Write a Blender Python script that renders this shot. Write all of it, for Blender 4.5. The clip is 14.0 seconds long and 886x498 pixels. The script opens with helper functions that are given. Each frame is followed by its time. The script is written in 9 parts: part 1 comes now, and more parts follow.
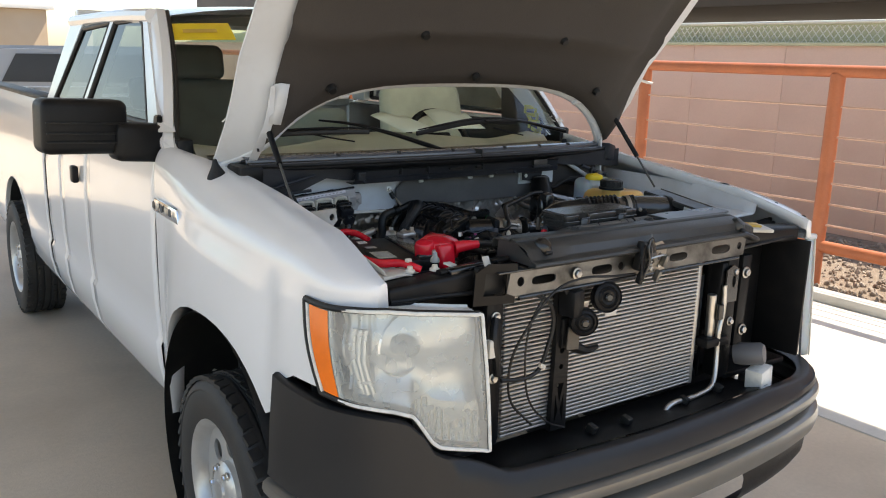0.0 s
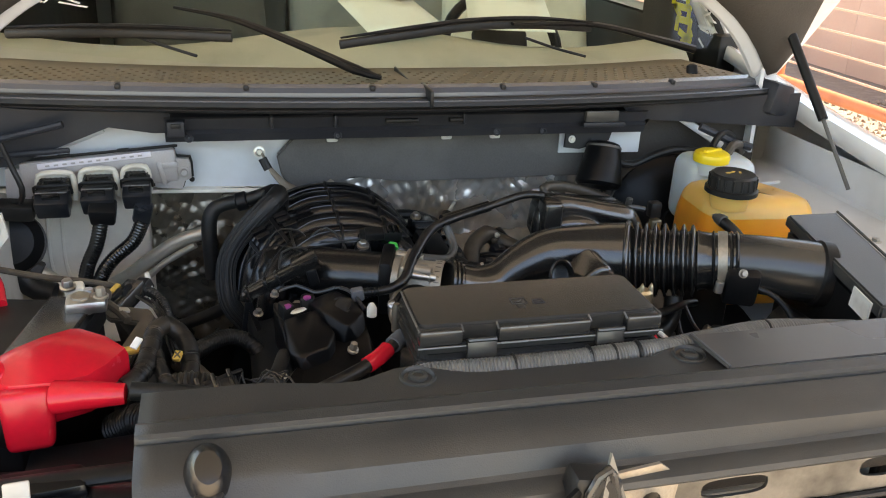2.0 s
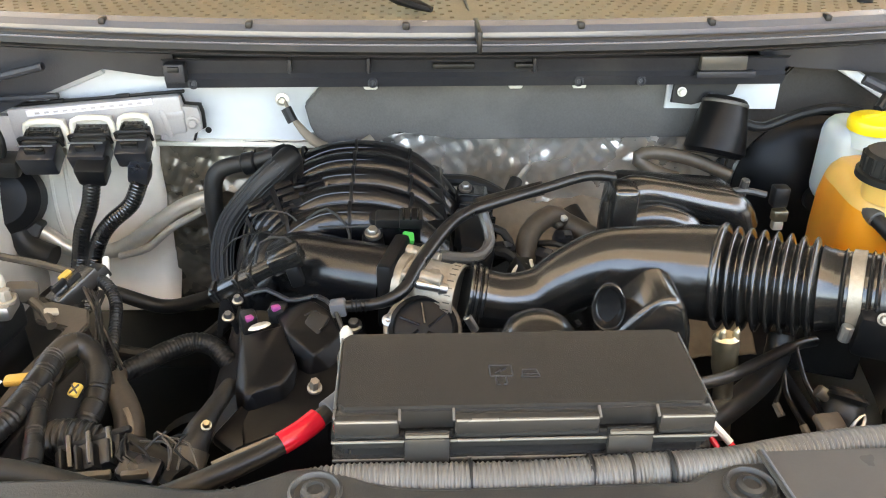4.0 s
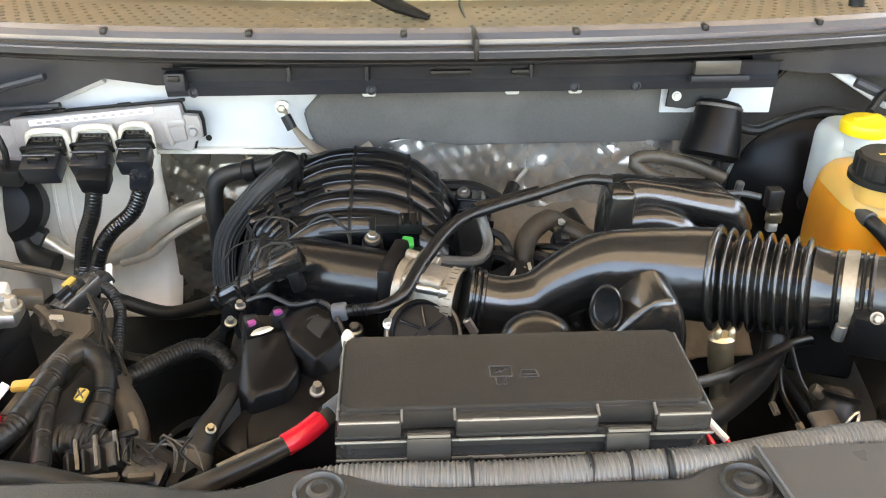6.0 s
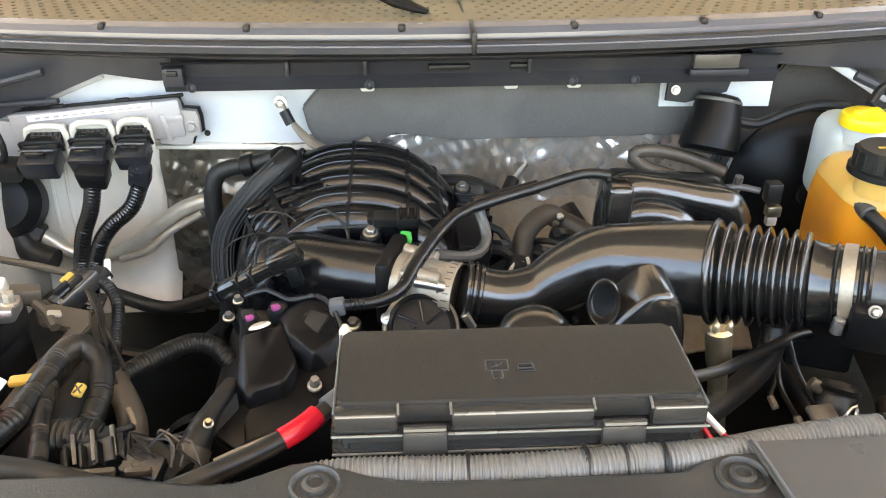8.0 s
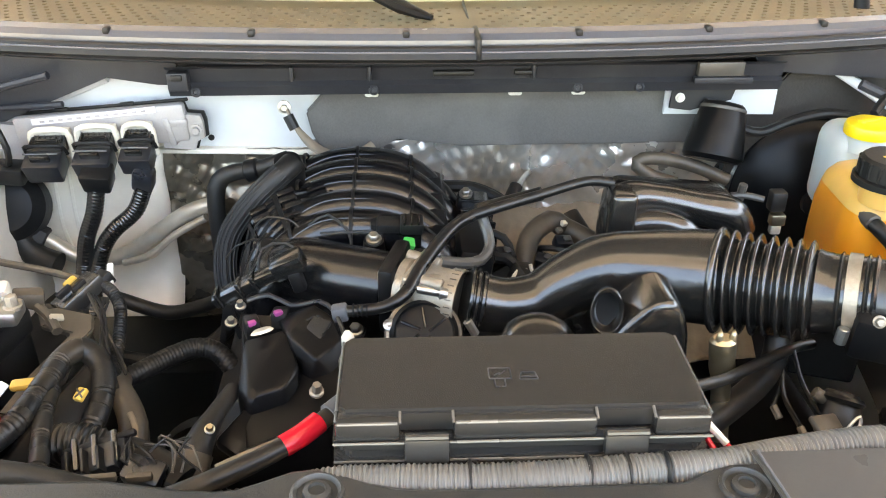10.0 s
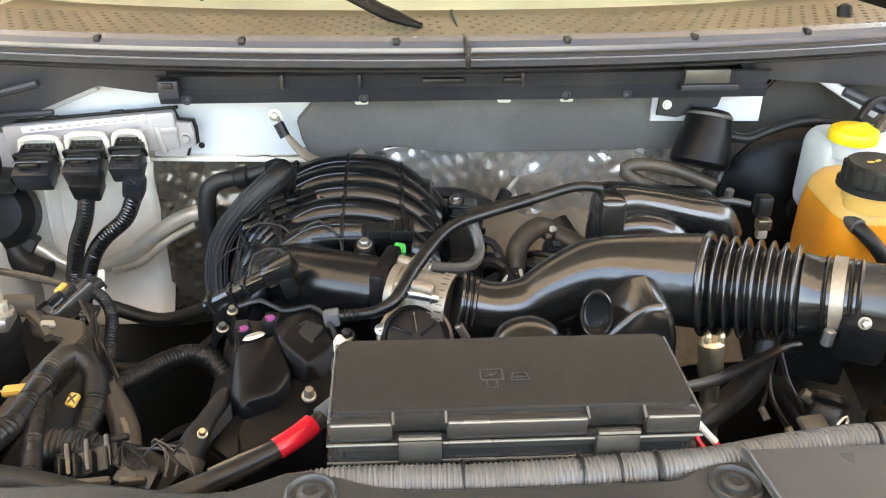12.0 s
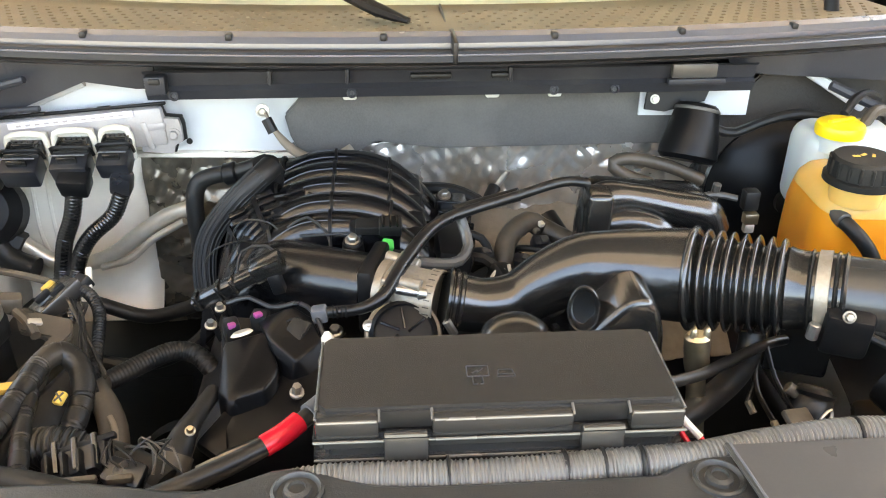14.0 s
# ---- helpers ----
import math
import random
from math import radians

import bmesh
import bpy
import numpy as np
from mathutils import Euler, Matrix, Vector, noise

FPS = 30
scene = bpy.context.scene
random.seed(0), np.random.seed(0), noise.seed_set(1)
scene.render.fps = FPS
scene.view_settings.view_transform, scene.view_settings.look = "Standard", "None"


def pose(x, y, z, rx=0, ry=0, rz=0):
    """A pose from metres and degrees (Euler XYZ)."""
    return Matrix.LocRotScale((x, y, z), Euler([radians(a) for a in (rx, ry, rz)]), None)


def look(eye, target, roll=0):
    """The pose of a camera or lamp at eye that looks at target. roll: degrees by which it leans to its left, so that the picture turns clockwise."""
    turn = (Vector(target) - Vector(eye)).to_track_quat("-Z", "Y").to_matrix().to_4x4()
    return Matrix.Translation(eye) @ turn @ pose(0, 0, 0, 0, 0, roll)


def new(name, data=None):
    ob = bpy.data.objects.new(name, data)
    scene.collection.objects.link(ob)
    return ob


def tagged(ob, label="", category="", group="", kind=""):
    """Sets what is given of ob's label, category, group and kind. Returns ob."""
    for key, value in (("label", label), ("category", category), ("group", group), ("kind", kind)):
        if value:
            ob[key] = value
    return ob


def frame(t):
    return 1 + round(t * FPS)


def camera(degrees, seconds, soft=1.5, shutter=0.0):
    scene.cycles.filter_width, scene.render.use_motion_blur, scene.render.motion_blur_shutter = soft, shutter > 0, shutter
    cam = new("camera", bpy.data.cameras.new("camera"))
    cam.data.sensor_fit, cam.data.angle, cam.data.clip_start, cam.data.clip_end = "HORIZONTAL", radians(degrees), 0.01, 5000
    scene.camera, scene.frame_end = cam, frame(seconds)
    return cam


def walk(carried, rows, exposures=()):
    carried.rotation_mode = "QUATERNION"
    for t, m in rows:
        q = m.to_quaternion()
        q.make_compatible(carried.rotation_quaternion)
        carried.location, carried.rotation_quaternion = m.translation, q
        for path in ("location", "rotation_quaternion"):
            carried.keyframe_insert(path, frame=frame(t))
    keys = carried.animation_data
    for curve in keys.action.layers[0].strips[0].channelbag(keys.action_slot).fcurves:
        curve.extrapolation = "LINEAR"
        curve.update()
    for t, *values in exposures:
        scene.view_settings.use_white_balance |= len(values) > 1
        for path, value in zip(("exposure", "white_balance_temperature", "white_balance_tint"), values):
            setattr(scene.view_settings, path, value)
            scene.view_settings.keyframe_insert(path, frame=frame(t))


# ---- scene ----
cam = camera(55.2, 14.0, soft=1.05)
PATH = [
    (0, (-1.8438, -1.5856, 1.7601), (-0.7383, -0.0265, 1.3269), 1.6),
    (0.5, (-1.3959, -1.3377, 1.7434), (-0.3532, 0.2479, 1.2544), 2.4),
    (1, (-0.9784, -1.031, 1.7424), (-0.0572, 0.6027, 1.174), 3.1),
    (1.5, (-0.6354, -0.782, 1.7513), (0.0819, 0.9183, 1.0917), 3.3),
    (2, (-0.3434, -0.5988, 1.7591), (0.1378, 1.1427, 0.9996), 2.9),
    (2.5, (-0.2238, -0.3871, 1.7375), (0.0702, 1.3475, 0.8732), 2.5),
    (3, (-0.0964, -0.3107, 1.7375), (0.0398, 1.4092, 0.8085), 1.2),
    (3.5, (-0.0915, -0.2999, 1.7366), (0.0006, 1.4083, 0.7791), 0.7),
    (6, (-0.0935, -0.3136, 1.7424), (-0.0004, 1.4004, 0.7967), 0.1),
    (6.5, (-0.0964, -0.3175, 1.7415), (0.0006, 1.3994, 0.8016), 0.1),
    (7, (-0.0974, -0.3195, 1.7434), (-0.0014, 1.3975, 0.8046), 0.1),
    (7.5, (-0.0954, -0.3175, 1.7434), (-0.0043, 1.3965, 0.7977), 0.0),
    (8, (-0.0886, -0.3136, 1.7405), (-0.0004, 1.3965, 0.786), -0.1),
    (10.5, (-0.0896, -0.3097, 1.7424), (-0.0063, 1.4073, 0.8016), 0.3),
    (11, (-0.0925, -0.3067, 1.7434), (-0.0014, 1.4132, 0.8085), 0.3),
    (11.5, (-0.0915, -0.3136, 1.7405), (0.0055, 1.4122, 0.8163), 0.3),
    (12, (-0.0925, -0.3205, 1.7395), (0.0173, 1.4043, 0.8163), 0.4),
    (12.5, (-0.0886, -0.3224, 1.7395), (0.0271, 1.4014, 0.8134), 0.4),
    (13, (-0.0886, -0.3195, 1.7424), (0.0329, 1.4004, 0.8105), 0.4),
    (13.5, (-0.0886, -0.3224, 1.7415), (0.0378, 1.3975, 0.8105), 0.4),
    (14, (-0.0866, -0.3205, 1.7434), (0.0398, 1.3955, 0.8056), 0.4),
]
walk(cam, [(t, look(eye, target, roll)) for t, eye, target, roll in PATH],
     exposures=[(0.0, 1.17, 7300, 10), (1.0, 1.48, 7600, 10), (1.5, 1.82, 8000, 10), (2.0, 2.42, 8500, 11), (2.5, 2.98, 8900, 11), (3.0, 3.37, 9100, 11), (4.5, 3.72, 9050, 11), (14.0, 3.76, 8950, 11)])

# ---- world, sun ----
SUN_ELEVATION, SUN_HEADING = 60.0, 100.0      # degrees; heading clockwise from +y
world = bpy.data.worlds.new("daylight")
scene.world = world
world.use_nodes = True
sky = world.node_tree.nodes.new("ShaderNodeTexSky")
sky.sky_type, sky.sun_disc = "NISHITA", False
sky.sun_elevation, sky.sun_rotation = radians(SUN_ELEVATION), radians(SUN_HEADING)
background = world.node_tree.nodes["Background"]
background.inputs["Strength"].default_value = 0.15
world.node_tree.links.new(sky.outputs["Color"], background.inputs["Color"])

sun_data = bpy.data.lights.new("sun", "SUN")
sun_data.energy, sun_data.angle, sun_data.color = 3.6, radians(0.5), (1.0, 0.95, 0.87)
sun_lamp = new("sun", sun_data)
_h, _e = radians(SUN_HEADING), radians(SUN_ELEVATION)
sun_from = Vector((math.sin(_h) * math.cos(_e), math.cos(_h) * math.cos(_e), math.sin(_e)))
sun_lamp.matrix_world = look(sun_from * 30, (0, 0, 0))

# ---- materials ----
def material(name, colour, rough=0.5, metal=0.0, grain=40.0, vary=0.12, bump=0.0, bump_scale=None, stain=None,
             stain_scale=3.0, stain_amount=0.4, rough_vary=0.1, coat=0.0, random_tint=0.0, specular=0.5, ridged=False):
    """A surface with fine grain, a larger mottling or stain, uneven gloss and relief, in metres."""
    m = bpy.data.materials.new(name)
    m.use_nodes = True
    nodes, links = m.node_tree.nodes, m.node_tree.links
    shader = nodes["Principled BSDF"]
    shader.inputs["Metallic"].default_value = metal
    shader.inputs["Specular IOR Level"].default_value = specular
    if coat:
        shader.inputs["Coat Weight"].default_value = coat
        shader.inputs["Coat Roughness"].default_value = 0.06
    place = nodes.new("ShaderNodeTexCoord")
    fine = nodes.new("ShaderNodeTexNoise")
    fine.inputs["Scale"].default_value, fine.inputs["Detail"].default_value = grain, 4
    links.new(place.outputs["Object"], fine.inputs["Vector"])
    broad = nodes.new("ShaderNodeTexNoise")
    broad.inputs["Scale"].default_value, broad.inputs["Detail"].default_value = stain_scale, 6
    links.new(place.outputs["Object"], broad.inputs["Vector"])
    tone = nodes.new("ShaderNodeMix")
    tone.data_type = "RGBA"
    dark = [c * (1 - vary) for c in colour[:3]] + [1]
    light = [min(1, c * (1 + vary)) for c in colour[:3]] + [1]
    tone.inputs[6].default_value, tone.inputs[7].default_value = dark, light
    links.new(fine.outputs["Fac"], tone.inputs[0])
    out = tone.outputs[2]
    if stain is not None:
        ramp = nodes.new("ShaderNodeValToRGB")
        ramp.color_ramp.elements[0].position, ramp.color_ramp.elements[1].position = 0.48, 0.68
        ramp.color_ramp.elements[1].color = (stain_amount,) * 3 + (1,)
        links.new(broad.outputs["Fac"], ramp.inputs["Fac"])
        mix = nodes.new("ShaderNodeMix")
        mix.data_type = "RGBA"
        mix.inputs[7].default_value = (*stain, 1)
        links.new(ramp.outputs["Color"], mix.inputs[0])
        links.new(out, mix.inputs[6])
        out = mix.outputs[2]
    if random_tint:
        info = nodes.new("ShaderNodeObjectInfo")
        hsv = nodes.new("ShaderNodeHueSaturation")
        span = nodes.new("ShaderNodeMapRange")
        span.inputs["To Min"].default_value, span.inputs["To Max"].default_value = 1 - random_tint, 1 + random_tint
        links.new(info.outputs["Random"], span.inputs["Value"])
        links.new(span.outputs["Result"], hsv.inputs["Value"])
        links.new(out, hsv.inputs["Color"])
        out = hsv.outputs["Color"]
    links.new(out, shader.inputs["Base Color"])
    gloss = nodes.new("ShaderNodeMapRange")
    gloss.inputs["To Min"].default_value, gloss.inputs["To Max"].default_value = max(0.02, rough - rough_vary), min(1, rough + rough_vary)
    links.new(broad.outputs["Fac"], gloss.inputs["Value"])
    links.new(gloss.outputs["Result"], shader.inputs["Roughness"])
    if bump:
        relief = nodes.new("ShaderNodeTexNoise")
        relief.inputs["Scale"].default_value, relief.inputs["Detail"].default_value = bump_scale or grain, 5
        if ridged:
            relief.noise_type, relief.normalize = "RIDGED_MULTIFRACTAL", False
            relief.inputs["Detail"].default_value = 2
        links.new(place.outputs["Object"], relief.inputs["Vector"])
        node = nodes.new("ShaderNodeBump")
        node.inputs["Strength"].default_value, node.inputs["Distance"].default_value = 1.0, bump
        links.new(relief.outputs["Fac"], node.inputs["Height"])
        links.new(node.outputs["Normal"], shader.inputs["Normal"])
    return m


def glass(name, colour, rough=0.0, haze=0.0, ior=1.45):
    """Clear or tinted thin glazing: mostly see-through, glossy by Fresnel."""
    m = bpy.data.materials.new(name)
    m.use_nodes = True
    nodes, links = m.node_tree.nodes, m.node_tree.links
    nodes.remove(nodes["Principled BSDF"])
    clear, gloss, fres, mix = (nodes.new("ShaderNode" + n) for n in ("BsdfTransparent", "BsdfGlossy", "Fresnel", "MixShader"))
    clear.inputs["Color"].default_value = (*colour, 1)
    gloss.inputs["Roughness"].default_value = rough
    fres.inputs["IOR"].default_value = ior
    links.new(fres.outputs["Fac"], mix.inputs["Fac"])
    body = clear.outputs["BSDF"]
    if haze:
        milk, veil = nodes.new("ShaderNodeBsdfDiffuse"), nodes.new("ShaderNodeMixShader")
        milk.inputs["Color"].default_value = (0.75, 0.76, 0.72, 1)
        cloud = nodes.new("ShaderNodeTexNoise")
        cloud.inputs["Scale"].default_value = 9
        amount = nodes.new("ShaderNodeMapRange")
        amount.inputs["To Min"].default_value, amount.inputs["To Max"].default_value = haze * 0.75, haze * 1.25
        links.new(cloud.outputs["Fac"], amount.inputs["Value"])
        links.new(amount.outputs["Result"], veil.inputs["Fac"])
        links.new(body, veil.inputs[1])
        links.new(milk.outputs["BSDF"], veil.inputs[2])
        body = veil.outputs["Shader"]
    links.new(body, mix.inputs[1])
    links.new(gloss.outputs["BSDF"], mix.inputs[2])
    links.new(mix.outputs["Shader"], nodes["Material Output"].inputs["Surface"])
    return m


M_WHITE = material("white_car_paint", (0.78, 0.79, 0.80), 0.22, vary=0.015, grain=300, coat=0.6, stain=(0.62, 0.61, 0.58), stain_scale=2.2, stain_amount=0.12, rough_vary=0.06)
M_WHITE_IN = material("white_inner_panel_paint", (0.63, 0.65, 0.665), 0.38, vary=0.03, stain=(0.45, 0.43, 0.39), stain_scale=7, stain_amount=0.45)
M_APRON = material("dusty_cream_apron_paint", (0.62, 0.59, 0.53), 0.5, vary=0.06, stain=(0.34, 0.29, 0.22), stain_scale=9, stain_amount=0.6)
M_CREAM = material("grimy_white_firewall_paint", (0.87, 0.81, 0.70), 0.42, vary=0.05, stain=(0.52, 0.45, 0.35), stain_scale=6, stain_amount=0.5)
M_GREYCONDUIT = material("dusty_grey_conduit", (0.145, 0.14, 0.13), 0.34, vary=0.15, grain=220, stain=(0.10, 0.09, 0.075), stain_scale=24, stain_amount=0.5, specular=0.6)
M_PLASTIC = material("black_moulded_plastic", (0.0075, 0.0075, 0.008), 0.42, vary=0.25, grain=500, bump=0.0002, bump_scale=700, stain=(0.020, 0.0185, 0.0165), stain_scale=14, stain_amount=0.35, specular=0.22)
M_GLOSS = material("dressed_glossy_black_plastic", (0.012, 0.0116, 0.011), 0.20, vary=0.2, grain=200, stain=(0.034, 0.030, 0.025), stain_scale=14, stain_amount=0.3, rough_vary=0.07, bump=0.00015, bump_scale=45, specular=1.0)
M_SATIN = material("dark_grey_satin_plastic", (0.028, 0.0265, 0.0243), 0.25, vary=0.08, grain=700, bump=0.00006, bump_scale=900, specular=0.7, rough_vary=0.05)
M_SHIELD = material("charcoal_radiator_shield_plastic", (0.034, 0.034, 0.0325), 0.40, vary=0.1, grain=500, bump=0.0003, bump_scale=600, stain=(0.075, 0.070, 0.060), stain_scale=8, stain_amount=0.3)
M_COWL = material("charcoal_cowl_plastic", (0.028, 0.029, 0.034), 0.40, vary=0.15, grain=300, bump=0.0002, bump_scale=500, stain=(0.065, 0.064, 0.064), stain_scale=9, stain_amount=0.35, specular=0.25)
M_RAIL = material("grey_plastic_rail", (0.085, 0.09, 0.105), 0.24, vary=0.1, grain=300, stain=(0.09, 0.088, 0.086), stain_scale=9, stain_amount=0.35, specular=0.7)
M_GRILLE = material("sun_faded_tan_cowl_grille", (0.166, 0.128, 0.076), 0.6, vary=0.2, grain=250, bump=0.0004, stain=(0.15, 0.13, 0.095), stain_scale=12, stain_amount=0.5)
M_RUBBER = material("black_rubber", (0.010, 0.010, 0.010), 0.46, vary=0.2, grain=250, bump=0.0002, bump_scale=400, stain=(0.032, 0.029, 0.024), stain_scale=20, stain_amount=0.4, specular=0.35)
M_MANIFOLD = material("black_nylon_manifold", (0.0055, 0.0055, 0.0063), 0.24, vary=0.2, grain=300, bump=0.0001, bump_scale=300, stain=(0.016, 0.015, 0.013), stain_scale=16, stain_amount=0.3, rough_vary=0.06, specular=0.65)
# lighter glossy grey that paints sky highlights along moulded edges
M_GLINT = material("pale_highlight_plastic", (0.085, 0.082, 0.077), 0.26, vary=0.15, specular=1.0)
M_COVER = material("satin_black_cam_cover", (0.0045, 0.0045, 0.005), 0.33, vary=0.2, grain=300, bump=0.0001, bump_scale=400, stain=(0.018, 0.016, 0.013), stain_scale=18, stain_amount=0.35, specular=0.2)
M_HOSE = material("satin_black_hose", (0.0075, 0.0075, 0.008), 0.30, vary=0.2, grain=300, bump=0.0001, bump_scale=300, stain=(0.026, 0.023, 0.019), stain_scale=18, stain_amount=0.4, specular=0.45)
M_TYRE = material("tyre_rubber", (0.024, 0.024, 0.024), 0.6, vary=0.2, grain=150, bump=0.0004, stain=(0.055, 0.051, 0.045), stain_scale=6, stain_amount=0.4)
M_CONDUIT = material("dusty_corrugated_conduit", (0.0095, 0.009, 0.0085), 0.38, vary=0.25, grain=200, stain=(0.060, 0.047, 0.033), stain_scale=24, stain_amount=0.55, specular=0.35)
M_DUSTHOSE = material("brown_dusted_hose", (0.064, 0.052, 0.039), 0.45, vary=0.25, grain=180, stain=(0.12, 0.10, 0.075), stain_scale=20, stain_amount=0.5)
M_TAPE = material("grey_wrapped_conduit", (0.066, 0.062, 0.056), 0.34, vary=0.15, grain=150, stain=(0.08, 0.075, 0.065), stain_scale=16, stain_amount=0.5)
M_STEEL = material("bare_zinc_steel", (0.55, 0.54, 0.51), 0.38, 1.0, vary=0.1, grain=300, stain=(0.36, 0.30, 0.22), stain_scale=20, stain_amount=0.4)
M_FIN = material("condenser_aluminium", (0.50, 0.49, 0.465), 0.42, 0.85, vary=0.1, grain=400, random_tint=0.06, stain=(0.40, 0.36, 0.31), stain_scale=7, stain_amount=0.35)
# fin metal in a darker grey, painting the shade between the fins
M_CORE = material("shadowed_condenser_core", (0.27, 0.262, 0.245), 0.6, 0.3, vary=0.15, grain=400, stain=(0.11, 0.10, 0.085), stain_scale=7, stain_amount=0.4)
M_BRASS = material("brassy_plated_fitting", (0.52, 0.46, 0.33), 0.36, 1.0, vary=0.15, stain=(0.30, 0.22, 0.12), stain_scale=30, stain_amount=0.5)
M_BEIGEPIPE = material("beige_aluminium_line", (0.60, 0.56, 0.48), 0.38, 0.55, vary=0.1, stain=(0.30, 0.25, 0.18), stain_scale=14, stain_amount=0.5)
M_RED = material("red_terminal_boot", (0.66, 0.010, 0.026), 0.24, vary=0.1, grain=120, stain=(0.36, 0.01, 0.018), stain_scale=9, stain_amount=0.3)
M_FOIL = material("crinkled_foil_heat_shield", (0.72, 0.685, 0.63), 0.28, 0.68, vary=0.12, grain=60, bump=0.0034, bump_scale=16, ridged=True, stain=(0.40, 0.32, 0.22), stain_scale=6, stain_amount=0.75)
M_DULLFOIL = material("dull_brown_foil", (0.23, 0.195, 0.15), 0.28, 0.7, vary=0.3, grain=70, bump=0.0034, bump_scale=18, ridged=True, stain=(0.38, 0.35, 0.30), stain_scale=18, stain_amount=0.5)
M_TUNNEL = material("dusty_brown_tunnel_metal", (0.21, 0.17, 0.125), 0.6, 0.2, vary=0.3, grain=60, bump=0.002, bump_scale=60, stain=(0.36, 0.32, 0.26), stain_scale=9, stain_amount=0.55)
M_BEAM = material("dull_grey_steel", (0.19, 0.185, 0.172), 0.34, 0.7, vary=0.15, grain=200, stain=(0.028, 0.026, 0.023), stain_scale=9, stain_amount=0.9)
M_THROTTLE = material("warm_cast_aluminium", (0.36, 0.315, 0.255), 0.40, 0.5, vary=0.2, grain=220, bump=0.0006, bump_scale=260, stain=(0.20, 0.165, 0.12), stain_scale=26, stain_amount=0.6)
M_PAD = material("grey_felt_insulation", (0.086, 0.081, 0.076), 0.75, vary=0.2, grain=350, bump=0.0006, stain=(0.19, 0.18, 0.165), stain_scale=6, stain_amount=0.4)
M_LINER = material("dark_hood_liner_felt", (0.045, 0.039, 0.034), 0.85, vary=0.2, grain=220, bump=0.001, bump_scale=260, stain=(0.065, 0.056, 0.046), stain_scale=3, stain_amount=0.5)
M_MODULE = material("sand_cast_module_case", (0.36, 0.345, 0.345), 0.5, 0.25, vary=0.12, grain=350, bump=0.0004, stain=(0.40, 0.35, 0.30), stain_scale=14, stain_amount=0.45)
M_BONE = material("bone_white_connector_plastic", (0.66, 0.63, 0.55), 0.45, vary=0.06, stain=(0.40, 0.35, 0.27), stain_scale=25, stain_amount=0.4)
M_YELLOW = material("yellow_plastic_cap", (0.85, 0.62, 0.02), 0.32, vary=0.06, stain=(0.6, 0.42, 0.03), stain_scale=18, stain_amount=0.3)
M_PAINTMARK = material("ochre_paint_mark", (0.62, 0.40, 0.08), 0.55, vary=0.1)
M_GREEN = material("green_plastic_clip", (0.03, 0.50, 0.09), 0.4, vary=0.1)
M_MAGENTA = material("magenta_plastic_tab", (0.30, 0.05, 0.19), 0.4, vary=0.1)
M_LABEL = material("worn_white_paper_label", (0.72, 0.72, 0.68), 0.55, vary=0.06, stain=(0.38, 0.36, 0.32), stain_scale=40, stain_amount=0.4)
M_TONGUE = material("grey_intake_tongue", (0.070, 0.068, 0.066), 0.30, vary=0.08, grain=400, stain=(0.09, 0.085, 0.078), stain_scale=9, stain_amount=0.4)
M_LILAC = material("pale_lilac_label", (0.66, 0.63, 0.68), 0.5, vary=0.06)
M_INKBLUE = material("blue_black_plug_plastic", (0.013, 0.0145, 0.0185), 0.3, vary=0.2, specular=0.6, stain=(0.05, 0.045, 0.038), stain_scale=25, stain_amount=0.4)
M_INK = material("dark_label_ink", (0.10, 0.10, 0.10), 0.6, vary=0.1)
M_GREYINK = material("grey_label_ink", (0.30, 0.30, 0.29), 0.6, vary=0.1)
M_AMBER = material("amber_side_reflector", (0.95, 0.20, 0.012), 0.22, vary=0.06, grain=90, stain=(0.60, 0.13, 0.01), stain_scale=10, stain_amount=0.3)
M_REFLECT = material("hazed_lamp_reflector", (0.74, 0.76, 0.75), 0.30, 0.55, vary=0.05, bump=0.0015, bump_scale=22)
M_CHROME = material("chrome", (0.80, 0.80, 0.80), 0.12, 1.0, vary=0.03)
M_BUMPER = material("dark_grey_bumper_paint", (0.014, 0.0145, 0.016), 0.42, vary=0.1, grain=300, stain=(0.026, 0.026, 0.026), stain_scale=4, stain_amount=0.3, specular=0.35)
M_BARPAINT = material("warm_grey_bumper_bar", (0.17, 0.16, 0.14), 0.32, 0.3, vary=0.06, coat=0.2, stain=(0.10, 0.092, 0.08), stain_scale=5, stain_amount=0.4)
M_RIM = material("silver_painted_wheel", (0.58, 0.58, 0.57), 0.32, 0.6, vary=0.05, stain=(0.36, 0.33, 0.28), stain_scale=9, stain_amount=0.4)
# seat cloth in two tones: the cabin's shaded and lit sides, put into colour
M_SHADESEAT = material("dark_shaded_side_seat_cloth", (0.13, 0.13, 0.11), 0.85, vary=0.15, grain=350, bump=0.0008, stain=(0.08, 0.075, 0.06), stain_scale=5, stain_amount=0.4)
M_LITSEAT = material("pale_grey_green_lit_side_seat_cloth", (0.83, 0.84, 0.70), 0.85, vary=0.15, grain=350, bump=0.0008, stain=(0.45, 0.43, 0.33), stain_scale=5, stain_amount=0.4)
M_PAPER = material("white_paper", (0.82, 0.88, 0.81), 0.6, vary=0.03)
M_DASH = material("dusty_dashboard_vinyl", (0.47, 0.455, 0.36), 0.55, vary=0.12, grain=500, bump=0.0003, stain=(0.20, 0.185, 0.15), stain_scale=6, stain_amount=0.3)
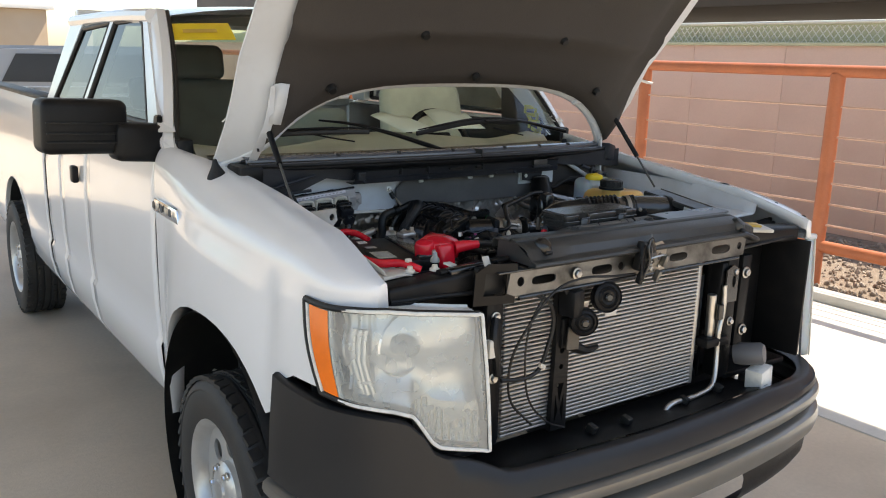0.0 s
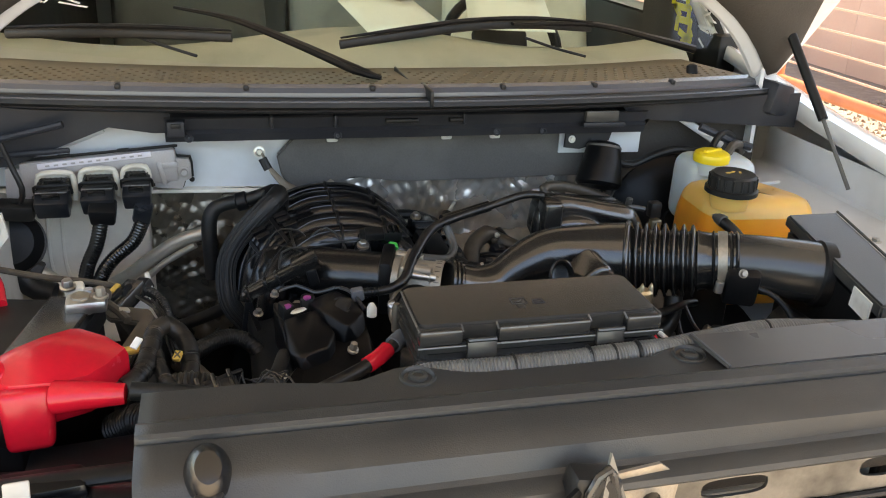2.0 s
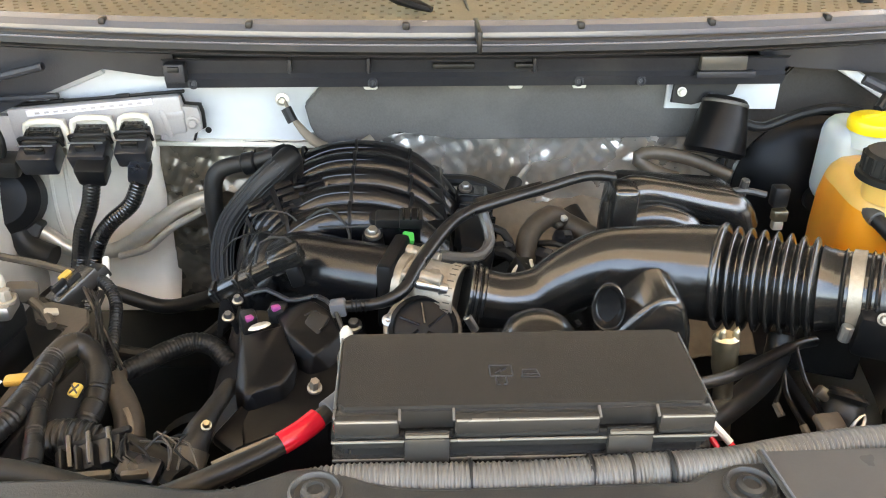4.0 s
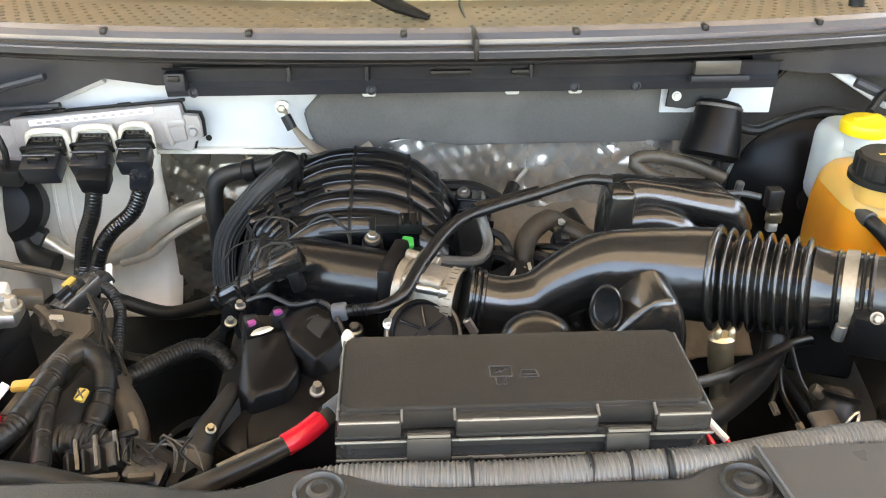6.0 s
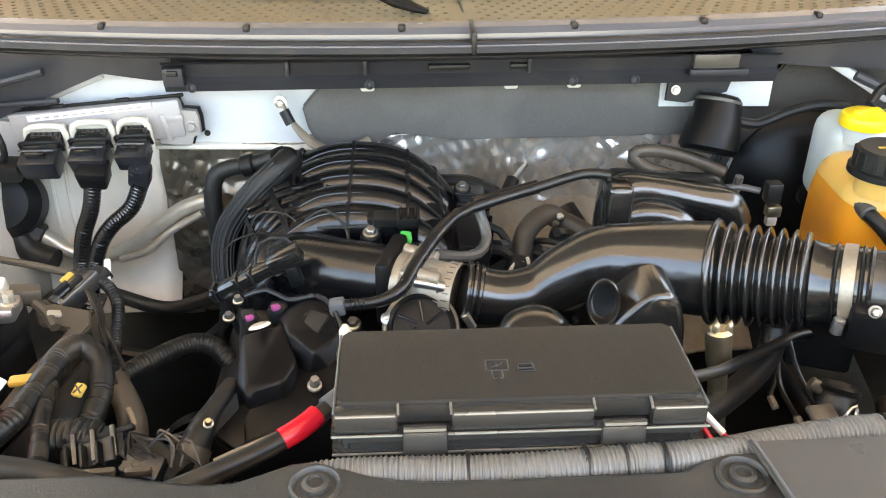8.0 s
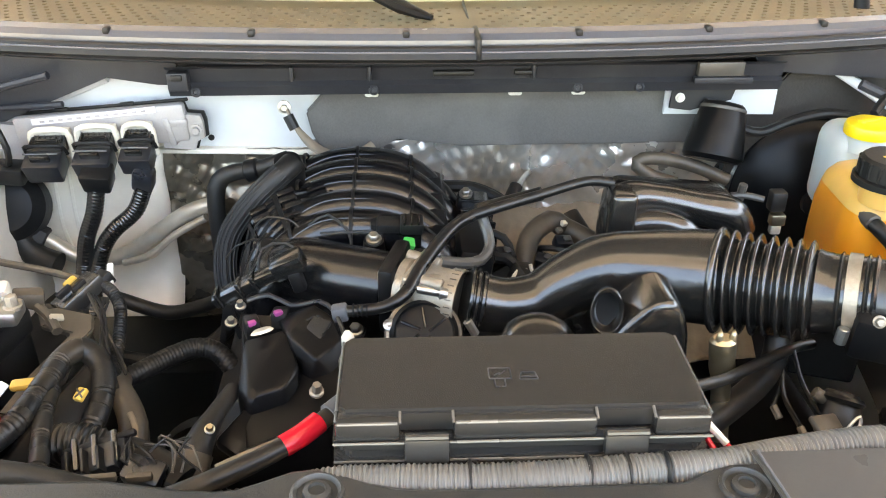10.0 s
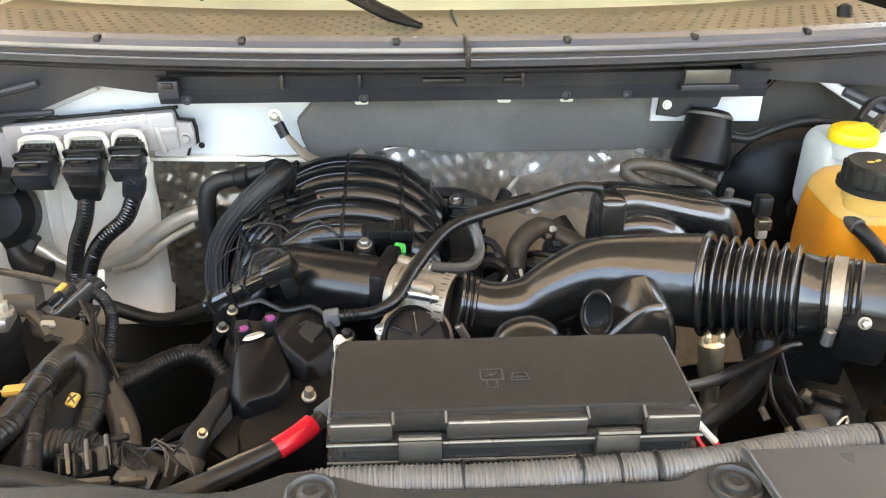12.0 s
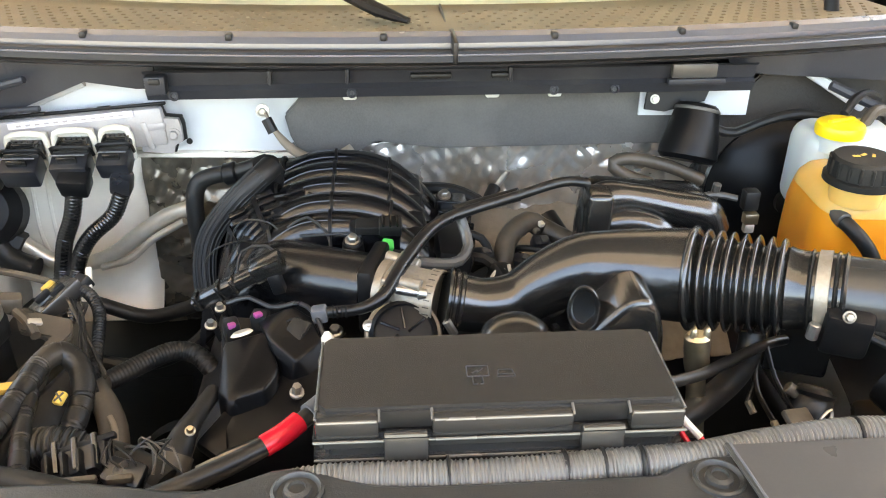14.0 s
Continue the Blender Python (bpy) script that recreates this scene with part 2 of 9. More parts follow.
M_HEADLINER = material("pale_headliner", (0.46, 0.45, 0.39), 0.85, vary=0.06, grain=300, bump=0.0004, stain=(0.3, 0.28, 0.24), stain_scale=3, stain_amount=0.3)
M_MARKER = material("yellow_windscreen_marker", (0.80, 0.74, 0.02), 0.6, vary=0.1)
M_MARKER_W = material("white_windscreen_marker", (0.80, 0.80, 0.78), 0.6, vary=0.1)
# the grille's tan darkened, the shade of its openings put into colour
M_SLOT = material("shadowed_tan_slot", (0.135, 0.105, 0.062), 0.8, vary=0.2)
M_CONCRETE = material("stained_concrete", (0.63, 0.525, 0.40), 0.75, vary=0.10, grain=45, bump=0.0015, bump_scale=120, stain=(0.36, 0.295, 0.22), stain_scale=0.9, stain_amount=0.5)
M_KERB = material("pale_concrete_kerb", (0.62, 0.60, 0.56), 0.8, vary=0.07, grain=60, bump=0.001, bump_scale=150, stain=(0.48, 0.45, 0.40), stain_scale=2, stain_amount=0.4)
M_GRAVEL = material("brown_gravel", (0.26, 0.20, 0.15), 0.9, vary=0.4, grain=55, bump=0.02, bump_scale=55, stain=(0.38, 0.32, 0.26), stain_scale=9, stain_amount=0.5)
M_STONE = material("gravel_stone", (0.30, 0.24, 0.19), 0.9, vary=0.35, grain=12, stain=(0.45, 0.39, 0.33), stain_scale=6, stain_amount=0.7)
M_FENCE = material("rust_orange_pipe_paint", (0.50, 0.16, 0.07), 0.5, vary=0.12, grain=70, stain=(0.34, 0.11, 0.055), stain_scale=5, stain_amount=0.5)
M_WIRE = material("pale_rusty_cable", (0.62, 0.42, 0.33), 0.5, 0.3, vary=0.2)
M_WALL = material("dusty_rose_block_wall", (0.66, 0.475, 0.395), 0.9, vary=0.06, grain=60, bump=0.001, bump_scale=150, stain=(0.57, 0.40, 0.33), stain_scale=1.3, stain_amount=0.5, random_tint=0.03)
M_MORTAR = material("wall_joint_mortar", (0.55, 0.40, 0.335), 0.95, vary=0.08, grain=90)
M_GALV = material("galvanised_wire", (0.66, 0.66, 0.60), 0.45, 0.5, vary=0.1)
M_SLAT = material("pale_green_fence_screen", (0.50, 0.52, 0.36), 0.8, vary=0.1, stain=(0.36, 0.38, 0.28), stain_scale=3, stain_amount=0.4)
M_ROOF = material("dark_brown_carport_metal", (0.050, 0.043, 0.036), 0.7, vary=0.12, stain=(0.075, 0.064, 0.052), stain_scale=1.2, stain_amount=0.4)
M_CANOPY = material("canopy_sheet_metal", (0.46, 0.44, 0.40), 0.6, vary=0.06, stain=(0.36, 0.33, 0.29), stain_scale=0.8, stain_amount=0.4)
M_STUCCO = material("sand_stucco", (0.40, 0.30, 0.20), 0.9, vary=0.06, grain=50, bump=0.002, bump_scale=120, stain=(0.48, 0.39, 0.30), stain_scale=0.7, stain_amount=0.4)
M_PALE = material("pale_painted_wall", (0.72, 0.71, 0.67), 0.85, vary=0.04, stain=(0.6, 0.58, 0.53), stain_scale=0.8, stain_amount=0.3)
M_BLUEGREY = material("blue_grey_vehicle_paint", (0.22, 0.25, 0.29), 0.25, vary=0.04, coat=0.5, stain=(0.2, 0.22, 0.25), stain_scale=2, stain_amount=0.3)
M_DARKGLASS = material("dark_far_glass", (0.03, 0.035, 0.04), 0.06, vary=0.1)
G_SCREEN = glass("windscreen_glass", (0.95, 0.98, 0.93), 0.0, ior=1.12)
G_TINT = glass("tinted_side_glass", (0.42, 0.45, 0.43), 0.0)
G_REAR = glass("tinted_rear_glass", (0.78, 0.82, 0.77), 0.0)
G_LENS = glass("headlamp_lens", (0.93, 0.95, 0.95), 0.02, haze=0.30)


def translucent(name, colour, rough=0.35, deep=None):
    """Milky plastic that lets some light through, its lower part tinted by the liquid inside."""
    m = material(name, colour, rough, vary=0.05, stain=[c * 0.75 for c in colour], stain_scale=9, stain_amount=0.35)
    shader = m.node_tree.nodes["Principled BSDF"]
    shader.inputs["Subsurface Weight"].default_value = 0.5
    shader.inputs["Subsurface Radius"].default_value = (0.02, 0.012, 0.006)
    shader.inputs["Subsurface Scale"].default_value = 0.6
    return m


M_TANK = translucent("milky_washer_tank", (0.50, 0.55, 0.57))
M_COOLANT = translucent("amber_coolant_tank", (0.90, 0.345, 0.030))
M_YELLOWTANK = translucent("yellowed_tank_plastic", (0.82, 0.48, 0.13))
M_GREYLABEL = material("faded_grey_label", (0.42, 0.425, 0.36), 0.5, vary=0.2, grain=160, stain=(0.10, 0.10, 0.085), stain_scale=60, stain_amount=0.6)
M_GREYCAP = translucent("cloudy_grey_plastic", (0.34, 0.34, 0.33))
M_GREYPLUG = material("grey_plug_plastic", (0.10, 0.105, 0.115), 0.4, vary=0.1)


# ---- mesh tools ----
def part(name, bm, mat, parent=None, label="", sharp=35, category="", group="", kind="", recalc=True):
    """Links a bmesh as one mesh object under a thing or a part."""
    if recalc:
        bmesh.ops.recalc_face_normals(bm, faces=bm.faces)
    me = bpy.data.meshes.new(name)
    bm.to_mesh(me)
    bm.free()
    me.polygons.foreach_set("use_smooth", [True] * len(me.polygons))
    me.set_sharp_from_angle(angle=radians(sharp))
    me.materials.append(mat)
    ob = new(name, me)
    if parent is not None:
        ob.parent = parent
    return tagged(ob, label, category, group, kind)


def merge(bm, other):
    me = bpy.data.meshes.new("scratch")
    other.to_mesh(me)
    other.free()
    bm.from_mesh(me)
    bpy.data.meshes.remove(me)
    return bm


def rbox(centre, size, turn=(0, 0, 0), bevel=0.003, seg=2, bm=None, taper=1.0):
    """A box with rounded edges; taper narrows its top."""
    b = bmesh.new()
    bmesh.ops.create_cube(b, size=1)
    for v in b.verts:
        k = taper if v.co.z > 0 else 1
        v.co = Vector((v.co.x * size[0] * k, v.co.y * size[1] * k, v.co.z * size[2]))
    if bevel:
        bmesh.ops.bevel(b, geom=b.edges[:], offset=min(bevel, min(size) * 0.45), segments=seg, affect="EDGES", profile=0.5)
    b.transform(pose(*centre, *turn))
    return merge(bm, b) if bm is not None else b


def spline(points, step=0.01):
    """Points of a smooth curve through the given ones, evenly spaced, as (place, parameter)."""
    p = [Vector(q) for q in points]
    p = [2 * p[0] - p[1]] + p + [2 * p[-1] - p[-2]]
    out = []
    for i in range(1, len(p) - 2):
        n = max(2, int((p[i + 1] - p[i]).length / step))
        for k in range(n):
            t = k / n
            a, b, c, d = p[i - 1], p[i], p[i + 1], p[i + 2]
            out.append((0.5 * (2 * b + (c - a) * t + (2 * a - 5 * b + 4 * c - d) * t * t + (3 * b - a - 3 * c + d) * t ** 3), i - 1 + t))
    out.append((p[-2], len(p) - 3.0))
    return out


def tube(points, radius, sides=12, step=0.012, ribs=None, bm=None, flat=1.0, wall=False):
    """A hose along points; radius is one number or one for each point; ribs: (pitch, depth) of its corrugation."""
    b = bmesh.new()
    if ribs:
        step = ribs[0] / 4
    path = spline(points, step)
    radii = radius if isinstance(radius, (list, tuple)) else [radius] * len(points)
    rings, up, run = [], None, 0.0
    for i, (c, s) in enumerate(path):
        ahead = (path[min(i + 1, len(path) - 1)][0] - path[max(i - 1, 0)][0]).normalized()
        if up is None:
            up = ahead.orthogonal().normalized()
            if abs(ahead.z) < 0.9:
                up = (Vector((0, 0, 1)) - ahead * ahead.z).normalized()
        up = (up - ahead * up.dot(ahead)).normalized()
        side = ahead.cross(up)
        if i:
            run += (c - path[i - 1][0]).length
        k = min(int(s), len(radii) - 2)
        r = radii[k] + (radii[k + 1] - radii[k]) * (s - k)
        if ribs:
            r += ribs[1] * (1 if (run / ribs[0]) % 1 < 0.5 else -1)
        rings.append([b.verts.new(c + (up * math.sin(2 * math.pi * j / sides) * flat + side * math.cos(2 * math.pi * j / sides)) * r) for j in range(sides)])
    for r0, r1 in zip(rings, rings[1:]):
        for j in range(sides):
            b.faces.new((r0[j], r0[(j + 1) % sides], r1[(j + 1) % sides], r1[j]))
    b.faces.new(rings[0][::-1])
    b.faces.new(rings[-1])
    return merge(bm, b) if bm is not None else b


def lathe(profile, m, sides=32, bm=None):
    """Turns (radius, height) points about z, then places the solid by m."""
    b = bmesh.new()
    rings = []
    for r, h in profile:
        if r < 1e-5:
            rings.append([b.verts.new((0, 0, h))])
        else:
            rings.append([b.verts.new((r * math.cos(2 * math.pi * j / sides), r * math.sin(2 * math.pi * j / sides), h)) for j in range(sides)])
    for r0, r1 in zip(rings, rings[1:]):
        for j in range(sides):
            quad = (r0[j % len(r0)], r0[(j + 1) % len(r0)], r1[(j + 1) % len(r1)], r1[j % len(r1)])
            quad = list(dict.fromkeys(quad))
            if len(quad) > 2:
                b.faces.new(quad)
    b.transform(m)
    return merge(bm, b) if bm is not None else b


def along(a, b):
    """A frame at a whose z axis points to b."""
    a, b = Vector(a), Vector(b)
    return Matrix.Translation(a) @ (b - a).to_track_quat("Z", "Y").to_matrix().to_4x4()


def rod(a, b, r, sides=12, bm=None, bevel=0.0):
    n = (Vector(b) - Vector(a)).length
    e = bevel or r * 0.15
    return lathe([(0, 0), (r - e, 0), (r, e), (r, n - e), (r - e, n), (0, n)], along(a, b), sides, bm)


def plate(outline, m, thick, holes=(), bevel=0.0, bm=None):
    """A flat plate of an outline in its own xy plane, with holes through it, thick along z."""
    b = bmesh.new()
    edges = []
    for loop in (outline, *holes):
        vs = [b.verts.new((x, y, 0)) for x, y in loop]
        edges += [b.edges.new((vs[i], vs[(i + 1) % len(vs)])) for i in range(len(vs))]
    if holes:
        bmesh.ops.triangle_fill(b, edges=edges, use_beauty=True)
    else:
        b.faces.new([e.verts[0] for e in edges])
    made = bmesh.ops.extrude_face_region(b, geom=b.faces[:])
    bmesh.ops.translate(b, vec=(0, 0, thick), verts=[g for g in made["geom"] if isinstance(g, bmesh.types.BMVert)])
    if bevel and not holes:
        bmesh.ops.bevel(b, geom=[e for e in b.edges if e.calc_face_angle(0) > 0.5], offset=bevel, segments=2, affect="EDGES")
    b.transform(m)
    return merge(bm, b) if bm is not None else b


def oval(cx, cy, rx, ry, n=20, square=1.0):
    """An ellipse, or with square below 1 a slot with round ends."""
    pts = []
    for i in range(n):
        a = 2 * math.pi * i / n
        c, s = math.cos(a), math.sin(a)
        pts.append((cx + rx * math.copysign(abs(c) ** square, c), cy + ry * math.copysign(abs(s) ** square, s)))
    return pts


def loft(sections, bm=None, close=False):
    """A sheet through rows of points."""
    b = bmesh.new()
    rows = [[b.verts.new(p) for p in s] for s in sections]
    for r0, r1 in zip(rows, rows[1:]):
        n = len(r0)
        for j in range(n if close else n - 1):
            b.faces.new((r0[j], r0[(j + 1) % n], r1[(j + 1) % n], r1[j]))
    return merge(bm, b) if bm is not None else b


def hull(points, bevel=0.006, seg=3):
    """A moulded solid: the convex hull of its corners, with rounded edges."""
    b = bmesh.new()
    for p in points:
        b.verts.new(p)
    made = bmesh.ops.convex_hull(b, input=b.verts[:])
    bmesh.ops.delete(b, geom=[g for g in made["geom_interior"] if isinstance(g, bmesh.types.BMVert)], context="VERTS")
    bmesh.ops.dissolve_limit(b, angle_limit=radians(4), verts=b.verts[:], edges=b.edges[:])
    bmesh.ops.bevel(b, geom=b.edges[:], offset=bevel, segments=seg, affect="EDGES", profile=0.5)
    return b


def thicken(ob, thick, offset=-1.0):
    mod = ob.modifiers.new("thickness", "SOLIDIFY")
    mod.thickness, mod.offset = thick, offset
    return ob


def lerp_table(table, y):
    """Smooth look-up in rows of (key, values...)."""
    if y <= table[0][0]:
        return table[0][1:]
    for a, b in zip(table, table[1:]):
        if y <= b[0]:
            t = (y - a[0]) / (b[0] - a[0])
            return tuple(p + (q - p) * t for p, q in zip(a[1:], b[1:]))
    return table[-1][1:]


def hexbolt(place, toward, r=0.008, h=0.006, bm=None):
    """A flanged hexagon bolt head."""
    m = along(place, Vector(place) + Vector(toward))
    b = lathe([(0, 0), (r * 1.5, 0), (r * 1.5, h * 0.25), (r * 1.1, h * 0.35)], m, 16)
    lathe([(r, h * 0.2), (r, h * 0.95), (r * 0.85, h * 1.1), (0, h * 1.1)], m, 6, b)
    return merge(bm, b) if bm is not None else b


def many(template, places):
    """One bmesh with the template at every matrix of places."""
    v = np.array([(*q.co, 1.0) for q in template.verts])
    faces = [[q.index for q in f.verts] for f in template.faces]
    verts, out = [], []
    for k, m in enumerate(places):
        verts += (v @ np.array(m).T)[:, :3].tolist()
        out += [[i + k * len(v) for i in f] for f in faces]
    template.free()
    me = bpy.data.meshes.new("scratch")
    me.from_pydata(verts, [], out)
    b = bmesh.new()
    b.from_mesh(me)
    bpy.data.meshes.remove(me)
    return b


def cube():
    b = bmesh.new()
    bmesh.ops.create_cube(b, size=1)
    b.verts.index_update()
    return b

# ---- setting ----
def build_setting():
    b = bmesh.new()
    bmesh.ops.create_grid(b, x_segments=2, y_segments=2, size=600)
    part("ground", b, M_CONCRETE, label="flat stained concrete yard", category="ground", kind="structure")
    part("pavement", rbox((3.13, 4.0, 0.002), (2.0, 60, 0.012), bevel=0.002), M_KERB, label="pale sunlit concrete apron along the fence", category="pavement", kind="structure")
    part("kerb", rbox((4.22, 4.0, 0.03), (0.16, 60, 0.1), bevel=0.015), M_KERB, label="low pale concrete kerb edging the gravel", category="kerb", kind="structure")
    part("gravel_bed", rbox((5.55, 4.0, 0.0), (2.5, 60, 0.03), bevel=0.004), M_GRAVEL, label="strip of brown gravel under the pipe fence", category="gravel", kind="structure")
    # loose stones of the strip
    rnd = random.Random(3)
    places = []
    for _ in range(2600):
        x, y, r = rnd.uniform(4.33, 6.6), rnd.uniform(0.4, 6.5), rnd.uniform(0.012, 0.034)
        places.append(pose(x, y, 0.015 + r * 0.4, rnd.uniform(0, 360), rnd.uniform(0, 360), rnd.uniform(0, 360)) @ Matrix.Diagonal((r, r * rnd.uniform(0.6, 1), r * rnd.uniform(0.5, 0.8), 1)))
    pebble = bmesh.new()
    bmesh.ops.create_icosphere(pebble, subdivisions=1, radius=1)
    pebble.verts.index_update()
    b = many(pebble, places)
    part("gravel_stones", b, M_STONE, label="loose brown gravel stones", category="gravel", kind="stuff")

    # painted panel wall
    wall = part("wall_east", rbox((6.92, 4.0, 1.0), (0.2, 40, 1.96), bevel=0.004), M_MORTAR, label="low dusty rose masonry wall behind the fence", category="wall", kind="structure")
    shared = None
    for i in range(26):
        y = -4 + i * 1.25
        if shared is None:
            shared = part("wall_panel", rbox((0, 0, 0), (0.05, 1.246, 1.98), bevel=0.002), M_WALL, wall)
            shared.location = (6.80, y, 1.0)
        else:
            ob = shared.copy()
            scene.collection.objects.link(ob)
            ob.location = (6.80, y, 1.0)
    part("coping", rbox((6.88, 4.0, 2.0), (0.26, 40, 0.035), bevel=0.006), M_SLAT, wall, "pale coping strip")

    # chain-link strip on the wall
    mesh_fence = tagged(new("chain_link_fence"), "galvanised chain-link mesh with pale green screen on the wall", "fence")
    part("screen", rbox((6.93, 4.0, 2.12), (0.012, 40, 0.2), bevel=0.002), M_SLAT, mesh_fence, "pale green privacy screen")
    wire = rod((0, 0, -0.5), (0, 0, 0.5), 1.0, 5)
    wire.verts.index_update()
    places = []
    for i in range(150):
        for sign in (-1, 1):
            places.append(Matrix.Translation((6.895 - 0.004 * sign, -2.0 + i * 0.085, 2.11)) @ pose(0, 0, 0, sign * 40) @ Matrix.Diagonal((0.006, 0.006, 0.235, 1)))
    b = many(wire, places)
    part("wire_mesh", b, M_GALV, mesh_fence, "galvanised diamond wire mesh", kind="stuff")
    part("top_tube", rod((6.9, -3, 2.235), (6.9, 20, 2.235), 0.02), M_GALV, mesh_fence)

    # carport of the next yard
    carport = tagged(new("far_carport"), "dark brown flat-roofed metal carport beyond the wall", "carport")
    part("roof", rbox((13.0, 6.0, 3.15), (9.0, 44, 1.2), bevel=0.03), M_ROOF, carport)
    for y in (-8, 0, 8, 16, 24):
        part("post", rbox((9.2, y, 1.3), (0.14, 0.14, 2.6), bevel=0.01), M_ROOF, carport)

    # pipe fence
    fence = tagged(new("pipe_fence"), "rust-orange pipe fence strung with horizontal cables", "fence")
    fx = 4.62
    part("top_rail", rod((fx, -6, 1.735), (fx, 18, 1.735), 0.048, 20), M_FENCE, fence)
    part("bottom_rail", rod((fx, -6, 0.33), (fx, 18, 0.33), 0.05, 20), M_FENCE, fence)
    for y in (-1.75, 0.23, 2.21, 4.19, 6.17, 8.15, 10.13):
        part("post", rod((fx, y, 0.0), (fx, y, 1.72), 0.058, 20), M_FENCE, fence)
    for z in (1.46, 1.22, 1.03, 0.85, 0.68, 0.51):
        b = tube([(fx, -6 + i * 2.0, z - 0.008 * (i % 2)) for i in range(13)], 0.010, 6, 0.5)
        part("cable", b, M_WIRE, fence)
    b = lathe([(0.060, -0.014), (0.072, -0.007), (0.072, 0.007), (0.060, 0.014), (0.060, -0.014)], pose(fx, 4.19, 1.58, 12, 8, 0), 24)
    part("tie_ring", b, M_LABEL, fence, "white plastic tie round a post")

    # unseen canopy over the yard: keeps the sun off, its edges set the side light
    canopy = tagged(new("canopy"), "unseen flat sheet-metal canopy that shades the truck", "canopy")
    part("roof", rbox((0.15, 3.6, 3.66), (8.3, 10.6, 0.1), bevel=0.01), M_CANOPY, canopy)
    for x in (-3.7, 4.0):
        for y in (-1.5, 8.7):
            part("post", rbox((x, y, 1.805), (0.15, 0.15, 3.61), bevel=0.01), M_ROOF, canopy)

    # buildings and vehicles behind the truck
    house = tagged(new("far_building"), "sand-coloured stucco building at the yard's end", "building")
    part("wall", rbox((-2.6, 24.0, 1.3), (10, 6, 2.6), bevel=0.03), M_STUCCO, house)
    part("parapet", rbox((-2.6, 24.0, 2.68), (10.3, 6.3, 0.16), bevel=0.02), M_PALE, house)
    for x in (-6.2, -3.2, 0.2):
        window = part("window", rbox((x, 20.98, 1.5), (1.2, 0.06, 1.0), bevel=0.01), M_DARKGLASS, house)
        part("frame", rbox((x, 20.96, 0.96), (1.34, 0.1, 0.07), bevel=0.01), M_PALE, window)
    shed = tagged(new("pale_shed"), "pale painted shed with a flat roof", "building")
    part("wall", rbox((0.2, 34.0, 1.9), (5, 6, 3.8), bevel=0.03), M_PALE, shed)
    part("roof", rbox((0.2, 34.0, 3.9), (5.4, 6.4, 0.2), bevel=0.03), M_STUCCO, shed)


def build_far_vehicle(x, y, paint, label, turn=0):
    """A parked van seen far off."""
    van = tagged(new("parked_van"), label, "van", "parked vehicles")
    b = bmesh.new()
    side = [(-2.3, 0.35), (2.3, 0.35), (2.3, 0.95), (1.5, 1.1), (0.95, 1.75), (-2.15, 1.8), (-2.3, 1.5)]
    plate(side, pose(0, -0.9, 0, 90, 0, 0) @ Matrix.Translation((0, 0, -1.8)), 1.8, bevel=0.06, bm=b)
    body = part("body", b, paint, van)
    for s in (-0.91, 0.91):
        part("side_window", plate([(-1.9, 1.15), (0.75, 1.15), (0.5, 1.62), (-1.9, 1.65)], pose(0, s + 0.01, 0, 90, 0, 0), 0.02), M_DARKGLASS, van)
        for wx in (-1.4, 1.45):
            part("wheel", lathe([(0, -0.1), (0.3, -0.1), (0.33, -0.06), (0.33, 0.06), (0.3, 0.1), (0, 0.1)], pose(wx, s * 0.9, 0.33, 90, 0, 0), 24), M_TYRE, van)
    van.matrix_world = pose(x, y, 0, 0, 0, turn)


build_setting()
build_far_vehicle(1.3, 15.5, M_BLUEGREY, "blue-grey van parked at the far end of the yard", 172)
build_far_vehicle(-7.4, 14.5, M_WHITE, "white van parked at the far end of the yard", 95)

# ---- pickup truck: body ----
truck = tagged(new("pickup_truck"), "white pickup truck with raised hood and grille removed", "truck")

FENDER = [  # y, inner edge x and z, side x, shoulder z
    (0.06, 0.838, 1.238, 0.860, 1.212), (0.09, 0.836, 1.246, 0.895, 1.210), (0.13, 0.832, 1.258, 0.925, 1.208), (0.18, 0.826, 1.273, 0.942, 1.205),
    (0.235, 0.820, 1.288, 0.950, 1.200), (0.33, 0.811, 1.311, 0.956, 1.195), (0.44, 0.810, 1.322, 0.961, 1.192), (0.52, 0.808, 1.331, 0.966, 1.192),
    (0.68, 0.803, 1.350, 0.974, 1.195), (0.94, 0.812, 1.378, 0.980, 1.21), (1.15, 0.85, 1.402, 0.974, 1.245), (1.30, 0.885, 1.418, 0.966, 1.28), (1.43, 0.905, 1.428, 0.962, 1.305)]
ARCH_Y, ARCH_Z, ARCH_R = 0.845, 0.475, 0.49


def fender_bottom(y):
    if y < 0.236:
        return 1.172
    front = 0.962 - 2.0 * max(0.0, y - 0.35)
    if abs(y - ARCH_Y) < ARCH_R:
        arch = ARCH_Z + 0.5 * (1 - (abs(y - ARCH_Y) / ARCH_R) ** 2.4) ** 0.4167
        return max(arch, front) if y < 0.5 else max(0.53, arch)
    if y < ARCH_Y:
        return front
    return 0.46


LEFT_OUT = 0.05      # the left flank stands a little further out


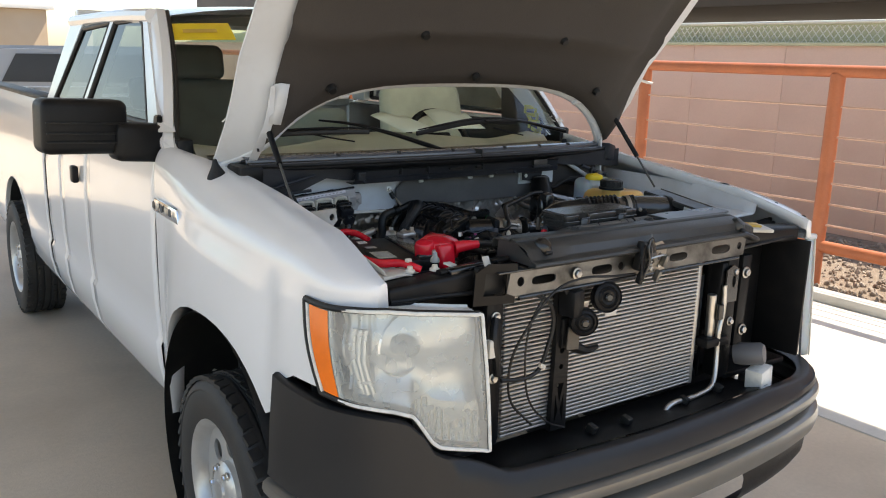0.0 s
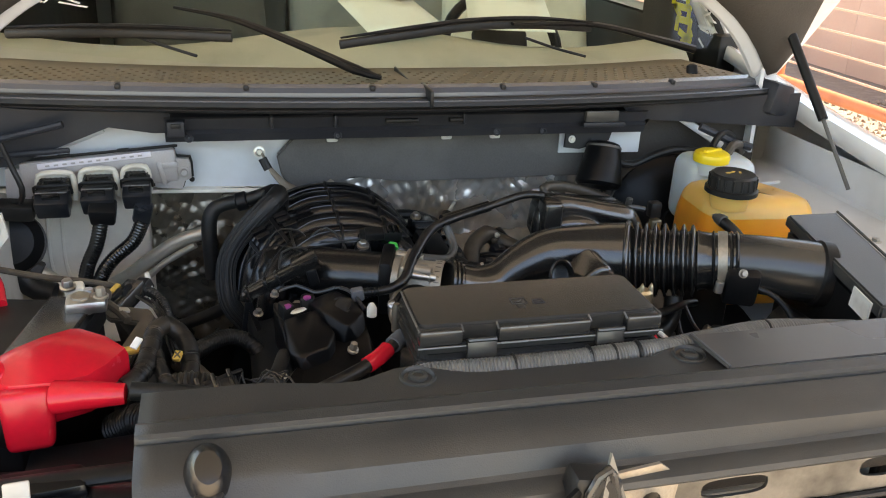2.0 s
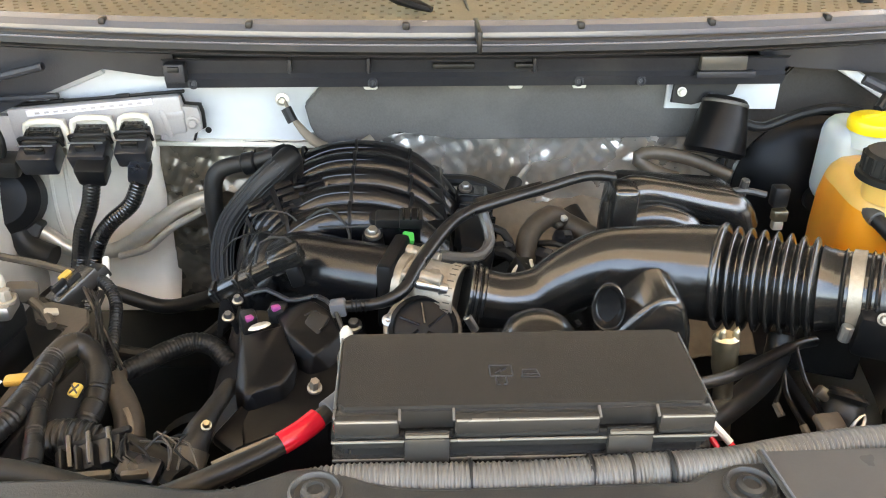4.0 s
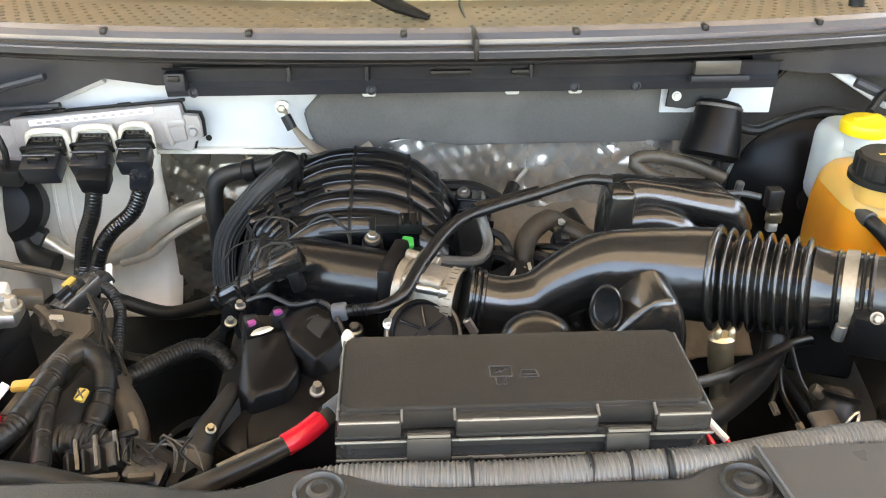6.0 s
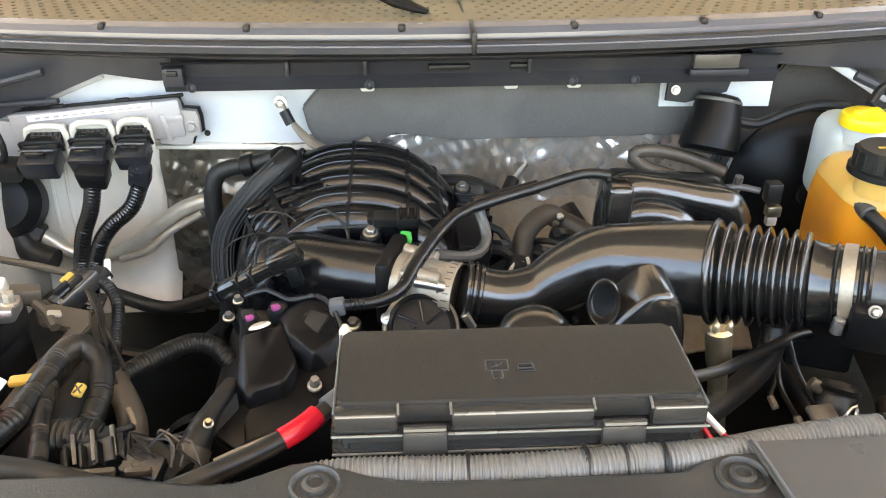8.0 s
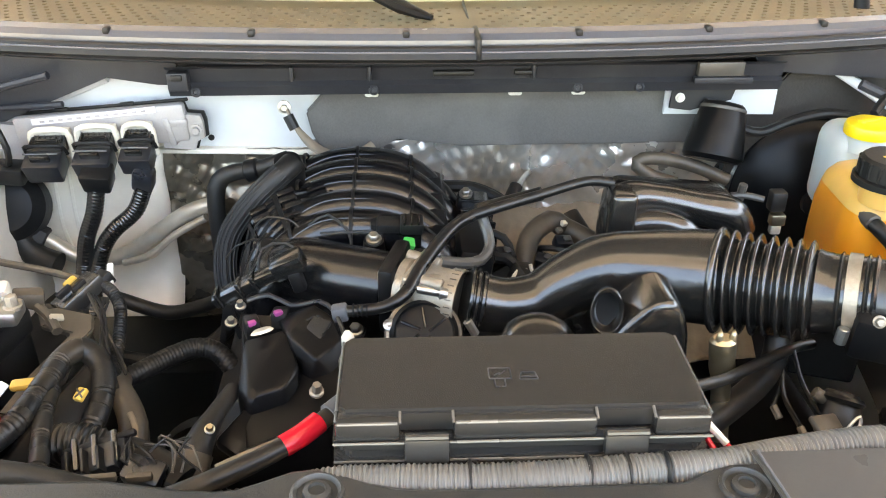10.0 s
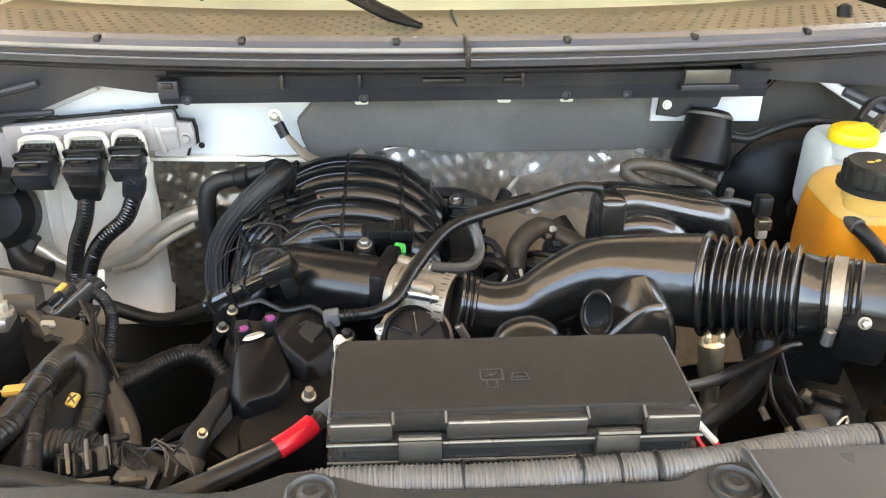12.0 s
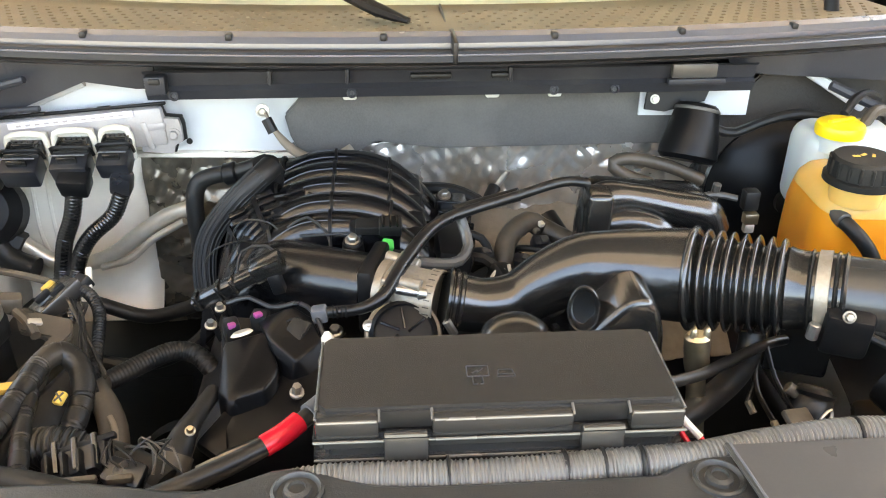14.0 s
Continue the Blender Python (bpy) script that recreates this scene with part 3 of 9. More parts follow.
def build_fender(s):
    o = LEFT_OUT if s > 0 else 0.0
    ys = [0.06, 0.075, 0.09, 0.11, 0.13, 0.155, 0.18, 0.21, 0.235, 0.2365, 0.28, 0.33, 0.36, 0.39, 0.42, 0.44, 0.455, 0.47, 0.485, 0.5, 0.54, 0.6, 0.66, 0.74, 0.82, 0.9, 0.98, 1.06, 1.14, 1.18, 1.22, 1.25, 1.28, 1.305, 1.32, 1.33, 1.334, 1.336, 1.38, 1.41, 1.43, 1.439, 1.442]
    rows = []
    for y in ys:
        xi, zi, xs, zs = lerp_table(FENDER, y)
        zb = fender_bottom(y)
        row = [(s * (xi - 0.006) + o, y, zi - 0.035), (s * (xi - 0.003) + o, y, zi - 0.006)]
        for k in range(11):
            a = math.pi / 2 * k / 10
            row.append((s * (xi + (xs - xi) * math.sin(a) ** 0.9) + o, y, zs + (zi - zs) * math.cos(a) ** 0.85))
        for k in range(1, 10):
            z = zs + (zb - zs) * k / 9
            lean = 0.095 * max(0, min(1, (0.45 - y) / 0.21)) * min(0, (z - 1.172)) / 0.22
            flare = 0.032 * math.exp(-((z - zb) / 0.26) ** 2) * max(0.0, 1 - (abs(y - ARCH_Y) / (ARCH_R + 0.12)) ** 6)
            tuck = -0.02 * max(0, (0.9 - z) / 0.4) ** 1.5
            row.append((s * (xs + flare + tuck) + o, y + lean, z))
        if 0.46 <= y <= 1.3345:
            row.append((s * (xs - 0.045) + o, y, zb + 0.004))
        else:
            row.append((s * (xs - 0.03) + o, y, zb))
        rows.append(row)
    rows.insert(0, [(x, 0.057, min(z, 1.176)) for x, y, z in rows[0]])
    return thicken(part("fender", loft(rows), M_WHITE, truck, sharp=50), 0.004)


fender_right, fender_left = build_fender(-1), build_fender(1)
for y, r in ((0.42, 0.016), (0.20, 0.006), (0.095, 0.007)):
    xi, zi, xs, zs = lerp_table(FENDER, y)
    plug_at = pose(xi + 0.022 + LEFT_OUT, y, zi - 0.004, 0, 14, 0) @ Matrix.Diagonal((0.7, 1.4, 1, 1))
    part("fender_plug", lathe([(r, -0.004), (r, 0.003), (r * 0.6, 0.005), (r * 0.5, 0.002), (0, 0.002)], plug_at, 20), M_RUBBER, fender_left, "black rubber plug")

SIDE = [(0.905, 1.47), (0.935, 1.40), (0.955, 1.30), (0.966, 1.15), (0.967, 1.00), (0.964, 0.84), (0.955, 0.71), (0.966, 0.685), (0.960, 0.60), (0.94, 0.50), (0.90, 0.43)]


def side_panel(name, s, y0, y1, top_drop=0.0, mat=None, arch=None):
    rows = []
    n = max(4, int((y1 - y0) / 0.06))
    ys = [y0 + (y1 - y0) * i / n for i in range(n + 1)]
    if arch:
        ys = sorted(ys + [arch - 0.499, arch - 0.48, arch + 0.48, arch + 0.499])
    for y in ys:
        o = 0.055 if s > 0 else 0.0
        row = [(s * (SIDE[0][0] - 0.04) + o, y, SIDE[0][1] - top_drop - 0.01)]
        for x, z in SIDE:
            if arch and abs(y - arch) < 0.5:
                z = max(z, 0.415 + math.sqrt(0.25 - (y - arch) ** 2))
            row.append((s * x + o, y, z - top_drop * (z - 0.4)))
        row.append((s * 0.86 + o, y, row[-1][2]))
        rows.append(row)
    return thicken(part(name, loft(rows), mat or M_WHITE, truck, sharp=40), 0.004)


for s in (-1, 1):
    side_panel("front_door_skin", s, 1.448, 2.47)
    side_panel("rear_door_skin", s, 2.478, 3.02)
    side_panel("cab_corner", s, 3.028, 3.40)
    side_panel("bed_side", s, 3.45, 5.75, 0.0, arch=4.56)
    part("door_gap_backing", rbox((s * 0.86 + (0.095 if s > 0 else 0), 2.42, 0.95), (0.06, 2.06, 1.0), bevel=0.01), M_RUBBER, truck)
    part("bed_rail", rbox((s * 0.885, 4.6, 1.478), (0.10, 2.3, 0.03), bevel=0.01), M_PLASTIC, truck, "black bed rail cap")
    part("inner_wheel_arch", loft([[(s * x, 4.56 + 0.49 * math.cos(math.pi * k / 24), 0.415 + 0.49 * math.sin(math.pi * k / 24)) for k in range(25)] for x in (0.62, 0.94)]), M_RUBBER, truck)
part("bed_floor", rbox((0, 4.6, 0.85), (1.7, 2.3, 0.06), bevel=0.01), M_PLASTIC, truck)
part("tailgate", rbox((0, 5.72, 1.12), (1.7, 0.06, 0.66), bevel=0.015), M_WHITE, truck)
part("cab_floor", rbox((0, 2.4, 0.62), (1.66, 2.1, 0.1), bevel=0.02), M_DASH, truck)
part("cab_rear_wall", rbox((0, 3.39, 1.02), (1.74, 0.04, 0.86), bevel=0.01), M_WHITE, truck)

# roof, pillars and glazing
def roof_point(u, v):
    """u across from -1 to 1, v from the windscreen's head to the rear."""
    x = 0.785 * u + LEFT_OUT * max(0, u)
    y = 1.93 + 0.05 * (1 - u * u) * -1 + v * 1.36
    return (x, y, 1.968 - 0.045 * abs(u) ** 3 - 0.03 * (2 * v - 0.9) ** 2 - 0.018 * u * u)


part("roof", loft([[roof_point(-1 + i / 8, v / 8) for i in range(17)] for v in range(9)]), M_WHITE, truck)
thicken(truck.children[-1], 0.03)
part("headliner", loft([[Vector(roof_point(0.97 * (-1 + i / 8), 0.03 + 0.94 * v / 8)) + Vector((0, 0, -0.035)) for i in range(17)] for v in range(9)]), M_HEADLINER, truck)


def screen_point(u, v):
    """The windscreen: u across, v from its base to its head."""
    base = Vector((0.895 * u + 0.075 * max(0, u), 1.105 + 0.33 * abs(u) ** 2.2, 1.426 - 0.003 * u * u))
    head = Vector((0.745 * u + 0.055 * max(0, u), 1.875 + 0.07 * u * u, 1.925 - 0.025 * u * u))
    p = base.lerp(head, v)
    return p + Vector((0, -0.04, 0.035)) * math.sin(math.pi * v)


windscreen = part("windscreen", loft([[screen_point(-1 + i / 12, v / 8) for i in range(25)] for v in range(9)]), G_SCREEN, truck, "slightly green windscreen glass with marker writing")
windscreen.visible_shadow = False
for s in (-1, 1):
    b = bmesh.new()
    rows = []
    for v in range(11):
        t = v / 10
        p = screen_point(s, t)
        w = 0.075 - 0.018 * t
        rows.append([p + Vector((-s * 0.022, 0.012, 0.0)), p + Vector((0, -0.012, 0.016)), p + Vector((s * 0.03, 0.0, 0.018)), p + Vector((s * 0.042, w * 0.6, 0.004)),
                     p + Vector((s * 0.04, w + 0.05, -0.012)), p + Vector((-s * 0.012, w + 0.05, -0.02)), p + Vector((-s * 0.022, 0.03, -0.02))])
    loft(rows, b, close=True)
    part("windscreen_pillar", b, M_WHITE, truck)
    part("screen_seal", tube([screen_point(s * 0.985, v / 6) + Vector((0, -0.006, 0.006)) for v in range(7)], 0.009, 8, 0.05), M_RUBBER, truck)
    # door windows
    def win(y, t):
        return (s * (0.925 - 0.13 * t) + (0.055 if s > 0 else 0), y, 1.482 + 0.405 * t)
    front = [(1.60, 0.02), (2.56, 0.02), (2.45, 0.96), (2.08, 0.98), (2.01, 0.92)]
    rear = [(2.64, 0.02), (3.24, 0.02), (3.02, 0.90), (2.53, 0.96)]
    for outline, name in ((front, "front_door_window"), (rear, "rear_door_window")):
        b = bmesh.new()
        b.faces.new([b.verts.new(win(y, t)) for y, t in outline])
        pane = part(name, b, G_TINT if s < 0 else G_REAR, truck, "tinted side window")
        pane.visible_shadow = False
        edge = [Vector(win(y, t)) for y, t in outline]
        b = bmesh.new()
        for i in range(len(edge)):
            a, c = edge[i], edge[(i + 1) % len(edge)]
            rod(a, c, 0.013, 8, b)
        part("window_seal", b, M_RUBBER, pane)
    def post(y0, y1, y2, y3, name):
        b = bmesh.new()
        loft([[Vector(win(y0, -0.02)) + Vector((s * 0.01, 0, 0)), Vector(win(y1, -0.02)) + Vector((s * 0.01, 0, 0)), Vector(win(y1, -0.02)) - Vector((s * 0.05, 0, 0)), Vector(win(y0, -0.02)) - Vector((s * 0.05, 0, 0))],
              [Vector(win(y2, 1.0)) + Vector((s * 0.01, 0, 0)), Vector(win(y3, 1.0)) + Vector((s * 0.01, 0, 0)), Vector(win(y3, 1.0)) - Vector((s * 0.05, 0, 0)), Vector(win(y2, 1.0)) - Vector((s * 0.05, 0, 0))]], b, close=True)
        return part(name, b, M_WHITE, truck)
    post(2.575, 2.625, 2.465, 2.515, "door_pillar")
    post(3.26, 3.41, 3.04, 3.31, "cab_rear_pillar")
    post(1.44, 1.585, 1.97, 2.03, "door_window_frame")
    part("window_head_rail", tube([win(1.93, 1.0), win(2.4, 1.02), win(3.3, 1.0)], 0.03, 10, 0.1), M_WHITE, truck)
for s in (-1, 1):
    foot = bmesh.new()
    for x, y, z in ((0.930, 1.40, 1.40), (0.934, 1.47, 1.462), (0.935, 1.62, 1.474), (0.908, 1.60, 1.535), (0.868, 1.51, 1.505), (0.868, 1.42, 1.428), (0.902, 1.37, 1.412)):
        foot.verts.new((s * x + (0.055 if s > 0 else 0), y, z))
    bmesh.ops.convex_hull(foot, input=foot.verts[:])
    bmesh.ops.bevel(foot, geom=foot.edges[:], offset=0.004, segments=2, affect="EDGES")
    part("pillar_foot", foot, M_WHITE, truck)
rear_glass = part("rear_window", rbox((0, 3.34, 1.70), (1.40, 0.006, 0.38), (8, 0, 0), 0.001), G_REAR, truck)
rear_glass.visible_shadow = False
part("rear_header", rbox((0, 3.31, 1.915), (1.56, 0.06, 0.07), bevel=0.01), M_WHITE, truck)
part("rear_sill", rbox((0, 3.37, 1.465), (1.74, 0.06, 0.06), bevel=0.01), M_WHITE, truck)

# cabin
b = loft([[(x, 1.19 + 0.17 * (abs(x) / 0.83) ** 2.2, 1.385), (x, 1.32 + 0.08 * (abs(x) / 0.83) ** 2, 1.43 + 0.02 * math.cos(x * 5)), (x, 1.52, 1.42 + 0.025 * math.cos(x * 6)), (x, 1.60, 1.34), (x, 1.55, 1.0)] for x in [-0.83 + 0.0922 * i for i in range(19)]])
part("dashboard", b, M_DASH, truck)
for s in (-1, 1):
    # dark cloth paints the shaded passenger side, pale cloth the lit driver's side
    cloth = M_SHADESEAT if s < 0 else M_LITSEAT
    x, back = (-0.42, 0.0) if s < 0 else (0.59, 0.40)      # the driver's seat is pushed forward
    seat = part("seat", rbox((x, 2.12 - back, 0.98), (0.54, 0.56, 0.2), bevel=0.06, seg=4), cloth, truck)
    part("backrest", rbox((x, 2.44 - back, 1.32), (0.52, 0.14, 0.62), (-12, 0, 0), 0.06, 4, taper=0.88), cloth, seat)
    part("headrest", rbox((x, 2.53 - back, 1.70), (0.27, 0.10, 0.17), (-10, 0, 0), 0.045, 4), cloth, seat)
for x, w, cloth in ((-0.40, 0.70, M_SHADESEAT), (0.36, 0.80, M_LITSEAT)):
    bench = part("rear_bench", rbox((x, 3.16, 1.12), (w, 0.14, 0.62), (-10, 0, 0), 0.05, 3), cloth, truck)
    part("bench_headrest", rbox((x, 3.23, 1.52), (0.30, 0.10, 0.18), (-10, 0, 0), 0.045, 4), cloth, bench)
b = lathe([(0.165 + 0.015 * math.cos(a), 0.015 * math.sin(a)) for a in [2 * math.pi * i / 10 for i in range(11)]], pose(0.42, 1.66, 1.36, 65, 0, 0), 32)
rbox((0.42, 1.67, 1.355), (0.16, 0.03, 0.13), (65 - 90, 0, 0), 0.02, 2, b)
rod((0.26, 1.665, 1.36), (0.58, 1.665, 1.36), 0.013, 8, b)
part("steering_wheel", b, M_PLASTIC, truck)
part("rear_view_mirror", rbox((0, 1.66, 1.77), (0.24, 0.03, 0.065), (-12, 0, 0), 0.02), M_PLASTIC, truck)


# hood, raised on its hinges
TILT_UP = radians(51)
H_DIR, H_OUT = Vector((0, -math.cos(TILT_UP), math.sin(TILT_UP))), Vector((0, math.sin(TILT_UP), math.cos(TILT_UP)))
H_ORIGIN = Vector((0.010, 0.93, 1.565))


def hood_point(x, along_hood, depth=0.0):
    """Outer skin of the open hood; depth goes towards its underside. Its rear corners reach back past the arched middle."""
    ax = min(abs(x), 0.88)
    u = ax / 0.88
    far = 0.20 if x > 0 else 0.15
    reach = 0.076 - far * (ax / 0.745) ** 4.7 if ax < 0.745 else 0.076 - far + (far - 0.306) * min(1.0, (ax - 0.745) / 0.09)
    fade = max(0.0, 1 - along_hood / 0.35)
    along_hood += reach * fade
    ahead = min(1.0, max(0.0, along_hood))
    flank = min(1.0, max(0.0, (ax - 0.60) / 0.14)) ** 2 * min(1.0, max(0.0, along_hood / 0.15))
    crown = 0.085 * (1 - u ** 2.2) + 0.045 * flank
    edge = u ** 8 * (0.036 - 0.036 * min(1.0, max(0.0, (along_hood + 0.23) / 0.6))) - 0.055 * fade * (ax / 0.745) ** 6 * (1.0 if ax < 0.745 else max(0.0, 1 - (ax - 0.745) / 0.08))
    nose = -0.10 * max(0, (along_hood - 1.10) / 0.17) ** 2
    return H_ORIGIN + Vector((x, 0, 0)) + H_DIR * along_hood + H_OUT * (crown + edge + nose - depth)


hx = [s * v for s, vs in ((-1, (0.88, 0.872, 0.85, 0.81, 0.77, 0.745, 0.72, 0.69, 0.65, 0.60, 0.54, 0.46, 0.36, 0.24, 0.12)), (1, (0, 0.12, 0.24, 0.36, 0.46, 0.54, 0.60, 0.65, 0.69, 0.72, 0.745, 0.77, 0.81, 0.85, 0.872, 0.88))) for v in vs]
ha = [0, 0.02, 0.06, 0.1, 0.17, 0.25, 0.30, 0.45, 0.65, 0.85, 1.05, 1.16, 1.22, 1.27]
hood = part("hood", loft([[hood_point(x, a) for x in hx] for a in ha]), M_WHITE, truck, "raised white hood", sharp=50)
thicken(hood, 0.006)
b = loft([[hood_point(x, a, 0.010 + (0.026 if 0.05 < a < 1.16 else 0.018) * min(1.0, max(0.0, (0.876 - abs(x)) / 0.10)) ** 0.8) for x in hx] for a in [0.0, 0.05, 0.07, 0.15, 0.25, 0.3, 0.45, 0.65, 0.85, 1.05, 1.14, 1.17]])
part("hood_inner_frame", b, M_WHITE_IN, hood, "white stamped inner rim", sharp=30)
lx = [-0.772, -0.745, -0.715, -0.68, -0.64, -0.59, -0.53, -0.45, -0.36, -0.24, -0.12, 0, 0.12, 0.24, 0.36, 0.45, 0.53, 0.59, 0.64, 0.68, 0.715, 0.745, 0.775, 0.80]
b = loft([[hood_point(x, a, 0.050 - 0.017 * (a < 0.03) + 0.012 * (abs(math.sin(x * 9)) ** 6) * (a > 0.08) + 0.01 * (0.3 < a < 0.36)) for x in lx] for a in [0.02, 0.04, 0.1, 0.2, 0.29, 0.31, 0.35, 0.37, 0.5, 0.65, 0.8, 0.95, 1.1, 1.14]])
part("hood_liner", b, M_LINER, hood, "dark felt hood liner", sharp=50)
for x, a in ((-0.585, 0.11), (0.585, 0.11), (0.0, 0.09), (-0.3, 0.32), (0.3, 0.32)):
    part("liner_fastener", lathe([(0, 0.01), (0.012, 0.01), (0.016, 0), (0.016, -0.01)], along(hood_point(x, a, 0.066), hood_point(x, a, 0.2)), 16), M_RUBBER, hood)
for x in (-0.5, 0.56):
    part("rest_tab", rbox(hood_point(x, 0.006, 0.030), (0.040, 0.016, 0.022), (53, 0, 0), 0.006), M_WHITE_IN, hood)
part("rear_flange", tube([hood_point(x, 0.0, 0.014) for x in hx], 0.013, 8, 0.03), M_WHITE_IN, hood)

# hinge: a plate under the hood's flank and a swinging arm with a slot
hinge = part("hood_hinge", loft([[(-0.724, 0.820, 1.667), (-0.747, 0.828, 1.670), (-0.769, 0.838, 1.666)], [(-0.728, 0.838, 1.607), (-0.749, 0.846, 1.607), (-0.769, 0.856, 1.608)], [(-0.738, 0.858, 1.543), (-0.753, 0.864, 1.544), (-0.769, 0.876, 1.548)]]), M_WHITE_IN, truck, "white painted hinge")
thicken(hinge, 0.006)
part("hinge_arm", loft([[(x - w, y, z), (x - w, y - 0.006, z + 0.005), (x + w, y - 0.010, z + 0.005), (x + w, y - 0.004, z)] for x, y, z, w in ((-0.774, 0.836, 1.655, 0.006), (-0.774, 0.852, 1.60, 0.008), (-0.770, 0.880, 1.545, 0.013), (-0.772, 0.915, 1.50, 0.015), (-0.776, 0.958, 1.452, 0.015), (-0.779, 0.992, 1.415, 0.014), (-0.780, 1.012, 1.393, 0.008))], close=True), M_WHITE_IN, hinge)
part("arm_slot", rbox((-0.7765, 0.9475, 1.460), (0.007, 0.004, 0.020), (-40, 0, -8), 0.001), M_RUBBER, hinge)
part("hinge_base", rbox((-0.80, 1.0, 1.375), (0.08, 0.12, 0.06), bevel=0.01), M_PLASTIC, hinge)
part("cowl_block", rbox((0.80, 0.99, 1.385), (0.07, 0.10, 0.07), (0, 14, 20), 0.012), M_COWL, truck, "dark cowl corner seal")
part("hinge_arm", plate([(-0.02, -0.10), (0.025, -0.10), (0.02, 0.06), (-0.01, 0.08)], pose(0.765, 0.975, 1.37, 90, 0, 80), 0.008), M_WHITE_IN, truck)
strut_r = part("hood_strut", tube([(-0.755, 0.925, 1.535), (-0.77, 0.80, 1.43)], 0.0095, 14, 0.05), M_PLASTIC, truck, "black gas strut")
part("strut_rod", rod((-0.77, 0.80, 1.43), (-0.785, 0.67, 1.32), 0.004, 10), M_TAPE, strut_r)
strut_l = part("hood_strut", tube([(0.765, 0.892, 1.530), (0.795, 0.785, 1.385)], 0.0095, 14, 0.05), M_PLASTIC, truck, "black gas strut")
part("strut_rod", rod((0.795, 0.785, 1.385), (0.815, 0.698, 1.270), 0.004, 10), M_TAPE, strut_l)

# mirror, antenna, emblem
mirror = part("door_mirror", rbox((-1.178, 1.52, 1.495), (0.285, 0.13, 0.185), (0, 2, 6), 0.028, 4), M_PLASTIC, truck, "black plastic door mirror")
part("mirror_arm", rbox((-1.00, 1.505, 1.437), (0.17, 0.115, 0.135), (0, 4, 4), 0.025, 3), M_PLASTIC, mirror)
part("mirror_sail", plate([(0, 0), (0.12, 0.0), (0.05, 0.17), (0.01, 0.17)], pose(-0.93, 1.47, 1.36, 90, 0, 90), 0.02, bevel=0.004), M_PLASTIC, mirror)
for z in (1.445, 1.475, 1.51):
    part("mirror_groove", rbox((-1.175, 1.447, z), (0.26, 0.008, 0.006), (0, 2, 6), 0.002), M_RUBBER, mirror)
part("mirror_glass", rbox((-1.178, 1.588, 1.495), (0.24, 0.004, 0.15), (0, 2, 6), 0.001), M_CHROME, mirror)
b = lathe([(0, 0.06), (0.006, 0.06), (0.012, 0.04), (0.028, 0.012), (0.034, 0)], pose(-0.885, 1.02, 1.365, 0, -8, 0), 20)
antenna = part("antenna", b, M_RUBBER, truck)
b = rbox((-0.974, 1.275, 1.225), (0.014, 0.30, 0.050), (0, 0, -2), 0.006, taper=0.9)
emblem = part("fender_badge", b, M_CHROME, truck, "chrome and dark fender badge")
for i in range(6):
    part("badge_bar", rbox((-0.984, 1.165 + 0.044 * i, 1.227), (0.006, 0.02, 0.024), (10, 0, 0), 0.003), M_INK if i % 2 else M_STEEL, emblem)
part("step_bracket", rbox((-0.985, 2.62, 1.18), (0.03, 0.06, 0.08), bevel=0.01), M_PLASTIC, truck, "black door handle end")


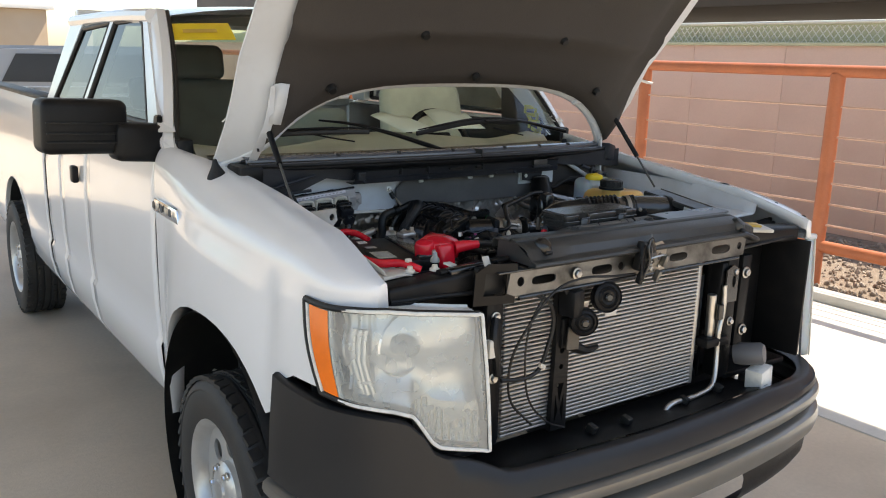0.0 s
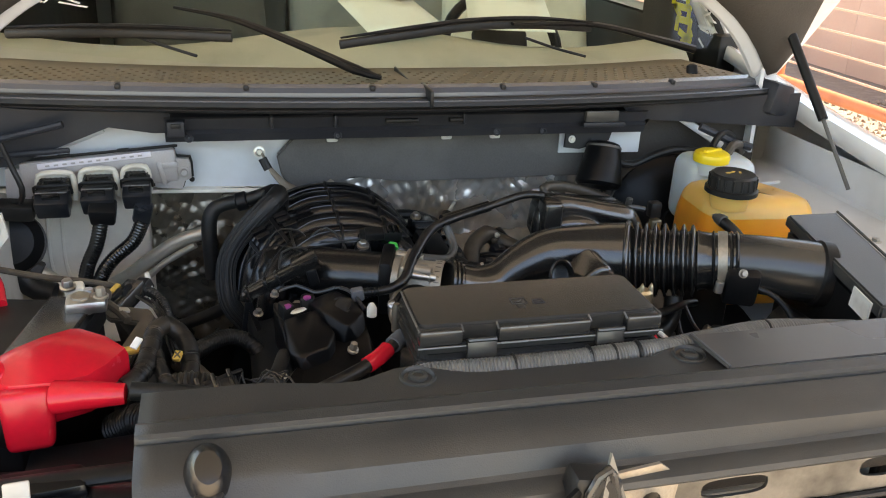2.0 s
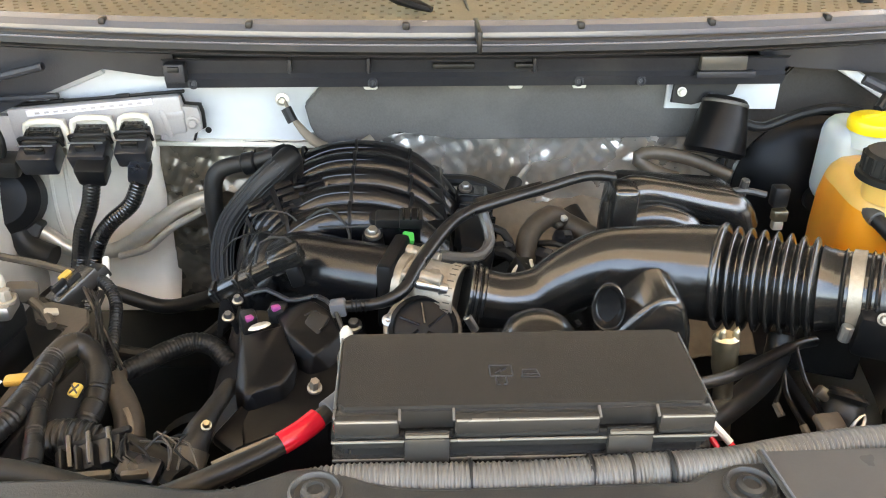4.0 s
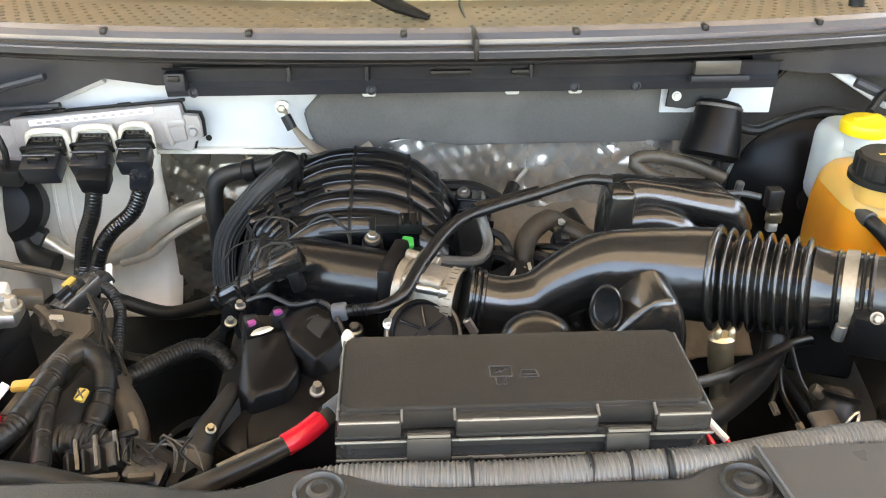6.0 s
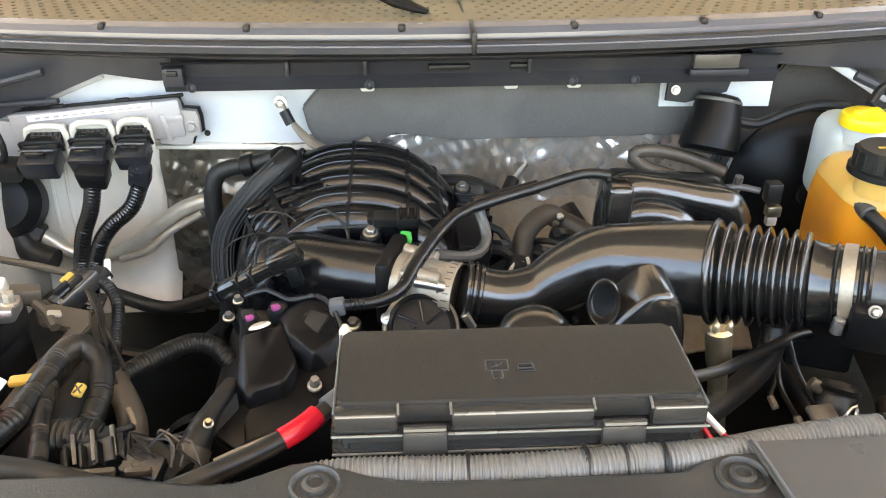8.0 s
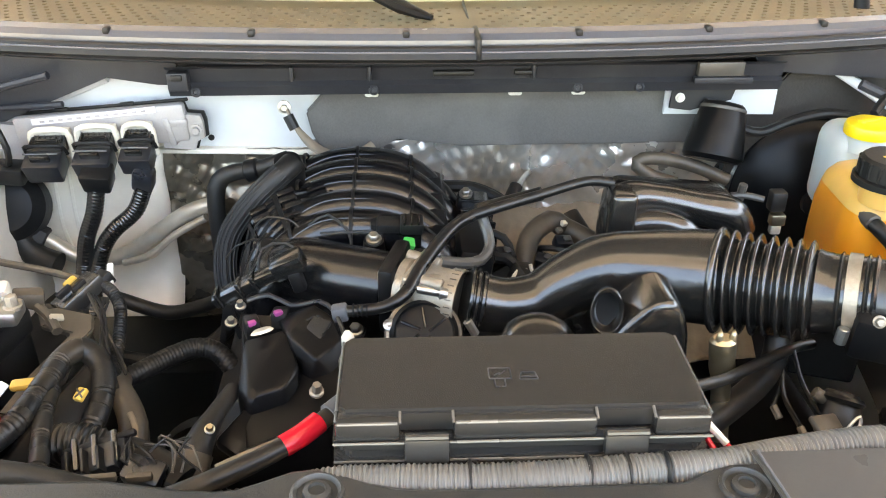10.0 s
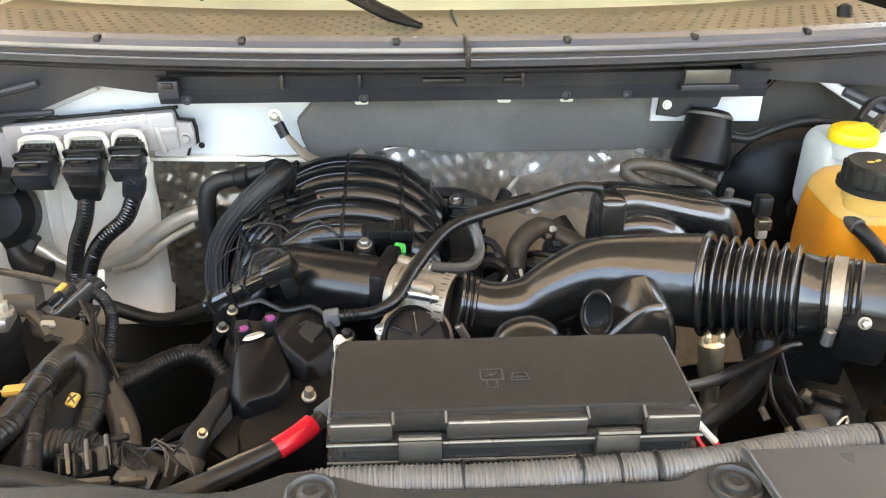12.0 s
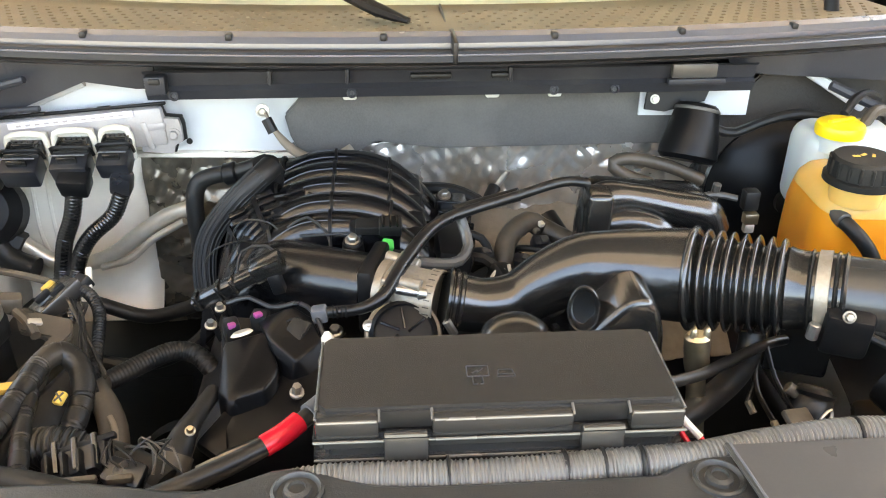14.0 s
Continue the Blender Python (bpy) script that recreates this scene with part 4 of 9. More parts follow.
# wheels
def build_wheel(s, y):
    cx = s * 0.868
    m = pose(cx, y, 0.375, 0, 90 * s, 0)          # z axis points outwards
    prof = [(0.235, -0.115), (0.25, -0.122), (0.31, -0.128), (0.352, -0.118), (0.368, -0.10), (0.374, -0.086)]
    for h in (-0.06, -0.02, 0.02, 0.06):
        prof += [(0.3755, h - 0.012), (0.3755, h - 0.005), (0.366, h - 0.0045), (0.366, h + 0.0045), (0.3755, h + 0.005)]
    prof += [(0.374, 0.086), (0.368, 0.10), (0.352, 0.118), (0.335, 0.124), (0.331, 0.121), (0.31, 0.128), (0.25, 0.122), (0.235, 0.115)]
    wheel = part("tyre", lathe(prof, m, 64), M_TYRE, truck, "black all-terrain tyre")
    places = []
    for i in range(48):
        for h in (-0.098, 0.098, -0.04, 0.04):
            a = 2 * math.pi * (i + (0.5 if h > 0 else 0)) / 48
            rr = 0.371 if abs(h) > 0.05 else 0.3745
            c = m @ pose(0, 0, 0, 0, 0, math.degrees(a)) @ Matrix.Translation((rr, 0, h)) @ pose(0, 0, 0, 12 if h > 0 else -12, 0, 0)
            places.append(c @ Matrix.Diagonal((0.014, 0.036, 0.034 if abs(h) > 0.05 else 0.018, 1)))
    b = many(cube(), places)
    part("tread", b, M_TYRE, wheel, kind="stuff")
    rim = part("rim", lathe([(0.236, -0.11), (0.228, -0.10), (0.215, -0.02), (0.210, 0.04), (0.214, 0.095), (0.226, 0.112), (0.238, 0.118), (0.241, 0.108), (0.232, 0.09)], m, 48), M_RIM, wheel)
    disc_holes = [oval(0.145 * math.cos(a), 0.145 * math.sin(a), 0.036, 0.036, 14) for a in [2 * math.pi * i / 7 for i in range(7)]]
    part("wheel_disc", plate(oval(0, 0, 0.214, 0.214, 48), m @ Matrix.Translation((0, 0, 0.055)), 0.012, disc_holes), M_RIM, wheel)
    part("hub_cap", lathe([(0.095, 0.05), (0.092, 0.085), (0.075, 0.10), (0.04, 0.105), (0.036, 0.112), (0, 0.114)], m, 32), M_RIM, wheel)
    part("brake_disc", lathe([(0, 0.02), (0.165, 0.02), (0.165, 0.0), (0, 0.0)], m, 32), M_STEEL, wheel)
    for i in range(6):
        a = 2 * math.pi * (i + 0.5) / 6
        part("wheel_nut", hexbolt(m @ Vector((0.075 * math.cos(a), 0.075 * math.sin(a), 0.094)), m.to_3x3() @ Vector((0, 0, 1)), 0.010, 0.016), M_CHROME, wheel)


for s in (-1, 1):
    build_wheel(s, 0.845)
    build_wheel(s, 4.56)
    part("wheel_well", lathe([(0.50, -0.20), (0.52, 0.0), (0.500, 0.16), (0.490, 0.195)], pose(s * 0.80, ARCH_Y, ARCH_Z, 0, 90 * s, 0), 48), M_RUBBER, truck)
part("axle_beam", rod((-0.75, 4.56, 0.375), (0.75, 4.56, 0.375), 0.05), M_RUBBER, truck)
for s in (-1, 1):
    part("frame_rail", rbox((s * 0.42, 2.75, 0.50), (0.09, 5.3, 0.15), bevel=0.01), M_RUBBER, truck)

# ---- pickup truck: front end ----
LAMP_CURVE = [(0.955, 0.238), (0.952, 0.18), (0.941, 0.125), (0.918, 0.076), (0.875, 0.034), (0.80, -0.008), (0.72, -0.037), (0.640, -0.057)]
LAMP_TOP = [(0.63, 1.160), (0.73, 1.170), (0.86, 1.180), (0.92, 1.178), (0.96, 1.170)]
LAMP_BOTTOM = [(0.62, 0.806), (0.66, 0.815), (0.745, 0.836), (0.763, 0.850), (0.803, 0.922), (0.842, 0.936), (0.91, 0.948), (0.96, 0.962)]
LAMP_PATH = [p for p, _ in spline([(x, y, 0) for x, y in LAMP_CURVE], 0.012)]


LAMP_SPAN = {-1: 1.0, 1: 0.42}      # the left lamp shows only its outer half


def lamp_point(s, u, v, inset=0.0):
    """Headlamp face: u from its rear edge to the inner edge, v from top to bottom; inset goes inwards."""
    u = LAMP_SPAN[s] * max(0.0, u)
    lean = 0.17 * v * (1 - u) ** 2
    k = min(0.9999, max(0.0, u + lean * (1 - u))) * (len(LAMP_PATH) - 1)
    i = int(k)
    p = LAMP_PATH[i].lerp(LAMP_PATH[i + 1], k - i)
    d = (LAMP_PATH[i + 1] - LAMP_PATH[i]).normalized()
    normal = Vector((-d.y, d.x, 0))
    if normal.y > 0:
        normal = -normal
    top, bottom = lerp_table(LAMP_TOP, p.x)[0], lerp_table(LAMP_BOTTOM, p.x)[0]
    if s > 0:
        bottom, inset = 0.72, inset * 0.35
    bulge = 0.010 * math.sin(math.pi * min(1, v)) + 0.012 * v
    q = p + normal * (bulge - inset) + d * (0.030 * v * u ** 4)
    return Vector((s * q.x + (LEFT_OUT if s > 0 else 0), q.y, top + (bottom - top) * v))


def build_headlamp(s):
    lamp = tagged(new("headlamp"), "cloudy clear headlamp with amber side marker")
    lamp.parent = truck
    us = [i / 40 for i in range(41)]
    vs = [j / 14 for j in range(15)]
    lens = part("lens", loft([[lamp_point(s, u, v) for u in us] for v in vs]), G_LENS, lamp, "hazy clear lens")
    lens.visible_shadow = False
    part("reflector", loft([[lamp_point(s, 0.13 + 0.86 * i / 60, 0.03 + 0.94 * v, 0.045 + 0.022 * math.sin(3.1 * v) + 0.006 * math.sin(i * 0.9) * (i < 22) + 0.012 * math.sin(v * 9 + i * 0.06)) for i in range(61)] for v in vs]), M_REFLECT, lamp, "ribbed chrome reflector", sharp=60)
    part("amber_marker", loft([[lamp_point(s, 0.02 + 0.155 * i / 10, 0.04 + 0.93 * v, -0.0012 + 0.0006 * (i % 2)) for i in range(11)] for v in vs]), M_AMBER, lamp, "amber side marker", sharp=60)
    part("marker_edge", tube([lamp_point(s, 0.185, v, 0.006) for v in vs], 0.006, 8, 0.05), M_LABEL, lamp)
    ring = [lamp_point(s, u, 0.0, -0.001) for u in us] + [lamp_point(s, 1.0, v, -0.001) for v in vs[1:]] + [lamp_point(s, u, 1.0, -0.001) for u in us[::-1][1:]] + [lamp_point(s, 0.0, v, -0.001) for v in vs[::-1][1:]]
    part("bezel", tube(ring, 0.0048, 8, 0.05), M_LABEL, lamp, "pale moulded lens rim")
    part("gap_seal", tube([p + Vector((0, 0.008, 0)) for p in ring], 0.0085, 8, 0.05), M_RUBBER, lamp)
    back = [lamp_point(s, u, 0.0, 0.0) for u in us] + [lamp_point(s, 1.0, v, 0.0) for v in vs[1:]] + [lamp_point(s, u, 1.0, 0.0) for u in us[::-1][1:]] + [lamp_point(s, 0.0, v, 0.0) for v in vs[::-1][1:]]
    deep = [lamp_point(s, u, 0.02, 0.09) for u in us] + [lamp_point(s, 1.0, v, 0.09) for v in vs[1:]] + [lamp_point(s, u, 0.98, 0.09) for u in us[::-1][1:]] + [lamp_point(s, 0.06, v, 0.06) for v in vs[::-1][1:]]
    b = loft([back, deep])
    merge(b, loft([[lamp_point(s, u, v, 0.09) for u in us[3:]] for v in vs]))
    part("housing", b, M_LABEL if s < 0 else M_PLASTIC, lamp, "pale grey lamp housing" if s < 0 else "black lamp housing", sharp=40)
    # main beam bowl, its bulb shield and the ribbed turn signal below
    c = lamp_point(s, 0.60, 0.36, 0.05)
    part("bulb_shield", lathe([(0, -0.035), (0.02, -0.035), (0.026, -0.02), (0.028, 0.02)], along(c, c + Vector((0.15 * s, 1, 0))), 24), M_REFLECT, lamp)
    part("bowl_rim", lathe([(0.074, 0.004), (0.078, 0.0), (0.082, 0.004)], along(c, c + Vector((0.2 * s, 1, 0))), 40), M_REFLECT, lamp)
    for i in range(9):
        part("signal_rib", tube([lamp_point(s, 0.66 + 0.036 * i, 0.72 - 0.01 * (i % 2), 0.018), lamp_point(s, 0.665 + 0.036 * i, 0.95, 0.018)], 0.0065, 8, 0.05), G_LENS, lamp)
    b = loft([[lamp_point(s, 0.64 + 0.33 * i / 16, 0.66 + 0.31 * j / 6, 0.026) for i in range(17)] for j in range(7)])
    part("signal_reflector", b, M_BONE, lamp, "pale ribbed turn-signal reflector")
    for u, v in ((0.3, 0.25), (0.34, 0.3), (0.38, 0.33)):
        part("reflector_flute", tube([lamp_point(s, u, 0.22, 0.03), lamp_point(s, u - 0.02, 0.55, 0.028), lamp_point(s, u + 0.03, 0.9, 0.03)], 0.007, 8, 0.04), M_REFLECT, lamp)


build_headlamp(-1)
# the other lamp shows only the clouded outer edge of its lens
edge_lamp = tagged(new("headlamp"), "clouded headlamp lens edge beside an empty cavity")
edge_lamp.parent = truck


def lens_edge(w, z, back=0.0):
    low = (1.16 - z) / 0.45
    return (0.930 + 0.055 * low + 0.075 * w, 0.118 - 0.038 * math.sin(math.pi * (0.25 + 0.6 * w)) + back, z)


zs = [1.16 - 0.03 * i for i in range(16)]
thicken(part("lens", loft([[lens_edge(w / 6, z) for w in range(7)] for z in zs]), M_TANK, edge_lamp, "clouded lens edge"), 0.004)
for w in (0.0, 0.55, 1.0):
    part("lens_seam", tube([lens_edge(w, z, -0.005) for z in zs], 0.0028, 6, 0.04), M_BONE if w else M_GREYPLUG, edge_lamp)
part("lens_cap", rbox((0.955, 0.10, 1.168), (0.075, 0.05, 0.022), (0, 8, 10), 0.006), M_WHITE_IN, edge_lamp)

# bumper: a cover under the lamps and two bars along one plan curve
HALF = [(1.004, 0.350), (1.004, 0.30), (0.994, 0.22), (0.966, 0.12), (0.905, 0.028), (0.79, -0.044), (0.6, -0.090), (0.4, -0.116), (0.2, -0.130)]
PLAN = [p for p, _ in spline([(-x, y, 0) for x, y in HALF] + [(0, -0.134, 0)] + [(x + LEFT_OUT * min(1, x / 0.8), y, 0) for x, y in HALF[::-1]], 0.03)]


def bumper_sweep(profile, lo=0.0, hi=1.0):
    """Sweeps (outward, height) pairs, or functions of the plan x, along the bumper."""
    rows = []
    n = len(PLAN)
    for i, p in enumerate(PLAN):
        if not lo <= i / (n - 1) <= hi:
            continue
        d = (PLAN[min(i + 1, n - 1)] - PLAN[max(i - 1, 0)]).normalized()
        normal = Vector((d.y, -d.x, 0))
        row = []
        for out, z in profile:
            z = z(p) if callable(z) else z
            row.append(p + normal * out + Vector((0, 0, z)))
        rows.append(row)
    return loft(rows)


def cover_top(p):
    x = abs(p.x)
    if p.x > 0.5:
        return 0.742 - 0.03 * min(1.0, (p.x - 0.5) / 0.3)
    if p.y > 0.14:
        return 0.934 + 0.018 * (p.y - 0.14) / 0.21
    return lerp_table([(0.0, 0.742), (0.56, 0.744), (0.61, 0.770), (0.66, 0.796), (0.745, 0.818), (0.768, 0.836), (0.806, 0.905), (0.84, 0.919), (0.92, 0.931), (1.01, 0.934)], x)[0]


bumper = tagged(new("front_bumper"), "dark grey front bumper with warm grey bars")
bumper.parent = truck
cover = part("bumper_cover", bumper_sweep([(-0.05, lambda p: cover_top(p) - 0.012), (-0.012, lambda p: cover_top(p)), (-0.002, lambda p: cover_top(p) - 0.006), (0.008, lambda p: 0.66 + 0.55 * (cover_top(p) - 0.66)), (0.014, 0.69), (0.018, 0.672), (0.004, 0.664), (-0.03, 0.662)]), M_BUMPER, bumper, "dark grey textured bumper cover", sharp=50)
part("upper_bar", bumper_sweep([(-0.03, 0.664), (0.018, 0.660), (0.030, 0.652), (0.033, 0.635), (0.028, 0.620), (0.015, 0.612), (-0.03, 0.610)]), M_BARPAINT, bumper, "warm grey upper bumper bar")
part("bar_groove", bumper_sweep([(-0.03, 0.612), (-0.012, 0.606), (-0.012, 0.594), (-0.03, 0.588)]), M_RUBBER, bumper)
part("lower_bar", bumper_sweep([(-0.03, 0.592), (0.018, 0.588), (0.034, 0.578), (0.040, 0.545), (0.032, 0.515), (0.01, 0.505), (-0.03, 0.50)]), M_BARPAINT, bumper, "warm grey lower bumper bar")
part("lower_valance", bumper_sweep([(-0.03, 0.502), (-0.004, 0.498), (0.006, 0.47), (0.002, 0.42), (-0.02, 0.38), (-0.06, 0.37)], 0.0, 0.36), M_PLASTIC, bumper)
part("lower_valance", bumper_sweep([(-0.03, 0.502), (-0.004, 0.498), (0.006, 0.47), (0.002, 0.42), (-0.02, 0.38), (-0.06, 0.37)], 0.64, 1.0), M_PLASTIC, bumper)
part("valance_brace", rbox((0, -0.05, 0.47), (0.7, 0.05, 0.05), bevel=0.01), M_RUBBER, bumper)
# shelf between bumper and radiator
part("bumper_shelf", loft([[(x, -0.095 + 0.05 * abs(x), 0.738), (x, -0.02, 0.722), (x, 0.10, 0.712), (x, 0.13, 0.70)] for x in [-0.56 + 0.14 * i for i in range(9)]]), M_PLASTIC, truck, "black plastic shelf behind the bumper")
for x, y in ((-0.18, 0.0), (-0.05, -0.01), (0.22, 0.0), (0.4, 0.01)):
    part("shelf_clip", rbox((x, y, 0.732), (0.022, 0.03, 0.03), (20, 0, 12), 0.004), M_RUBBER, truck)

# radiator support
BEAM_Y, BEAM_Z0, BEAM_Z1 = 0.022, 1.162, 1.228
support = tagged(new("radiator_support"), "grey steel radiator support with oval holes")
support.parent = truck
holes = [oval(-0.455, 1.200, 0.012, 0.013, 14), oval(-0.375, 1.197, 0.042, 0.012, 20, 0.6), oval(-0.16, 1.197, 0.04, 0.013, 20, 0.6), oval(-0.085, 1.198, 0.012, 0.012, 14),
         oval(0.16, 1.197, 0.04, 0.012, 20, 0.6), oval(0.36, 1.198, 0.045, 0.014, 20, 0.7), oval(0.452, 1.200, 0.011, 0.013, 14)]
b = plate([(-0.50, BEAM_Z0 + 0.012), (-0.47, BEAM_Z0), (-0.30, BEAM_Z0), (-0.29, BEAM_Z0 - 0.02), (-0.245, BEAM_Z0 - 0.02), (-0.23, BEAM_Z0), (0.475, BEAM_Z0 + 0.006), (0.485, BEAM_Z1), (-0.49, BEAM_Z1)],
          pose(0, BEAM_Y + 0.004, 0, 90, 0, 0), 0.004, holes)
part("beam_face", b, M_BEAM, support, "dull steel face plate", sharp=30)
part("beam_top", rbox((-0.02, 0.07, 1.229), (1.02, 0.10, 0.006), bevel=0.002), M_SATIN, support)
part("beam_back", rbox((-0.02, 0.065, 1.19), (0.98, 0.006, 0.06), bevel=0.002), M_PLASTIC, support)
part("beam_lip", rod((-0.46, 0.02, 1.158), (0.45, 0.02, 1.162), 0.005, 8), M_SATIN, support)
for x, z in ((-0.262, 1.199), (-0.025, 1.196)):
    part("beam_bolt", hexbolt((x, 0.016, z), (0, -1, 0), 0.011, 0.010), M_STEEL, support)
# end plates of the support above each lamp
for s in (-1, 1):
    part("lamp_panel", rbox((s * 0.655 + (0.03 if s > 0 else 0), 0.105, 1.20), (0.34, 0.075, 0.055), (0, s * 3, 0), 0.012, 3), M_PLASTIC, support, "black panel above the headlamp")
    part("panel_lip", rod((s * 0.50, 0.065, 1.175), (s * 0.82, 0.072, 1.186), 0.007, 10), M_PLASTIC, support)
    part("side_post", rbox((s * 0.50, 0.10, 0.97), (0.055, 0.07, 0.48), bevel=0.01), M_PLASTIC, support)
    for z in (1.10, 0.93):
        part("post_bolt", hexbolt((s * 0.50, 0.063, z), (0, -1, 0), 0.010, 0.010), M_STEEL, support)
    part("inner_wing", rbox((s * 0.72, 0.20, 0.95), (0.46, 0.012, 0.5), (0, 0, s * 8), 0.003), M_PLASTIC, support)
    part("lamp_tray", rbox((s * 0.67, 0.13, 0.735), (0.34, 0.14, 0.02), bevel=0.006), M_PLASTIC, support)
part("wing_bracket", plate([(-0.065, -0.055), (0.06, -0.06), (0.065, 0.045), (-0.02, 0.05), (-0.06, 0.03)], pose(-0.532, 0.034, 1.205, 90, 0, -6), 0.005, [[(-0.035, -0.032), (0.032, -0.036), (0.034, 0.024), (-0.030, 0.026)]]), M_COVER, support, "black bracket round a square hole")
part("square_pocket", rbox((-0.532, 0.060, 1.205), (0.085, 0.02, 0.075), bevel=0.004), M_RUBBER, support)
part("cream_tab", rbox((-0.534, 0.066, 1.250), (0.022, 0.005, 0.036), (-28, 0, 6), 0.002), M_APRON, support, "flaked cream tab")
part("cream_tab", rbox((-0.612, 0.118, 1.244), (0.028, 0.026, 0.006), (10, 6, 20), 0.002), M_APRON, support, "flaked cream tab")
part("rear_channel", rbox((-0.56, 0.095, 1.235), (0.16, 0.03, 0.018), (0, -2, 4), 0.006), M_MANIFOLD, support)
for x, y in ((-0.72, 0.14), (-0.655, 0.125)):
    part("panel_plug", lathe([(0.014, 0), (0.013, 0.005), (0.008, 0.008), (0.007, 0.015), (0, 0.016)], pose(x, y, 1.232), 20), M_BONE, support, "pale plastic plug")
part("panel_edge", rbox((-0.75, 0.16, 1.228), (0.13, 0.05, 0.01), (0, 0, 14), 0.003), M_APRON, support)

# condenser with its fins
condenser = tagged(new("condenser"), "silver condenser core with fine horizontal fins")
condenser.parent = truck
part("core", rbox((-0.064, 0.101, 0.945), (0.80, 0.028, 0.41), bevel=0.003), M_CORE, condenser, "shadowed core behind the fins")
for x in (-0.472, 0.343):
    part("header_tank", rbox((x, 0.094, 0.945), (0.022, 0.036, 0.42), bevel=0.008), M_FIN if x > 0 else M_PLASTIC, condenser)
fin = None
for i in range(34):
    if fin is None:
        fin = part("fin", rbox((0, 0, 0), (0.79, 0.016, 0.0066), bevel=0.002, seg=1), M_FIN, condenser)
        ob = fin
    else:
        ob = fin.copy()
        scene.collection.objects.link(ob)
    ob.location = (-0.064, 0.080, 0.748 + i * 0.0119)
part("fan_shroud", rbox((-0.02, 0.215, 0.93), (0.92, 0.07, 0.50), bevel=0.02), M_PLASTIC, truck)
part("radiator", rbox((-0.02, 0.165, 0.95), (0.92, 0.045, 0.46), bevel=0.006), M_SATIN, truck)

# centre brace with the horns
brace = part("centre_brace", plate([(-0.03, 0.0), (-0.024, -0.22), (-0.03, -0.44), (0.03, -0.44), (0.026, -0.22), (0.03, 0.0)], pose(-0.262, 0.075, 1.17, 90, 0, 0), 0.02,
                                   [[(-0.012, -0.30), (0.0, -0.36), (0.014, -0.30)], [(-0.016, -0.33), (-0.004, -0.38), (-0.016, -0.42)], [(0.016, -0.33), (0.016, -0.42), (0.004, -0.38)], oval(0, -0.25, 0.008, 0.008, 10), oval(0, -0.20, 0.008, 0.012, 10)]), M_PLASTIC, truck, "black pierced brace")
part("brace_foot", rbox((-0.25, 0.06, 1.02), (0.05, 0.03, 0.09), bevel=0.008), M_PLASTIC, brace)
part("brace_tab", tube([(-0.24, 0.05, 0.985), (-0.20, 0.03, 0.965), (-0.15, 0.03, 0.968)], [0.022, 0.012, 0.007], 8), M_PLASTIC, brace)


def build_horn(c, toward, r):
    m = along(c, Vector(c) + Vector(toward))
    horn = part("horn", lathe([(0, -0.028), (r * 0.8, -0.028), (r, -0.016), (r, 0.0), (r * 0.93, 0.006), (r * 0.9, 0.002), (r * 0.7, 0.006), (r * 0.62, 0.002), (r * 0.45, 0.008), (r * 0.25, 0.006), (0, 0.006)], m, 40), M_PLASTIC, truck, "black disc horn")
    part("horn_hub", lathe([(0.012, 0.004), (0.012, 0.012), (0.008, 0.016), (0, 0.016)], m, 16), M_SATIN, horn)
    part("horn_bracket", rbox(m @ Vector((0.0, r * 0.6, -0.03)), (0.03, 0.006, 0.07), (20, 0, 0), 0.002), M_STEEL, horn)


build_horn((-0.146, 0.008, 1.118), (-0.35, -1, 0.15), 0.045)
build_horn((-0.236, 0.002, 1.060), (-0.55, -1, 0.0), 0.040)
for x, z, mat in ((-0.108, 1.085, M_APRON), (-0.250, 1.008, M_DUSTHOSE)):
    part("horn_plate", plate([(-0.022, -0.03), (0.020, -0.032), (0.022, 0.03), (-0.016, 0.034)], pose(x, 0.03, z, 88, 0, -8), 0.004, bevel=0.001), mat, truck, "flat horn bracket plate")
part("horn_shell", rbox((-0.262, 0.03, 1.115), (0.05, 0.06, 0.08), (0, 0, 10), 0.012), M_PLASTIC, truck)

# latch
latch = tagged(new("hood_latch"), "zinc hood latch on a black bracket")
latch.parent = truck
latch.location = (-0.035, -0.008, 0.006)
part("latch_plate", plate([(-0.05, -0.04), (0.05, -0.035), (0.055, 0.03), (0.03, 0.05), (-0.05, 0.045)], pose(0.055, 0.006, 1.205, 90, 0, 4), 0.004, [oval(0.025, 0.005, 0.012, 0.012, 12), oval(-0.015, -0.005, 0.016, 0.008, 14)]), M_THROTTLE, latch)
part("latch_body", rbox((0.005, -0.002, 1.22), (0.05, 0.03, 0.085), (0, 12, 0), 0.006), M_RUBBER, latch)
part("latch_jaw", tube([(-0.008, -0.02, 1.17), (0.005, -0.024, 1.21), (0.0, -0.02, 1.25), (0.02, -0.015, 1.272), (0.035, -0.012, 1.235)], 0.0045, 8), M_SATIN, latch)
part("latch_spring", tube([(0.0, -0.02, 1.215), (0.05, -0.025, 1.222), (0.09, -0.01, 1.215)], 0.003, 6), M_STEEL, latch)
part("latch_striker", plate([(-0.02, -0.03), (0.022, -0.03), (0.0, 0.035)], pose(0.025, -0.012, 1.25, 80, 0, 20), 0.003, [[(-0.009, -0.02), (0.01, -0.02), (0.0, 0.012)]]), M_BEAM, latch)
part("latch_side", plate([(-0.03, -0.045), (0.012, -0.05), (0.02, 0.02), (0.0, 0.045), (-0.02, 0.04)], pose(-0.012, -0.016, 1.212, 90, 0, 30), 0.004, [oval(-0.005, 0.005, 0.007, 0.010, 10)]), M_PLASTIC, latch)
